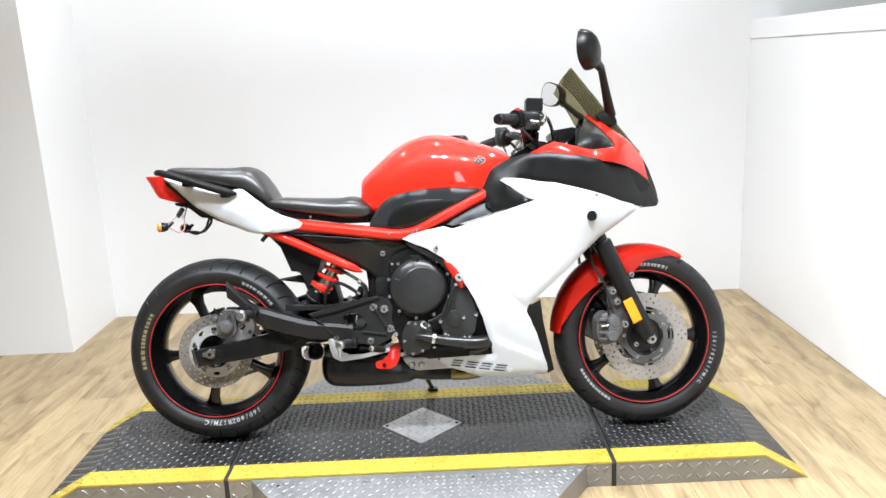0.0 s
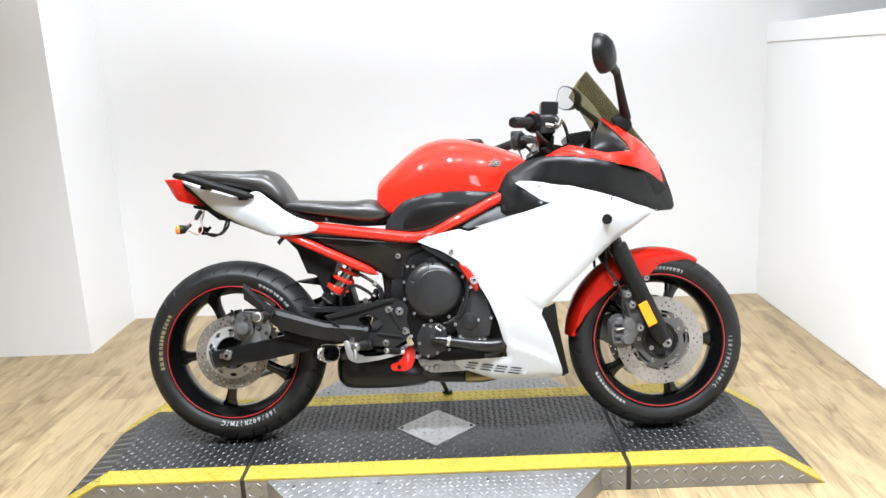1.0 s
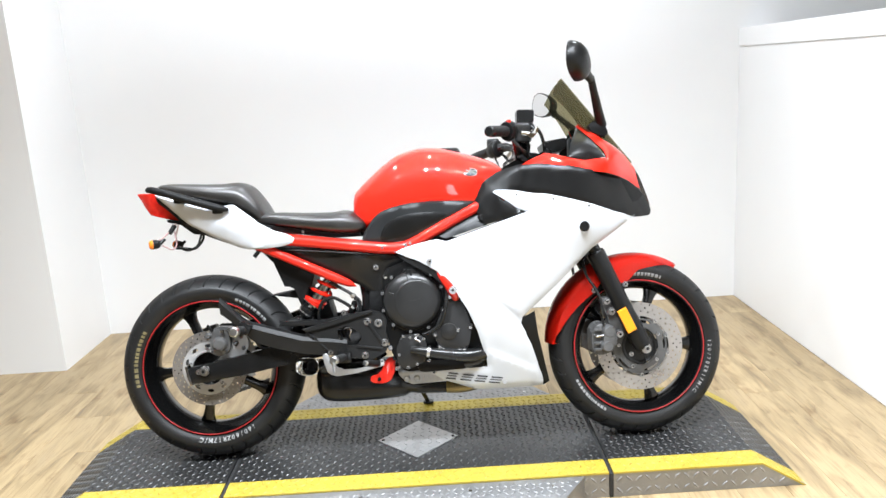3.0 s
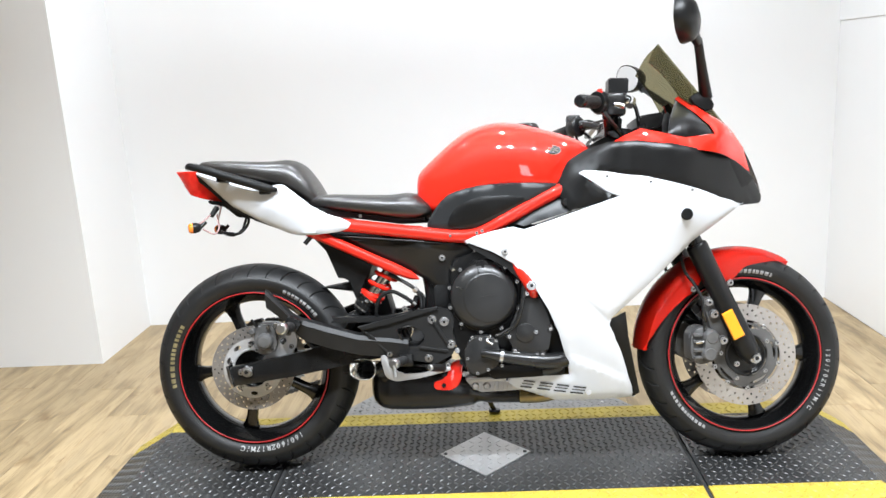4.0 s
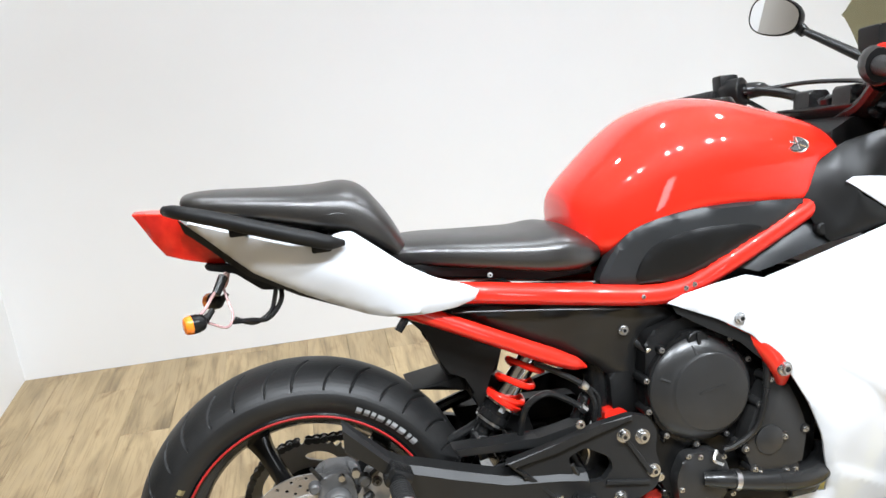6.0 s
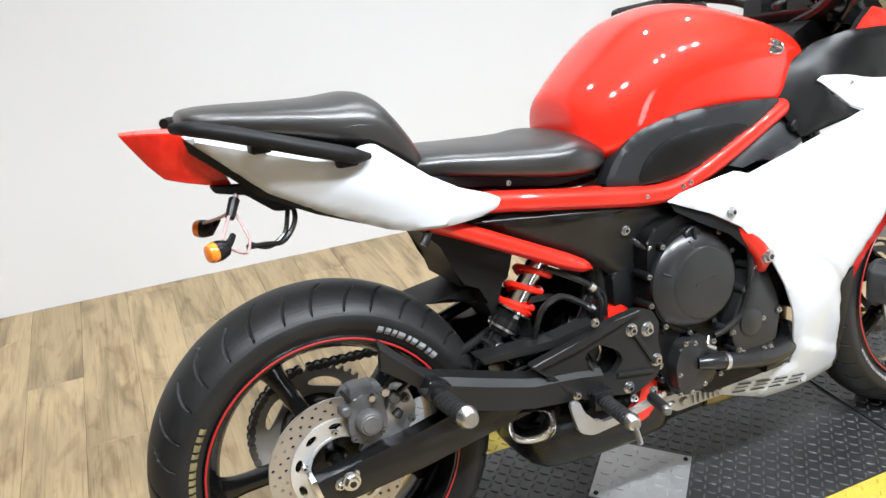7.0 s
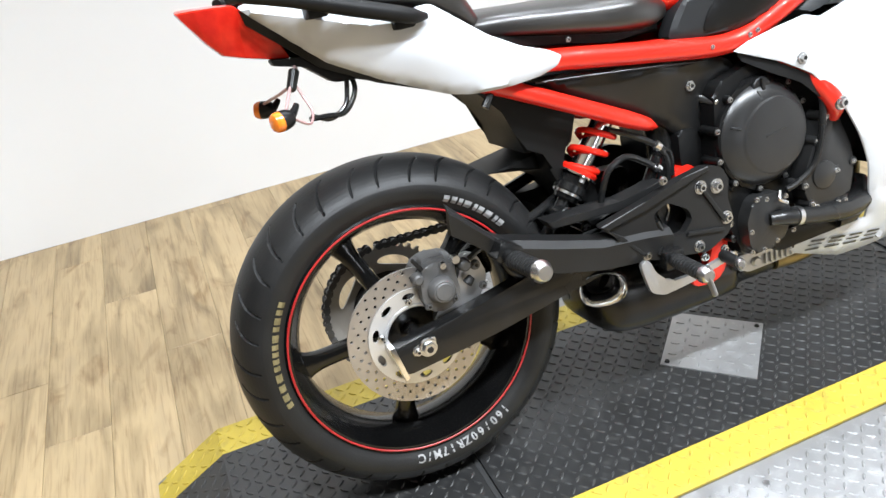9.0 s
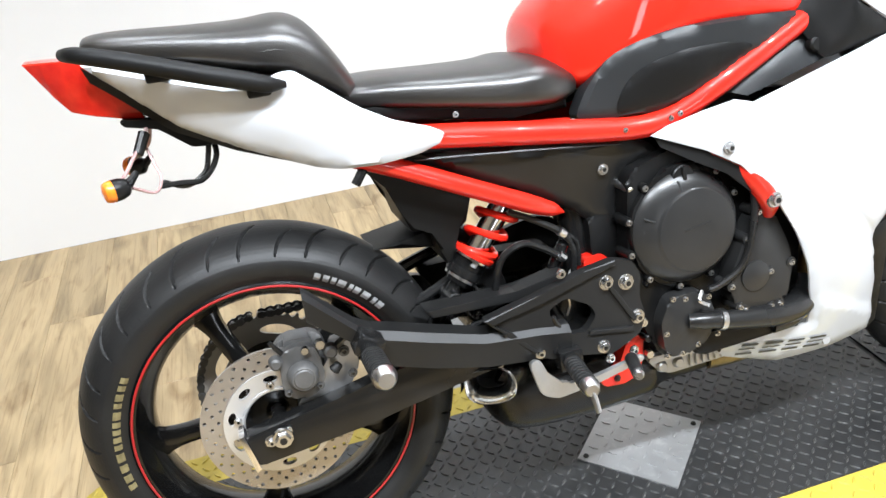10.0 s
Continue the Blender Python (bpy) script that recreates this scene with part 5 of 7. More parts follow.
# sump
sump = part("oil_pan", prism(rounded([(0.62, 0.265), (0.80, 0.262), (0.80, 0.222), (0.665, 0.218), (0.635, 0.24)], 0.01), -0.12, 0.12, 0.006), ALLOY, bike, "bare alloy oil pan")
part("pan_rim", prism(rounded([(0.625, 0.262), (0.80, 0.258), (0.80, 0.248), (0.628, 0.250)], 0.004), -0.128, -0.115, 0.002), ALLOY, sump)
for x in (0.652, 0.684):
    part("pan_boss", cyl((x, -0.118, 0.236), (x, -0.127, 0.236), 0.011, 0.009, 18, None, 0.002), ALLOY, sump)
for k in range(8):
    x = 0.705 + 0.0125 * k
    part("pan_fin", block(x, x + 0.0045, -0.1255, -0.115, 0.224, 0.249, 0.001), ALLOY, sump)
part("drain_bolt", cyl((0.622, -0.13, 0.275), (0.622, -0.14, 0.275), 0.008, 0.007, 6), STEEL, sump)
# clutter between engine and bracket
for a, b, r, m in (((0.60, -0.12, 0.42), (0.625, -0.15, 0.41), 0.012, BLACK_METAL), ((0.605, -0.13, 0.345), (0.606, -0.158, 0.345), 0.010, STEEL), ((0.60, -0.10, 0.58), (0.605, -0.15, 0.57), 0.008, STEEL), ((0.618, -0.12, 0.31), (0.618, -0.15, 0.31), 0.009, BLACK_METAL)):
    part("fitting", cyl(a, b, r, r * 0.85, 12, None, 0.002), m, bike)

# exhaust
can_st = [(0.345, 0.205, 0.262, 0.05, 3.0), (0.36, 0.182, 0.288, 0.085, 3.0), (0.40, 0.166, 0.300, 0.11, 3.4), (0.52, 0.164, 0.300, 0.12, 3.4), (0.63, 0.170, 0.275, 0.115, 3.2), (0.66, 0.180, 0.240, 0.10, 3.0), (0.70, 0.172, 0.232, 0.08, 3.0), (0.82, 0.168, 0.215, 0.06, 3.0), (0.84, 0.178, 0.205, 0.04, 2.5)]
exhaust = part("exhaust_box", loft(smooth_stations(can_st, 4), 32), BLACK_METAL, bike, "black under-engine exhaust box")
TP = Vector((0.340, -0.128, 0.298))
bm = bmesh.new()
tube([(0.41, -0.07, 0.278), (0.382, -0.095, 0.29), TP + Vector((0.03, 0.035, 0))], [0.026, 0.025, 0.024], 24, 6, bm)
part("tail_pipe", bm, BLACK_METAL, exhaust)


def tip_mesh(prof, caps=False):
    """A rounded oblong bell turned outwards and back."""
    d = Vector((-0.34, -0.93, 0.12)).normalized()
    u = Vector((0, 0, 1)).cross(d).normalized()
    w = d.cross(u).normalized()
    angles = [2 * math.pi * k / 48 for k in range(48)]
    loops = [[TP + d * s + u * (1.22 * r * math.copysign(abs(math.cos(a)) ** 0.8, math.cos(a))) + w * (0.88 * r * math.copysign(abs(math.sin(a)) ** 0.8, math.sin(a))) for a in angles] for s, r in prof]
    bm = rings(bmesh.new(), loops, caps=False)
    if caps:
        bm.verts.ensure_lookup_table()
        bm.faces.new([bm.verts[len(bm.verts) - 48 + k] for k in range(48)])
    return bm


tip = part("exhaust_tip", tip_mesh([(-0.075, 0.020), (-0.070, 0.0262), (-0.03, 0.0275), (0.0, 0.0295), (0.012, 0.0325), (0.017, 0.0345), (0.0195, 0.0345), (0.0205, 0.0335), (0.0190, 0.0322), (0.010, 0.0275), (-0.004, 0.0225), (-0.020, 0.0195)]), CHROME, exhaust, "polished steel oblong exhaust tip")
# dark cap: the shade deep in the pipe is put into its colour
part("tip_bore", tip_mesh([(-0.020, 0.0194), (-0.035, 0.0190), (-0.06, 0.0185)], True), DARK_GAP, tip, "dark bore, the shade of its depth put into the colour")
part("header_pipe", tube([(0.78, -0.055, 0.19), (0.83, -0.06, 0.19), (0.88, -0.065, 0.20), (0.93, -0.07, 0.23), (0.97, -0.07, 0.30), (0.98, -0.07, 0.42)], 0.021, 16, 6), PIPE_M, exhaust, "heat-tinted header pipe")
part("header_pipe", tube([(0.78, 0.03, 0.19), (0.86, 0.03, 0.195), (0.93, 0.03, 0.23), (0.97, 0.03, 0.30), (0.98, 0.03, 0.42)], 0.021, 16, 6), PIPE_M, exhaust, "heat-tinted header pipe")
part("header_pipe", tube([(0.78, 0.1, 0.19), (0.86, 0.1, 0.195), (0.93, 0.1, 0.23), (0.97, 0.1, 0.30), (0.98, 0.1, 0.42)], 0.021, 16, 6), PIPE_M, exhaust, "heat-tinted header pipe")
part("radiator", block(0.965, 1.0, -0.14, 0.14, 0.36, 0.66, 0.006), BLACK_MATT, bike, "black radiator")
# side stand on the far side, down on the deck
stand = part("side_stand", tube([(0.62, 0.14, 0.25), (0.67, 0.22, 0.16), (0.705, 0.295, 0.075)], [0.0105, 0.009, 0.008], 12, 4), BLACK_METAL, bike, "black side stand, folded out")
part("stand_foot", block(0.688, 0.726, 0.279, 0.317, 0.066, 0.075, 0.003), BLACK_METAL, stand)

# ---- tank, seats and tail ----
tank_st = [(0.505, 0.775, 0.835, 0.055, 2.4), (0.512, 0.755, 0.858, 0.085, 2.4), (0.535, 0.735, 0.882, 0.112, 2.3), (0.575, 0.73, 0.917, 0.135, 2.25), (0.62, 0.745, 0.953, 0.150, 2.2), (0.67, 0.765, 0.981, 0.160, 2.2), (0.74, 0.775, 0.996, 0.168, 2.2),
           (0.81, 0.775, 0.990, 0.171, 2.25), (0.88, 0.77, 0.970, 0.168, 2.3), (0.94, 0.77, 0.950, 0.158, 2.4), (0.985, 0.78, 0.930, 0.142, 2.5), (1.012, 0.80, 0.905, 0.118, 2.5), (1.022, 0.82, 0.88, 0.09, 2.5)]
tank = part("fuel_tank", loft(smooth_stations(tank_st, 6), 56), RED, bike, "glossy red fuel tank", smooth=60)
part("filler_cap", cyl((0.83, 0, 0.972), (0.83, 0, 0.990), 0.045, 0.04, 32, None, 0.004), BLACK_METAL, tank)


def badge():
    """Oval metal badge on the tank's side, facing outwards and up."""
    bm = bmesh.new()
    c = Vector((0.897, -0.1565, 0.893))
    nrm = Vector((0.05, -0.85, 0.52)).normalized()
    u = Vector((1, 0, -0.05)).normalized()
    v = nrm.cross(u).normalized()
    loops = []
    for h, k in ((-0.004, 1.0), (0.0025, 1.0), (0.0035, 0.94), (0.003, 0.88), (0.002, 0.86)):
        loops.append([c + nrm * h + u * (0.0225 * k * math.cos(a)) + v * (0.0165 * k * math.sin(a)) for a in (2 * math.pi * j / 36 for j in range(36))])
    rings(bm, loops)
    return bm, c, nrm, u, v


bm, bc, bn, bu, bv = badge()
emb = part("tank_badge", bm, CHROME, tank, "oval bright metal badge")
bm = bmesh.new()
rings(bm, [[bc + bn * h + bu * (0.0188 * math.cos(a)) + bv * (0.0135 * math.sin(a)) for a in (2 * math.pi * j / 32 for j in range(32))] for h in (0.0015, 0.0034)])
part("badge_field", bm, DECAL, emb, "dark badge field")
bm = bmesh.new()
for k in range(6):
    a = math.pi / 3 * k + 0.5
    p, q = bc + bn * 0.0042 + (bu * math.cos(a) + bv * math.sin(a) * 0.75) * 0.003, bc + bn * 0.0042 + (bu * math.cos(a) + bv * math.sin(a) * 0.75) * 0.0155
    cyl(p, q, 0.0013, 0.0017, 6, bm)
part("badge_rays", bm, CHROME, emb)

COVER = [(0.528, 0.690), (0.548, 0.730), (0.570, 0.760), (0.594, 0.783), (0.635, 0.797), (0.69, 0.806), (0.768, 0.809), (0.86, 0.804), (0.915, 0.800), (0.905, 0.788), (0.86, 0.772), (0.764, 0.722), (0.676, 0.686), (0.604, 0.684)]
cov_f = field([(0.528, 0.69, 0.135), (0.56, 0.75, 0.140), (0.60, 0.785, 0.152), (0.69, 0.806, 0.168), (0.77, 0.809, 0.175), (0.86, 0.804, 0.176), (0.915, 0.80, 0.165), (0.86, 0.772, 0.176), (0.764, 0.73, 0.170), (0.676, 0.69, 0.155), (0.604, 0.69, 0.145), (0.70, 0.75, 0.172), (0.62, 0.73, 0.152)])
cov = both("tank_side_cover", lambda s: panel(rounded(COVER, 0.03, 4), cov_f, s, 0.03, 0.007, (), 0.010), CHARCOAL, bike, "charcoal moulded knee cover under the tank")
INSET = [(0.590, 0.692), (0.603, 0.728), (0.622, 0.750), (0.655, 0.766), (0.70, 0.775), (0.775, 0.774), (0.818, 0.764), (0.795, 0.752), (0.742, 0.728), (0.674, 0.700)]
part("knee_pad", panel(rounded(INSET, 0.02, 4), lambda x, z: cov_f(x, z) + 0.0045, -1, 0.016, 0.003, (), 0.010), BLACK_MATT, cov[0], "matt black knee pad")

seat_st = [(0.185, 0.775, 0.795, 0.070, 2.6), (0.195, 0.764, 0.806, 0.095, 2.8), (0.25, 0.756, 0.808, 0.118, 3.0), (0.34, 0.742, 0.802, 0.140, 3.0), (0.43, 0.726, 0.798, 0.150, 2.9), (0.475, 0.720, 0.802, 0.148, 2.7), (0.51, 0.718, 0.794, 0.138, 2.6), (0.54, 0.728, 0.775, 0.122, 2.5), (0.551, 0.742, 0.758, 0.10, 2.4)]
seat = part("rider_seat", loft(smooth_stations(seat_st, 5), 48), SEAT, bike, "black vinyl rider seat, warm reflections put into its colour as faint brown", smooth=60)
part("seat_base", prism([(0.20, 0.765), (0.24, 0.745), (0.44, 0.712), (0.53, 0.712), (0.53, 0.73), (0.25, 0.77)], -0.11, 0.11, 0.006), BLACK_MATT, seat)
part("seat_bracket", prism([(0.40, 0.712), (0.52, 0.700), (0.52, 0.690), (0.36, 0.702)], -0.138, -0.12, 0.002), RED_FRAME, bike)
bolt(bike, 0.345, -0.130, 0.737, 0.004)
pil_st = [(-0.146, 0.905, 0.915, 0.045, 2.4), (-0.135, 0.892, 0.924, 0.080, 2.6), (-0.09, 0.882, 0.925, 0.098, 2.8), (0.0, 0.862, 0.919, 0.115, 2.8), (0.07, 0.842, 0.916, 0.125, 2.7), (0.125, 0.822, 0.918, 0.128, 2.6), (0.158, 0.802, 0.905, 0.125, 2.5), (0.185, 0.785, 0.872, 0.120, 2.5), (0.205, 0.772, 0.838, 0.112, 2.5), (0.218, 0.768, 0.808, 0.100, 2.5), (0.222, 0.772, 0.79, 0.08, 2.4)]
pil = part("passenger_seat", loft(smooth_stations(pil_st, 5), 48), SEAT, bike, "black vinyl passenger seat, stepped above the rider's", smooth=60, at=(0, 0.014, 0))
part("seam", tube([(0.06, -0.121, 0.862), (0.11, -0.126, 0.868), (0.15, -0.122, 0.85), (0.185, -0.116, 0.81), (0.203, -0.11, 0.785)], 0.0022, 6, 5), SEAT, pil)
part("seat_screw", cyl((0.215, -0.128, 0.758), (0.215, -0.138, 0.758), 0.006, 0.006, 10), BLACK_PLASTIC, pil)
part("seat_lock", cyl((0.232, -0.12, 0.748), (0.232, -0.136, 0.748), 0.011, 0.010, 14, None, 0.002), BLACK_PLASTIC, pil)


def grab(s):
    return tube([(-0.158, s * 0.100, 0.903), (-0.135, s * 0.132, 0.900), (-0.08, s * 0.147, 0.884), (0.0, s * 0.152, 0.856), (0.06, s * 0.152, 0.836), (0.09, s * 0.148, 0.826), (0.112, s * 0.140, 0.822)], [0.0085, 0.0110, 0.0120, 0.0126, 0.0126, 0.0115, 0.005], 14, 6, None, 1.0)


gr = both("grab_rail", grab, BLACK_MATT, bike, "black moulded grab rail")
for s, g in ((-1, gr[0]), (1, gr[1])):
    part("rail_post", block(-0.062, -0.032, min(s * 0.105, s * 0.146), max(s * 0.105, s * 0.146), 0.852, 0.872, 0.004), BLACK_MATT, g)
    part("rail_post", block(0.06, 0.092, min(s * 0.115, s * 0.146), max(s * 0.115, s * 0.146), 0.811, 0.826, 0.004), BLACK_MATT, g)

TAIL = [(-0.148, 0.889), (-0.135, 0.893), (-0.085, 0.880), (0.0, 0.855), (0.084, 0.830), (0.105, 0.838), (0.126, 0.838), (0.155, 0.815), (0.204, 0.775), (0.25, 0.748), (0.30, 0.730), (0.322, 0.717), (0.315, 0.704), (0.282, 0.694), (0.22, 0.689), (0.168, 0.689), (0.136, 0.696), (0.04, 0.738), (-0.04, 0.784), (-0.11, 0.850)]
tail_f = field([(-0.148, 0.889, 0.080), (-0.085, 0.878, 0.106), (0.0, 0.855, 0.122), (0.084, 0.828, 0.130), (0.13, 0.832, 0.132), (0.204, 0.77, 0.146), (0.31, 0.715, 0.153), (0.22, 0.692, 0.150), (0.136, 0.70, 0.115), (0.04, 0.742, 0.097), (-0.04, 0.788, 0.086), (0.1, 0.77, 0.136), (0.0, 0.82, 0.116), (-0.11, 0.855, 0.078), (0.22, 0.73, 0.154)])


def scoop_line(lift):
    return [(x, (0.868 - 0.33 * (x + 0.10) if x < 0.03 else 0.825 - 0.10 * (x - 0.03)) + lift) for x in (-0.13, -0.10, -0.05, 0.0, 0.03, 0.06, 0.09)]


SCOOP = [scoop_line(0.0), scoop_line(0.005), scoop_line(0.010)]


def tail_half(x, z):
    """The tail's half-width, with a scoop under the grab rail."""
    d = z - (0.868 - 0.33 * (x + 0.10) if x < 0.03 else 0.825 - 0.10 * (x - 0.03))
    k = max(0.0, min(1.0, d / 0.010))
    fade = max(0.0, min(1.0, (0.090 - x) / 0.035))
    return tail_f(x, z) - 0.013 * k * k * (3 - 2 * k) * fade


both("tail_panel", lambda s: panel(rounded(TAIL, 0.007, 3), tail_half, s, 0.004, 0.007, (), 0.011, 1.0, SCOOP), WHITE, bike, "glossy white tail panel")
part("tail_core", prism([(-0.13, 0.882), (0.08, 0.82), (0.18, 0.78), (0.26, 0.72), (0.16, 0.695), (0.04, 0.748), (-0.06, 0.805)], -0.078, 0.078, 0.006), BLACK_MATT, bike, "black inner tail moulding")
LINER = [(-0.146, 0.884), (-0.11, 0.852), (-0.04, 0.786), (0.04, 0.740), (0.10, 0.712), (0.03, 0.7385), (-0.05, 0.780), (-0.105, 0.831), (-0.140, 0.862)]
both("tail_liner", lambda s: panel(LINER, lambda x, z: tail_f(x, z) - 0.004, s, 0.005, 0.002, (), 0.011), BLACK_MATT, bike, "black moulded lower lip of the tail")


def light_mesh():
    """A wedge-shaped tail lens that runs out to a point."""
    def ring(zs):
        return zs
    loops = []
    for x_t, z_t, w_t, x_b, z_b, w_b in ((-0.232, 0.899, 0.020, -0.222, 0.884, 0.016), (-0.205, 0.898, 0.040, -0.200, 0.850, 0.034), (-0.175, 0.896, 0.062, -0.180, 0.826, 0.048), (-0.150, 0.893, 0.078, -0.150, 0.816, 0.058), (-0.128, 0.868, 0.076, -0.112, 0.806, 0.062), (-0.10, 0.84, 0.07, -0.085, 0.802, 0.06)):
        loops.append([(x_t, -w_t, z_t), (x_t + 0.002, -w_t * 0.3, z_t + 0.004), (x_t + 0.002, w_t * 0.3, z_t + 0.004), (x_t, w_t, z_t), (x_b, w_b, z_b), (x_b, w_b * 0.3, z_b - 0.002), (x_b, -w_b * 0.3, z_b - 0.002), (x_b, -w_b, z_b)])
    loops = [[(x, y + 0.02, z) for x, y, z in lp] for lp in loops]
    bm = rings(bmesh.new(), loops)
    bmesh.ops.bevel(bm, geom=bm.edges[:], offset=0.0018, segments=1, affect="EDGES")
    return bm


tl = part("tail_light", light_mesh(), TAIL_RED, bike, "red wedge-shaped tail light lens", smooth=30)
part("plate_mount", prism(rounded([(-0.118, 0.806), (-0.06, 0.798), (-0.02, 0.765), (0.0, 0.757), (0.004, 0.748), (-0.03, 0.752), (-0.07, 0.785), (-0.115, 0.796)], 0.004), -0.058, -0.020, 0.003), BLACK_MATT, bike, "black plate-holder stub")
# bracket and dangling turn signals
brk = part("signal_bracket", tube([(0.0, -0.05, 0.757), (0.0, -0.055, 0.735), (-0.012, -0.06, 0.715), (-0.03, -0.065, 0.703), (-0.055, -0.07, 0.706), (-0.085, -0.075, 0.708)], 0.0042, 8, 5), BLACK_METAL, bike, "bent black bracket with loose wiring")
part("cable", tube([(-0.006, -0.045, 0.76), (-0.012, -0.05, 0.735), (-0.022, -0.055, 0.712), (-0.05, -0.06, 0.699), (-0.08, -0.07, 0.712)], 0.004, 8, 5), HOSE, brk)
part("cable", tube([(-0.085, -0.06, 0.79), (-0.092, -0.07, 0.775), (-0.105, -0.085, 0.76), (-0.118, -0.11, 0.742), (-0.125, -0.13, 0.735)], 0.0026, 8, 5), PINK_WIRE, brk)
part("cable", tube([(-0.08, -0.05, 0.792), (-0.088, -0.045, 0.768), (-0.105, -0.01, 0.752), (-0.118, 0.03, 0.742), (-0.13, 0.07, 0.733)], 0.0026, 8, 5), PINK_WIRE, brk)
part("cable", tube([(-0.092, -0.06, 0.765), (-0.085, -0.075, 0.74), (-0.08, -0.085, 0.72), (-0.09, -0.1, 0.705), (-0.115, -0.12, 0.72)], 0.0022, 8, 5), PINK_WIRE, brk)
part("connector", cyl((-0.088, -0.065, 0.785), (-0.103, -0.08, 0.757), 0.0085, 0.0075, 10, None, 0.002), BLACK_PLASTIC, brk)


def signal(c, d, label):
    """A small turn signal: black cup, amber lens and stalk."""
    c, d = Vector(c), Vector(d).normalized()
    body = part("turn_signal", tube([c + d * 0.023, c + d * 0.019, c + d * 0.009, c], [0.006, 0.012, 0.0150, 0.0155], 20, 3), BLACK_PLASTIC, bike, label)
    part("lens", tube([c + d * 0.001, c - d * 0.006, c - d * 0.011, c - d * 0.013], [0.0153, 0.0148, 0.0125, 0.006], 20, 3), AMBER, body, "amber lens")
    part("stalk", tube([c + d * 0.018, c + d * 0.024 + Vector((0.004, 0.005, 0.008)), c + d * 0.028 + Vector((0.006, 0.010, 0.014))], [0.0075, 0.0055, 0.0045], 10, 4), BLACK_PLASTIC, body)
    return body


signal((-0.138, -0.138, 0.724), (0.85, 0.35, 0.05), "amber turn signal hanging by its wires")
signal((-0.134, 0.085, 0.722), (0.8, -0.45, -0.1), "amber turn signal hanging by its wires")

# ---- fairing ----
FAIR = [(0.640, 0.652), (0.667, 0.664), (0.720, 0.677), (0.776, 0.686), (0.806, 0.677), (0.940, 0.717), (1.068, 0.756), (1.037, 0.768), (0.984, 0.807), (0.960, 0.824), (0.973, 0.831), (1.029, 0.827), (1.125, 0.810), (1.213, 0.786), (1.312, 0.757), (1.429, 0.725), (1.407, 0.712), (1.273, 0.628), (1.149, 0.519), (1.032, 0.421), (1.060, 0.330), (1.105, 0.186), (0.990, 0.188), (0.875, 0.191), (0.767, 0.231), (0.698, 0.284), (0.800, 0.276), (0.914, 0.268), (0.911, 0.300), (0.899, 0.342), (0.886, 0.392), (0.860, 0.457), (0.826, 0.518), (0.770, 0.586), (0.718, 0.618)]
fair_f = field([(0.640, 0.652, 0.168), (0.750, 0.616, 0.200), (0.800, 0.681, 0.190), (0.940, 0.722, 0.205), (1.060, 0.757, 0.212), (0.963, 0.825, 0.205), (1.027, 0.821, 0.205), (1.125, 0.807, 0.210), (1.213, 0.785, 0.211), (1.429, 0.725, 0.112), (1.241, 0.700, 0.214), (1.326, 0.700, 0.170), (1.273, 0.628, 0.165), (1.149, 0.519, 0.185), (1.034, 0.421, 0.195), (1.105, 0.188, 0.105), (0.990, 0.190, 0.135), (0.875, 0.193, 0.138), (0.741, 0.259, 0.150), (0.700, 0.284, 0.152), (0.905, 0.270, 0.172), (0.888, 0.342, 0.200), (0.846, 0.457, 0.215), (0.800, 0.530, 0.212), (1.000, 0.600, 0.232), (0.960, 0.420, 0.222), (1.100, 0.660, 0.228), (1.020, 0.300, 0.175)])
P1, P2 = (0.900, 0.325), (1.10, 0.225)

FOLD = [[(P1[0] + (P2[0] - P1[0]) * t, P1[1] + (P2[1] - P1[1]) * t + up) for t in (-0.1, 1.0)] for up in (0.0, 0.012, 0.024)]


Q = [(0.840, 0.572), (0.884, 0.540), (0.915, 0.518), (0.971, 0.479), (1.022, 0.431)]
FOLD += [[(x, z - down) for x, z in Q] for down in (0.0, 0.006, 0.016)]


def fair_half(x, z):
    """The fairing's half-width, with its pressed creases: one across the flank, one above the lower wing."""
    y = fair_f(x, z)
    if 0.84 < x < 1.06:
        q = Q[-1][1] - (x - Q[-1][0]) * 0.94
        for (xa, za), (xb, zb) in zip(Q, Q[1:]):
            if xa <= x <= xb:
                q = za + (zb - za) * (x - xa) / (xb - xa)
        if z < q:
            y -= 0.006 * min(1.0, (x - 0.84) / 0.06) * (1 - math.exp((z - q) / 0.010)) * math.exp((z - q) / 0.09)
    t = (x - P1[0]) / (P2[0] - P1[0])
    d = z - (P1[1] + (P2[1] - P1[1]) * t)
    if d > 0 and t > -0.3:
        y -= 0.008 * min(1.0, (t + 0.3) / 0.5) * (1 - math.exp(-d / 0.012)) * math.exp(-d / 0.10)
    return y


fair = both("side_fairing", lambda s: panel(FAIR, fair_half, s, 0.004, 0.006, (), 0.014, 1.0, FOLD), WHITE, bike, "glossy white side fairing", smooth=40)
fr = fair[0]
# return lip under the fairing's edge; black stands in for the shade there
RETURN = [(0.648, 0.648), (0.718, 0.616), (0.770, 0.584), (0.802, 0.546), (0.786, 0.540), (0.752, 0.574), (0.702, 0.602), (0.655, 0.632)]
part("fairing_return", panel(RETURN, lambda x, z: fair_f(x, z) - 0.013, -1, 0.003, 0.0, (), 0.014), BLACK_MATT, fr, "inner edge of the fairing, its shade put in as black")
bolt(fr, 0.750, -0.1975, 0.618, 0.0085, ALLOY, "fairing_screw")
bolt(fr, 0.741, -0.152, 0.259, 0.0075, ALLOY, "fairing_screw")
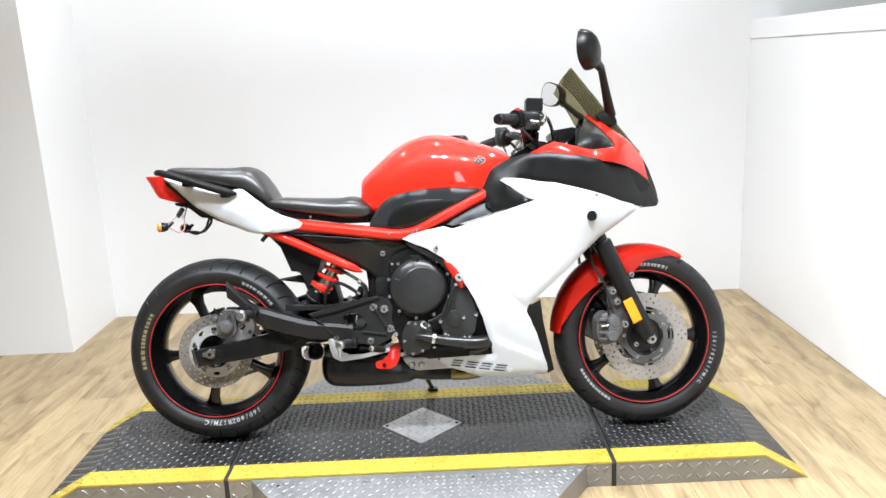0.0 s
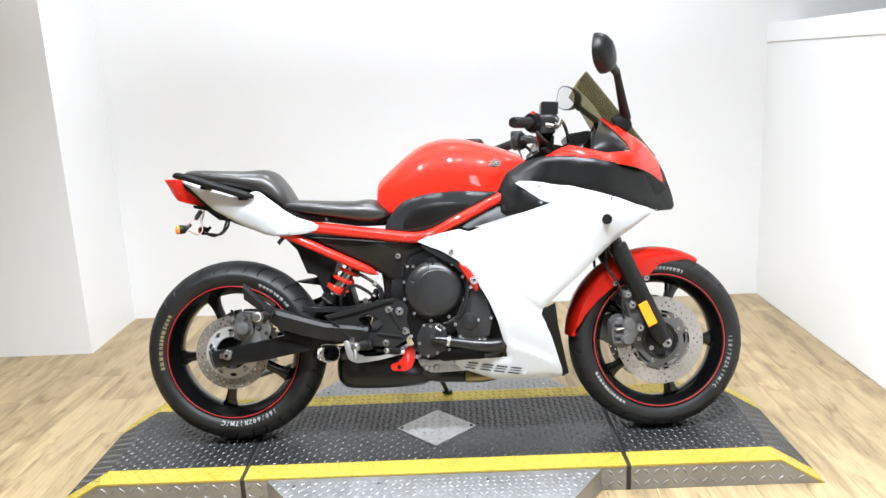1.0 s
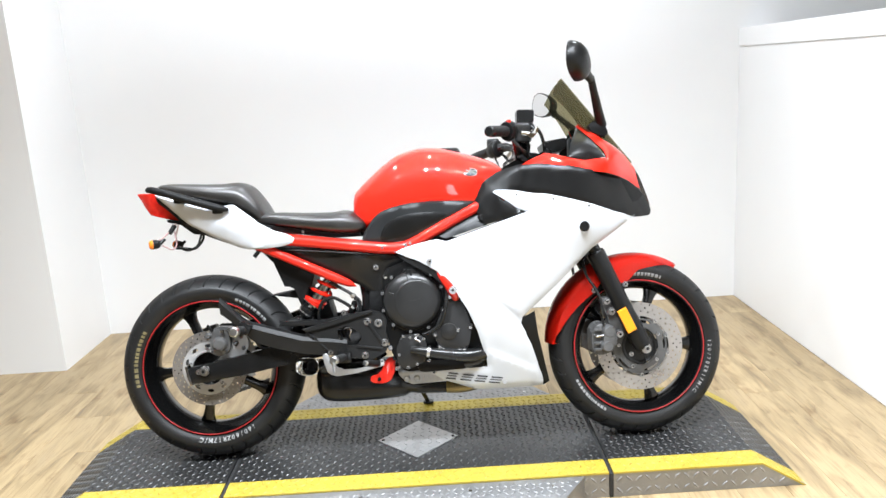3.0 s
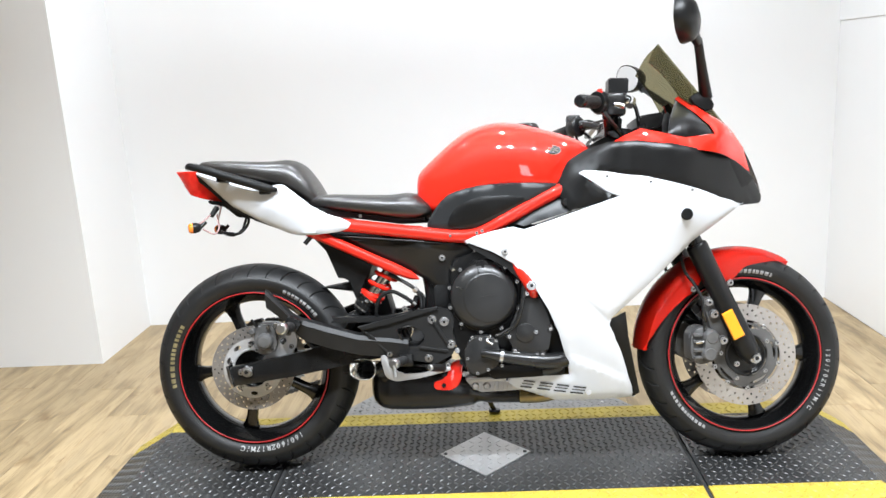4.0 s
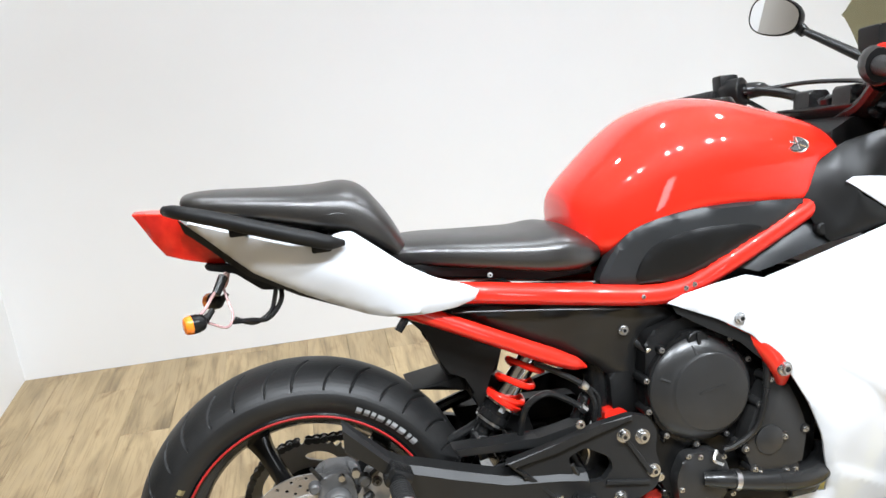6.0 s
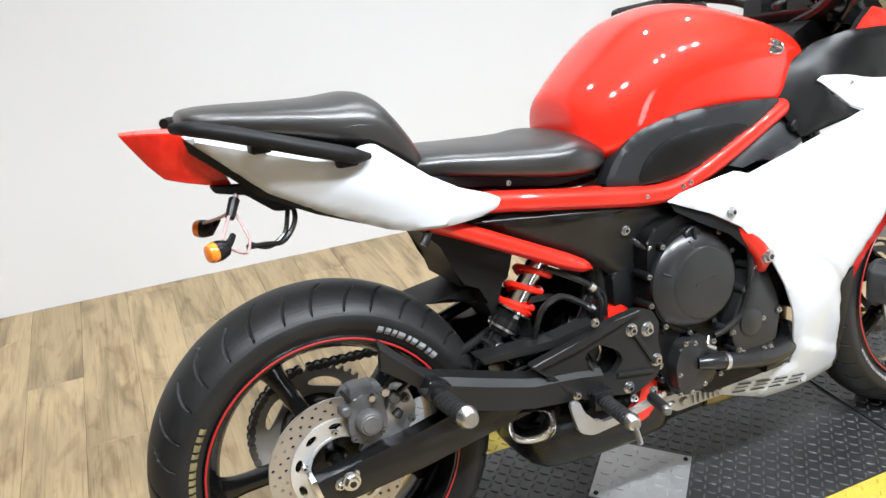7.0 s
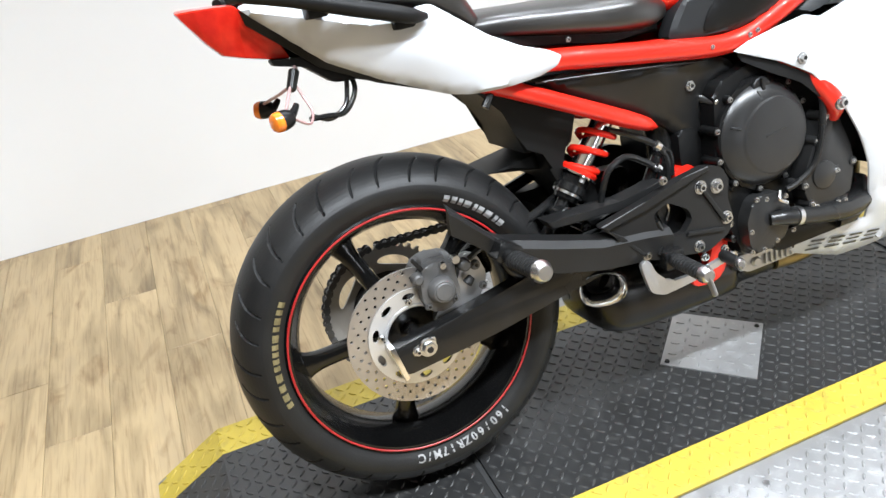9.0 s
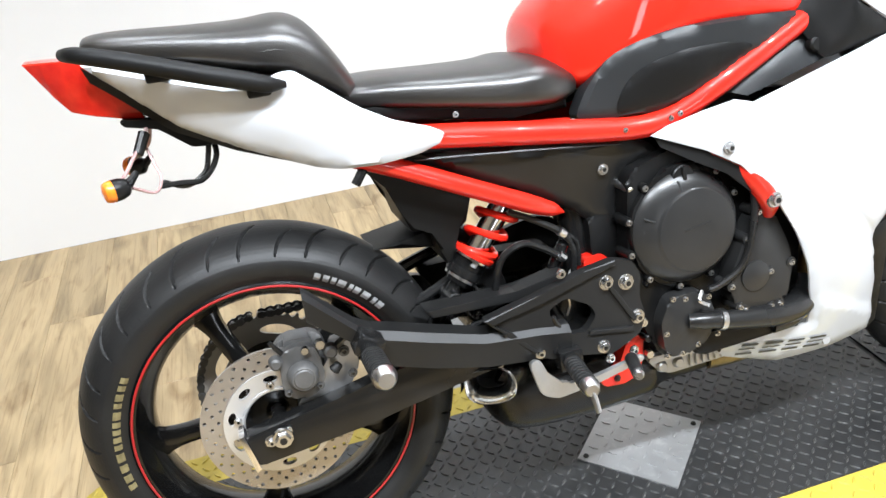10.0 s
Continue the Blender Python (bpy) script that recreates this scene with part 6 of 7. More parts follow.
for x, z in ((1.035, 0.811), (1.150, 0.790), (1.262, 0.764)):
    bolt(fr, x, -fair_half(x, z) + 0.001, z, 0.0042, ALLOY, "fairing_screw")
bm = bmesh.new()
tube([(1.242, -0.208, 0.698), (1.242, -0.2165, 0.698), (1.242, -0.2205, 0.698)], [0.0165, 0.0165, 0.013], 20, 1, bm)
part("rubber_plug", bm, BLACK_PLASTIC, fr, "dark round rubber plug")
# slanted model mark on the lower wing, as plain strokes
bm = bmesh.new()


def stroke(pts, w):
    for (x0, z0), (x1, z1) in zip(pts, pts[1:]):
        d = Vector((x1 - x0, z1 - z0))
        nrm = Vector((-d.y, d.x)).normalized() * w / 2
        q = [(x0 + nrm.x, z0 + nrm.y), (x1 + nrm.x, z1 + nrm.y), (x1 - nrm.x, z1 - nrm.y), (x0 - nrm.x, z0 - nrm.y)]
        n = 4
        a = [bm.verts.new((q[0][0] + (q[1][0] - q[0][0]) * k / n, 0, q[0][1] + (q[1][1] - q[0][1]) * k / n)) for k in range(n + 1)]
        b = [bm.verts.new((q[3][0] + (q[2][0] - q[3][0]) * k / n, 0, q[3][1] + (q[2][1] - q[3][1]) * k / n)) for k in range(n + 1)]
        for k in range(n):
            bm.faces.new((a[k], a[k + 1], b[k + 1], b[k]))


for k, w in enumerate((0.032, 0.036, 0.034, 0.036)):
    x, z = 0.784 + 0.046 * k, 0.248 - 0.0072 * k
    for up, wide in ((0.006, 0.0048), (-0.002, 0.0030), (-0.011, 0.0048)):
        stroke([(x + up * 0.55, z + up), (x + up * 0.55 + w, z + up - w * 0.15)], wide)
for v in bm.verts:
    v.co.y = -(fair_half(v.co.x, v.co.z) + 0.0024)
part("model_mark", bm, DECAL, fr, "dark slanted model mark as plain strokes", smooth=0)
bm = bmesh.new()
tube([(0.968, -(fair_half(0.968, 0.213) - 0.002), 0.213), (0.968, -(fair_half(0.968, 0.213) + 0.002), 0.213)], [0.0085, 0.008], 16, 1, bm)
part("fairing_badge", bm, DECAL_GREY, fr, "small grey round badge")
# black inner edge of the lower fairing
EDGE = [(1.003, 0.432), (1.030, 0.419), (1.074, 0.438), (1.082, 0.368), (1.119, 0.197), (1.098, 0.187), (1.056, 0.324)]
edge_f = field([(1.0, 0.432, 0.188), (1.074, 0.438, 0.182), (1.119, 0.197, 0.102), (1.098, 0.187, 0.106), (1.03, 0.419, 0.190), (1.058, 0.32, 0.156)])
both("fairing_lip", lambda s: panel(EDGE, edge_f, s, 0.006, 0.003, (), 0.016), BLACK_MATT, bike, "matt black fairing inner lip")
# dark infill between fairing and frame rail
INF = [(0.765, 0.700), (0.806, 0.686), (0.94, 0.722), (0.93, 0.768), (0.90, 0.775), (0.86, 0.752)]
inf_f = field([(0.765, 0.70, 0.155), (0.81, 0.69, 0.172), (0.94, 0.722, 0.18), (0.9, 0.775, 0.15), (0.86, 0.752, 0.155)])
both("fairing_infill", lambda s: panel(INF, inf_f, s, 0.004, 0.004, (), 0.018), CHARCOAL, bike, "charcoal infill panel behind the fairing")
part("infill_cap", cyl((0.925, -0.165, 0.746), (0.925, -0.182, 0.746), 0.013, 0.012, 20, None, 0.003), BLACK_MATT, bike)

COWL = [(0.905, 0.772), (0.902, 0.800), (0.910, 0.828), (0.937, 0.862), (0.984, 0.890), (1.046, 0.906), (1.107, 0.909), (1.201, 0.895), (1.285, 0.875), (1.367, 0.855), (1.390, 0.848), (1.455, 0.813), (1.480, 0.779), (1.500, 0.743), (1.492, 0.722), (1.431, 0.719), (1.313, 0.751), (1.213, 0.781), (1.125, 0.805), (1.029, 0.821), (0.978, 0.824), (0.988, 0.799), (1.036, 0.766), (1.071, 0.752), (0.994, 0.735), (0.932, 0.722)]
cowl_f = field([(0.905, 0.800, 0.165), (0.932, 0.726, 0.190), (1.000, 0.735, 0.200), (1.060, 0.752, 0.207), (0.984, 0.888, 0.172), (1.050, 0.903, 0.198), (1.120, 0.904, 0.204), (1.200, 0.891, 0.207), (1.285, 0.868, 0.203), (1.390, 0.842, 0.152), (1.455, 0.809, 0.088), (1.490, 0.747, 0.062), (1.432, 0.726, 0.108), (1.312, 0.755, 0.184), (1.213, 0.783, 0.206), (1.125, 0.806, 0.209), (1.030, 0.822, 0.203), (0.980, 0.820, 0.200), (1.100, 0.860, 0.208), (1.220, 0.840, 0.210), (1.330, 0.800, 0.180), (1.000, 0.860, 0.190)])
cowl = both("front_cowl", lambda s: panel(rounded(COWL, 0.011, 3), cowl_f, s, 0.004, 0.006, (), 0.015), BLACK_PLASTIC, bike, "satin black upper cowl")
NOSE = [(1.058, 0.905), (1.096, 0.924), (1.139, 0.941), (1.200, 0.927), (1.264, 0.911), (1.324, 0.909), (1.319, 0.939), (1.297, 0.976), (1.258, 1.031), (1.270, 1.038), (1.301, 1.007), (1.336, 0.974), (1.392, 0.929), (1.446, 0.882), (1.457, 0.812), (1.390, 0.845), (1.283, 0.871), (1.201, 0.892), (1.120, 0.905)]
nose_f = field([(1.058, 0.905, 0.203), (1.139, 0.940, 0.170), (1.200, 0.926, 0.164), (1.264, 0.911, 0.155), (1.324, 0.909, 0.226), (1.296, 0.976, 0.148), (1.258, 1.031, 0.078), (1.270, 1.038, 0.072), (1.336, 0.974, 0.135), (1.391, 0.929, 0.140), (1.446, 0.882, 0.075), (1.457, 0.812, 0.089), (1.389, 0.844, 0.154), (1.283, 0.868, 0.205), (1.200, 0.890, 0.209), (1.120, 0.903, 0.206)])
both("nose_panel", lambda s: panel(NOSE, nose_f, s, 0.004, 0.004, (), 0.012), RED, bike, "glossy red nose panel")
both("nose_lining", lambda s: panel(NOSE, lambda x, z: nose_f(x, z) - 0.020, s, 0.002, 0.0, (), 0.02), BLACK_MATT, bike, "matt black inner lining of the nose")
DASH = [(1.260, 1.026), (1.294, 0.975), (1.319, 0.911), (1.264, 0.913), (1.219, 0.926), (1.232, 0.971)]
dash_f = field([(1.260, 1.026, 0.077), (1.294, 0.975, 0.146), (1.319, 0.911, 0.223), (1.264, 0.913, 0.152), (1.219, 0.926, 0.142), (1.232, 0.971, 0.116), (1.274, 0.952, 0.152)])
both("dash_side", lambda s: panel(DASH, dash_f, s, 0.004, 0.003, (), 0.012), BLACK_PLASTIC, bike, "satin black inner dash panel")
DUCT = [(1.366, 0.846), (1.415, 0.832), (1.468, 0.795), (1.452, 0.772), (1.424, 0.762), (1.398, 0.80)]
part("air_duct", panel(DUCT, lambda x, z: cowl_f(x, z) + 0.0012, -1, 0.003, 0.002, (), 0.012), BLACK_MATT, cowl[0], "dark air duct mouth")
part("dash_floor", prism([(1.06, 0.90), (1.15, 0.912), (1.30, 0.90), (1.33, 0.86), (1.10, 0.86)], -0.085, 0.085, 0.006), BLACK_MATT, bike)
part("dash_filler", prism([(1.24, 0.90), (1.245, 1.0), (1.31, 0.955), (1.36, 0.90), (1.38, 0.82), (1.30, 0.82)], -0.035, 0.035, 0.004), BLACK_MATT, bike)
part("meter", prism(rounded([(1.145, 0.985), (1.225, 0.995), (1.215, 0.955), (1.165, 0.945)], 0.008), -0.085, 0.085, 0.006), BLACK_PLASTIC, bike, "black instrument pod")
part("headlight", prism(rounded([(1.41, 0.75), (1.497, 0.742), (1.488, 0.785), (1.466, 0.850), (1.446, 0.890), (1.39, 0.86)], 0.012), -0.055, 0.055, 0.012), CHROME, bike, "headlight behind the nose")

# windscreen


def screen_point(u, v):
    hw = 0.128 - 0.03 * v - 0.005 * v * v
    return Vector((1.455 - 0.222 * v - (0.195 - 0.145 * v) * u * u, hw * u, 0.905 + 0.298 * v + (0.120 - 0.145 * v) * u * u - 0.045 * v * v * u ** 4))


bm = bmesh.new()
NU, NV = 32, 20
skins = []
for depth in (0.0, 0.003):
    grid = []
    for k in range(NV + 1):
        row = []
        for j in range(NU + 1):
            u, v = -1 + 2 * j / NU, k / NV
            p = screen_point(u, v)
            nrm = (screen_point(u + 0.01, v) - screen_point(u - 0.01, v)).cross(screen_point(u, v + 0.01) - screen_point(u, v - 0.01)).normalized()
            if nrm.x < 0:
                nrm = -nrm
            row.append(bm.verts.new(p - nrm * depth))
        grid.append(row)
    skins.append(grid)
for gi, grid in enumerate(skins):
    for p, q in zip(grid, grid[1:]):
        for j in range(NU):
            f = (p[j], p[j + 1], q[j + 1], q[j])
            bm.faces.new(f if gi else tuple(reversed(f)))
rim = [skins[0][0], skins[0][-1], [r[0] for r in skins[0]], [r[-1] for r in skins[0]]]
rim2 = [skins[1][0], skins[1][-1], [r[0] for r in skins[1]], [r[-1] for r in skins[1]]]
for p, q in zip(rim, rim2):
    for j in range(len(p) - 1):
        bm.faces.new((p[j], p[j + 1], q[j + 1], q[j]))
part("windscreen", bm, SMOKED, bike, "smoke-tinted curved windscreen", smooth=60)


# mirrors
def mirror(s):
    base, head = (Vector((1.338, -0.100, 1.026)), Vector((1.286, -0.226, 1.162))) if s < 0 else (Vector((1.335, 0.125, 1.005)), Vector((1.256, 0.330, 1.135)))
    stem = part("mirror", tube([base, base.lerp(head, 0.3), base.lerp(head, 0.7), head], [0.0185, 0.0155, 0.0125, 0.0115], 14, 6, None, 0.8), BLACK_PLASTIC, bike, "black rear-view mirror on a slanted stem")
    part("foot", prism(rounded([(1.290, 1.028), (1.319, 1.044), (1.346, 1.026), (1.358, 0.995), (1.338, 0.985), (1.302, 1.006)], 0.008), *sorted((s * 0.080, s * 0.116)), 0.006), BLACK_PLASTIC, stem)
    c = Vector((1.216, -0.312, 1.192)) if s < 0 else Vector((1.214, 0.376, 1.178))
    uw = Vector((-0.38, s * 0.9, 0.30)).normalized()
    nb = Vector((-0.90, -s * 0.42, 0.06)).normalized()
    vw = nb.cross(uw).normalized()
    if vw.z < 0:
        vw = -vw
    # an egg outline, seen from behind

    def egg(k, d):
        pts = []
        for j in range(36):
            a = 2 * math.pi * j / 36
            cu, su = math.cos(a), math.sin(a)
            pu = (0.078 if s < 0 else 0.070) * math.copysign(abs(cu) ** 0.85, cu)
            pv = (0.049 + 0.006 * cu) * (1.0 if s < 0 else 0.92) * math.copysign(abs(su) ** 0.8, su)
            pts.append(c + uw * pu * k + vw * pv * k - nb * d)
        return pts
    part("housing", rings(bmesh.new(), [egg(0.955, 0.003), egg(1.0, 0.0), egg(1.02, 0.006), egg(0.98, 0.018), egg(0.86, 0.034), egg(0.62, 0.046), egg(0.3, 0.051)]), BLACK_PLASTIC, stem, smooth=60)
    part("mirror_glass", rings(bmesh.new(), [egg(0.93, 0.001), egg(0.93, -0.0012)]), MIRROR_GLASS, stem, "mirror glass")
    part("neck", tube([head + Vector((-0.0, -s * 0.005, -0.005)), c + Vector((0.035, -s * 0.02, -0.02))], [0.013, 0.016], 12, 3), BLACK_PLASTIC, stem)


mirror(-1)
mirror(1)

# ---- handlebar ----
BARS = {}
for s in (-1, 1):
    e, g0 = (Vector((0.955, -0.335, 0.997)), Vector((1.014, -0.218, 1.010))) if s < 0 else (Vector((0.938, 0.372, 0.990)), Vector((1.002, 0.245, 1.000)))
    bar = part("handlebar", tube([(1.085, s * 0.055, 0.955), (1.075, s * 0.12, 0.985), (1.035, s * 0.19, 1.003), g0, e], 0.0115, 12, 6), BLACK_METAL, bike, "black handlebar with rubber grip")
    d = (g0 - e).normalized()
    prof = []
    n = 12
    for k in range(n):
        prof += [(0.004 + 0.118 * k / n, 0.0172), (0.004 + 0.118 * (k + 0.7) / n, 0.0172), (0.004 + 0.118 * (k + 0.75) / n, 0.0158), (0.004 + 0.118 * (k + 0.97) / n, 0.0158)]
    part("grip", tube([e + d * t for t, _ in prof], [r for _, r in prof], 16, 1), RUBBER, bar, "ribbed black rubber grip")
    part("bar_end", cyl(e - d * 0.012, e + d * 0.004, 0.0155, 0.0165, 18, None, 0.003), BLACK_METAL, bar)
    part("switch_housing", tube([g0 - d * 0.004, g0 + d * 0.018, g0 + d * 0.042, g0 + d * 0.046], [0.023, 0.027, 0.026, 0.016], 14, 3, None, 1.25), BLACK_PLASTIC, bar, "black switch housing")
    part("lever_perch", tube([g0 + d * 0.05, g0 + d * 0.062 + Vector((0.02, 0, 0)), g0 + d * 0.05 + Vector((0.045, 0, 0))], [0.018, 0.016, 0.011], 12, 4), BLACK_METAL if s > 0 else STEEL, bar)
    line = [Vector((1.075, -0.158, 1.030)), Vector((1.098, -0.185, 1.024)), Vector((1.104, -0.24, 1.010)), Vector((1.092, -0.30, 0.992)), Vector((1.079, -0.338, 0.979)), Vector((1.075, -0.348, 0.976))] if s < 0 else [g0 + d * 0.05 + Vector((0.045, 0, 0)), g0 + d * 0.03 + Vector((0.066, 0, 0.004)), Vector((1.078, 0.275, 1.000)), Vector((1.070, 0.335, 0.988)), Vector((1.062, 0.352, 0.984))]
    part("lever", tube(line, [0.011, 0.0105, 0.0085, 0.0078, 0.0085, 0.0095], 12, 6, None, 0.8), CHROME if s < 0 else ALLOY, bar, "bright hand lever")
    BARS[s] = bar
part("kill_switch", block(1.016, 1.030, -0.222, -0.208, 1.030, 1.046, 0.004), RED, BARS[-1], "red stop switch")
part("switch_lump", block(0.985, 1.03, 0.235, 0.275, 0.985, 1.045, 0.008), BLACK_PLASTIC, BARS[1])
res = part("brake_reservoir", prism(rounded([(1.054, 1.042), (1.108, 1.039), (1.111, 1.080), (1.056, 1.083)], 0.004), -0.168, -0.115, 0.004), BLACK_PLASTIC, BARS[-1], "black brake fluid reservoir")
part("banjo", cyl((1.062, -0.20, 1.005), (1.09, -0.205, 0.998), 0.009, 0.008, 10, None, 0.002), CHROME, BARS[-1])
part("top_clamp", prism(rounded([(1.045, 0.955), (1.115, 0.945), (1.15, 0.925), (1.14, 0.905), (1.06, 0.925)], 0.008), -0.135, 0.135, 0.006), BLACK_METAL, bike, "black fork clamp")
part("ignition", cyl((1.08, 0, 0.94), (1.072, 0, 0.972), 0.02, 0.018, 18, None, 0.003), BLACK_METAL, bike)
for pts, r, m in (([(1.085, -0.155, 1.045), (1.125, -0.135, 1.02), (1.145, -0.11, 0.97), (1.15, -0.08, 0.89)], 0.0055, HOSE),
                  ([(1.03, -0.22, 0.985), (1.06, -0.185, 0.955), (1.09, -0.14, 0.93), (1.11, -0.09, 0.90)], 0.0065, HOSE),
                  ([(1.03, 0.24, 0.995), (1.05, 0.17, 0.955), (1.03, 0.10, 0.93), (1.06, 0.04, 0.905)], 0.0055, HOSE),
                  ([(1.00, 0.25, 1.0), (1.015, 0.17, 0.94), (1.02, 0.09, 0.915), (1.05, -0.02, 0.90)], 0.0045, CHROME),
                  ([(1.02, 0.2, 1.0), (1.09, 0.1, 1.005), (1.10, -0.04, 0.995), (1.06, -0.14, 0.985)], 0.0045, HOSE)):
    part("cable", tube(pts, r, 8, 6), m, bike)
for s in (-1, 1):
    part("bar_clamp", prism(rounded([(1.055, 0.945), (1.10, 0.945), (1.105, 0.985), (1.06, 0.988)], 0.008), min(s * 0.035, s * 0.085), max(s * 0.035, s * 0.085), 0.005), BLACK_METAL, bike)
    bolt(bike, 1.08, s * 0.09, 0.965, 0.006, STEEL, "bolt", s)
part("perch_block", block(1.035, 1.095, -0.205, -0.150, 0.975, 1.035, 0.010), BLACK_METAL, BARS[-1])
part("perch_nut", cyl((1.09, -0.185, 1.010), (1.112, -0.195, 1.008), 0.011, 0.009, 8, None, 0.002), CHROME, BARS[-1])
part("wire_bundle", tube([(1.05, -0.17, 0.98), (1.06, -0.12, 0.95), (1.07, -0.05, 0.93), (1.09, 0.02, 0.92)], 0.016, 10, 6), HOSE, bike)
part("steering_cover", prism(rounded([(1.0, 0.905), (1.05, 0.93), (1.12, 0.935), (1.12, 0.88), (1.02, 0.87)], 0.01), -0.10, 0.10, 0.006), BLACK_MATT, bike)

# ---- fork and front mudguard ----
fd = Vector((FA[0] - 1.165, 0, FA[1] - 0.93))
for s in (-1, 1):
    top, low = Vector((1.150, s * 0.103, 0.955)), Vector((FA[0] - 0.006, s * 0.103, FA[1] + 0.012))
    leg = part("fork_leg", cyl(top, top + (low - top) * 0.62, 0.0215, 0.0215, 20), BLACK_METAL, bike, "black telescopic fork leg")
    d = low - top
    part("slider", tube([top + d * 0.52, top + d * 0.535, top + d * 0.62, top + d * 0.80, top + d * 0.94, low, low + d.normalized() * 0.028], [0.026, 0.0305, 0.0295, 0.0285, 0.031, 0.029, 0.018], 20, 4), BLACK_PLASTIC, leg, "black fork slider")
    part("fork_clamp", cyl(top + d * 0.34, top + d * 0.41, 0.033, 0.033, 20, None, 0.004), BLACK_METAL, leg)
    if s < 0:
        rc, rd = Vector((1.381, -0.1325, 0.389)), d.normalized()
        rw = Vector((0.42, -0.02, 0.205)).normalized()
        rn = Vector((0, -1, 0))
        loops = []
        for h in (-0.003, 0.005, 0.0065):
            k = 1.0 if h < 0.006 else 0.9
            loops.append([rc + rn * h + rd * (0.040 * a * k) + rw * (0.0158 * b * k) for a, b in ((-1, -1), (1, -1), (1, 1), (-1, 1))])
        part("reflector", rings(bmesh.new(), loops), REFLECT, leg, "amber reflector", smooth=0)
    bolt(leg, FA[0] + 0.004, s * 0.120, FA[1] - 0.002, 0.0135, STEEL, "axle_nut", s)
    bolt(leg, FA[0] - 0.045, s * 0.112, FA[1] - 0.018, 0.0065, STEEL, "bolt", s)
    ya, yb = sorted((s * 0.082, s * 0.112))
    fcal = part("front_caliper", prism(rounded([(1.262, 0.374), (1.284, 0.390), (1.316, 0.386), (1.345, 0.352), (1.334, 0.306), (1.290, 0.282), (1.260, 0.292), (1.254, 0.330)], 0.012), ya, yb, 0.007), CALIPER, bike, "grey cast front brake caliper", at=(0.012, 0, -0.006))
    part("inner_half", prism(rounded([(1.262, 0.376), (1.288, 0.394), (1.32, 0.386), (1.340, 0.35), (1.326, 0.30), (1.286, 0.280), (1.258, 0.295)], 0.012), *sorted((s * 0.036, s * 0.05)), 0.004), CALIPER, fcal)
    part("bridge", prism(rounded([(1.258, 0.37), (1.280, 0.388), (1.276, 0.30), (1.258, 0.298)], 0.005), *sorted((s * 0.045, s * 0.09)), 0.003), CALIPER, fcal)
    for pz, px in ((0.360, 1.312), (0.314, 1.304)):
        part("piston_housing", cyl((px, s * 0.108, pz), (px, s * 0.132, pz), 0.0235, 0.0205, 24, None, 0.005), CALIPER, fcal)
    part("housing_web", prism(rounded([(1.294, 0.360), (1.330, 0.360), (1.322, 0.314), (1.288, 0.314)], 0.006), *sorted((s * 0.11, s * 0.130)), 0.004), CALIPER, fcal)
    for pz in (0.368, 0.350, 0.325, 0.305):
        part("rib", block(1.262, 1.288, *sorted((s * 0.108, s * 0.122)), pz - 0.004, pz + 0.004, 0.002), CALIPER, fcal)
    part("hanger", prism(rounded([(1.294, 0.468), (1.322, 0.474), (1.344, 0.426), (1.368, 0.356), (1.354, 0.336), (1.326, 0.351), (1.316, 0.406)], 0.006), *sorted((s * 0.078, s * 0.096)), 0.004), CALIPER, fcal)
    part("pad_pin", cyl((1.268, s * 0.118, 0.347), (1.298, s * 0.118, 0.350), 0.005, 0.005, 8), STEEL, fcal)
    part("bleed_screw", cyl((1.296, s * 0.118, 0.384), (1.292, s * 0.12, 0.408), 0.0045, 0.004, 8), RUBBER, fcal)
    for x, z, r in ((1.314, 0.458, 0.0085), (1.328, 0.424, 0.0095), (1.350, 0.349, 0.0095)):
        part("lug", cyl((x, s * 0.06, z), (x, s * 0.108, z), 0.016, 0.014, 12), CALIPER, fcal)
        bolt(fcal, x, s * 0.108, z, r, STEEL, "bolt", s)
    part("brake_hose", tube([(1.300, s * 0.115, 0.405), (1.290, s * 0.125, 0.43), (1.288, s * 0.125, 0.47), (1.275, s * 0.11, 0.51), (1.255, s * 0.09, 0.55), (1.25, s * 0.07, 0.62)], 0.005, 8, 6), HOSE, fcal)

guard = bmesh.new()
loops = []
for k in range(49):
    a = 60 + (175 - 60) * k / 48
    low = np.interp(a, [60, 66, 78, 88, 95, 100, 107, 112, 118, 124, 130, 140, 152, 166, 172, 175], [0.305, 0.288, 0.262, 0.246, 0.215, 0.205, 0.212, 0.245, 0.246, 0.232, 0.228, 0.236, 0.250, 0.272, 0.290, 0.300])
    hw = np.interp(a, [60, 75, 100, 130, 160, 175], [0.030, 0.058, 0.074, 0.078, 0.074, 0.064])
    rt = np.interp(a, [60, 80, 110, 150, 175], [0.309, 0.312, 0.314, 0.312, 0.306])
    ar = radians(a)
    row = []
    for side_u, frac in [(-1, f) for f in (1.0, 0.75, 0.5, 0.25)] + [(u, 0) for u in (-0.92, -0.7, -0.35, 0, 0.35, 0.7, 0.92)] + [(1, f) for f in (0.25, 0.5, 0.75, 1.0)]:
        if frac:
            r = rt - 0.022 - (rt - 0.022 - low) * (frac - 0.15)
            y = side_u * hw * (1.02 - 0.04 * frac)
        else:
            r = rt - 0.024 * abs(side_u) ** 2.6
            y = side_u * hw
        row.append((FA[0] + r * math.cos(ar), y, FA[1] + r * math.sin(ar)))
    loops.append(row)
rings(guard, loops, closed=False, caps=False)
bmesh.ops.solidify(guard, geom=guard.faces[:], thickness=0.003)
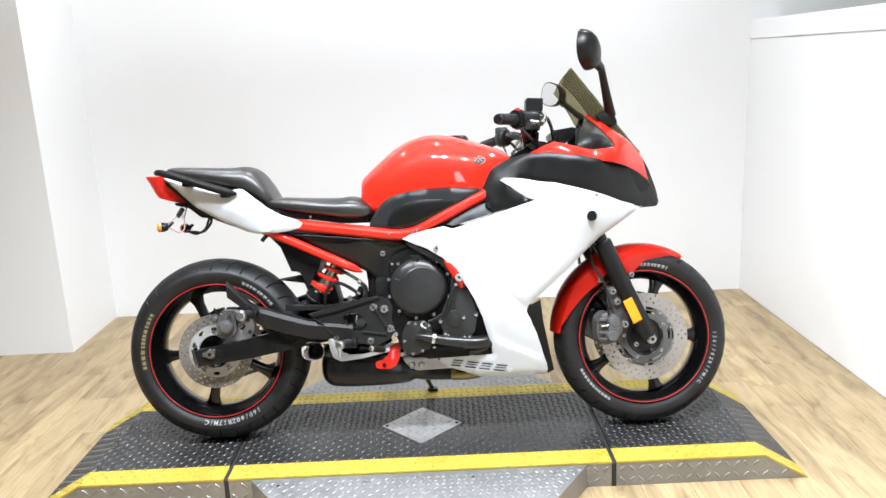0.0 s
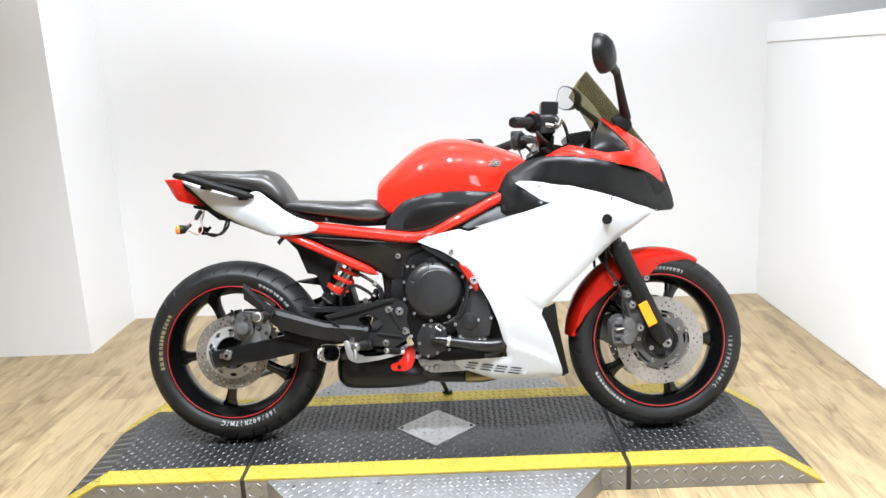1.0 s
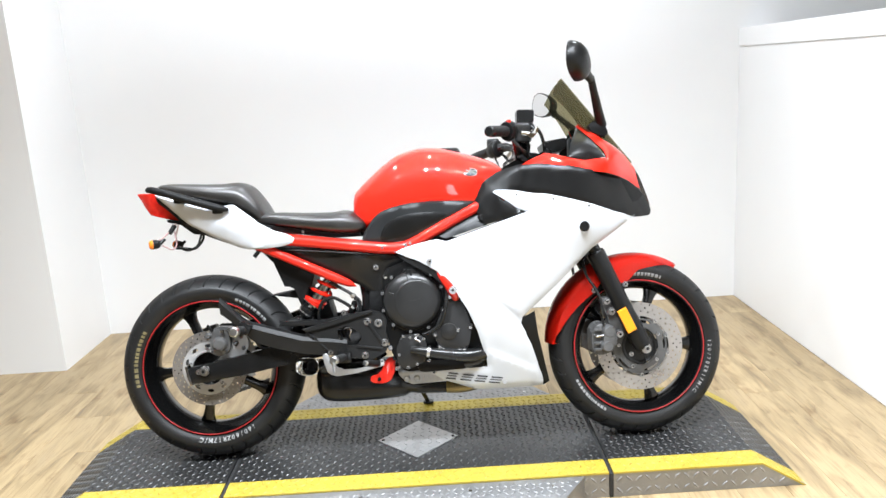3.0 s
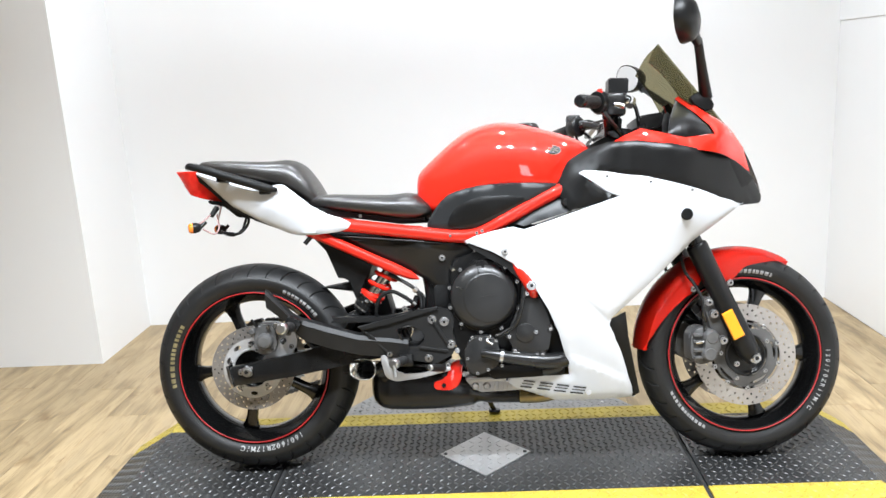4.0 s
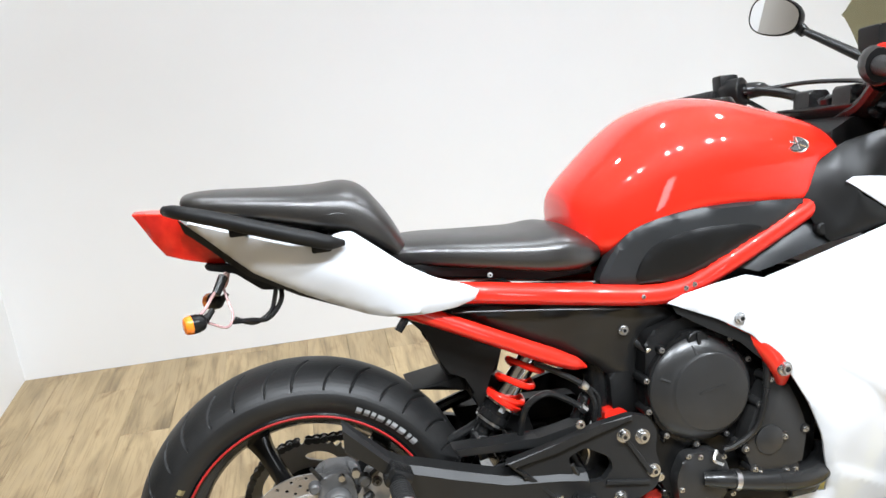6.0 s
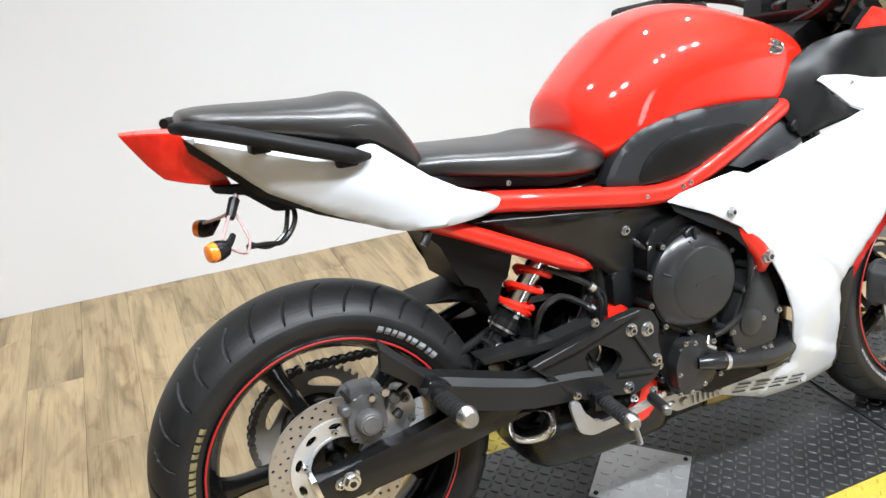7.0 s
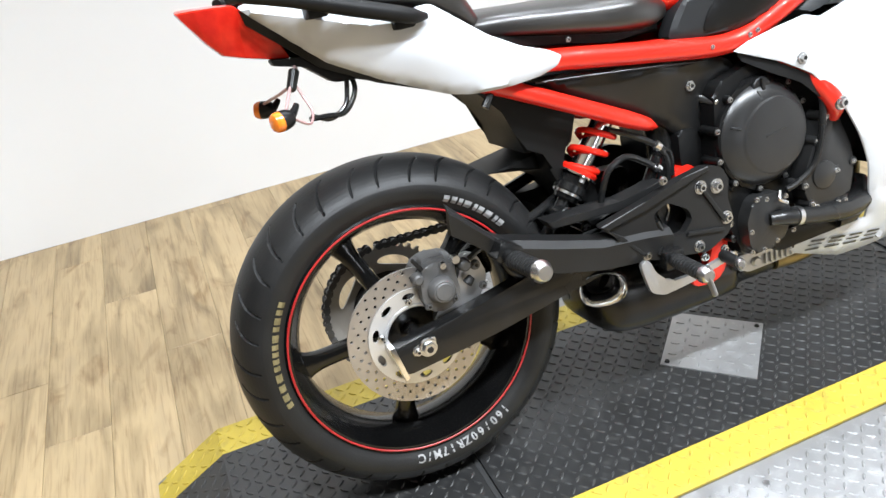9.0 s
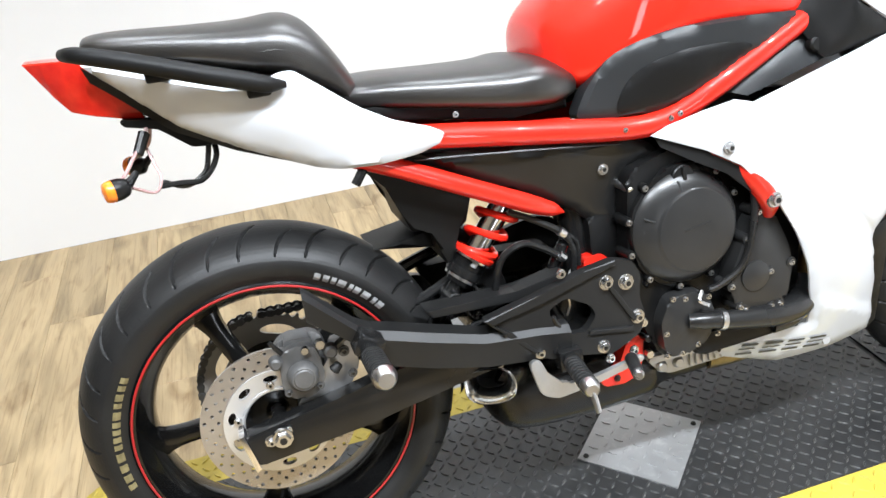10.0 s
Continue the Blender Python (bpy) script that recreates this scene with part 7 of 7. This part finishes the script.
mg = part("front_mudguard", guard, RED, bike, "glossy red front mudguard", smooth=50)
bolt(mg, FA[0] + 0.213 * math.cos(radians(101)), -0.078, FA[1] + 0.213 * math.sin(radians(101)), 0.008, STEEL)
bolt(mg, FA[0] + 0.245 * math.cos(radians(127)), -0.080, FA[1] + 0.245 * math.sin(radians(127)), 0.007, STEEL)

# the front wheel, fork, brakes and mudguard stand turned slightly to the left
fork_axis = (Vector((1.150, 0, 0.955)) - Vector((FA[0] - 0.006, 0, FA[1] + 0.012))).normalized()
pivot = Vector((FA[0], 0, FA[1]))
STEER = Matrix.Translation(pivot + Vector((-0.0140, -0.0100, -0.0060))) @ Matrix.Rotation(radians(3.6), 4, fork_axis) @ Matrix.Translation(-pivot)
for ob in bike.children:
    if ob.name.split(".")[0] in ("front_wheel", "fork_leg", "front_caliper", "front_mudguard"):
        ob.matrix_basis = STEER @ ob.matrix_basis

# ---- floor planks ----
PLANK_W = 0.152
PLANK_MESH = {}


def plank_mesh(length):
    key = round(length, 2)
    if key not in PLANK_MESH:
        b = 0.0008
        w, l2 = PLANK_W / 2 - 0.0003, length / 2 - 0.0003
        bm = bmesh.new()
        rings(bm, [[(-w, -l2, -0.0035), (w, -l2, -0.0035), (w, l2, -0.0035), (-w, l2, -0.0035)], [(-w, -l2, -b), (w, -l2, -b), (w, l2, -b), (-w, l2, -b)], [(-w + b, -l2 + b, 0), (w - b, -l2 + b, 0), (w - b, l2 - b, 0), (-w + b, l2 - b, 0)]])
        bmesh.ops.recalc_face_normals(bm, faces=bm.faces)
        me = bpy.data.meshes.new("plank")
        bm.to_mesh(me)
        bm.free()
        me.materials.append(PLANK)
        PLANK_MESH[key] = me
    return PLANK_MESH[key]


rng = random.Random(7)
x = X0
col = 0
while x < X1 - 0.001:
    w = min(PLANK_W, X1 - x)
    y = Y0 - rng.uniform(0.1, 0.9)
    while y < Y1:
        a, b = max(y, Y0), min(y + 0.92, Y1)
        if b - a > 0.03:
            ln = round(b - a, 2)
            ob = new("plank", plank_mesh(ln))
            ob.parent = floor
            ob.location = (x + PLANK_W / 2, (a + b) / 2, 0)
            if w < PLANK_W:
                ob.scale.x = w / PLANK_W
                ob.location.x = x + w / 2
        y += 0.92
    x += PLANK_W
    col += 1
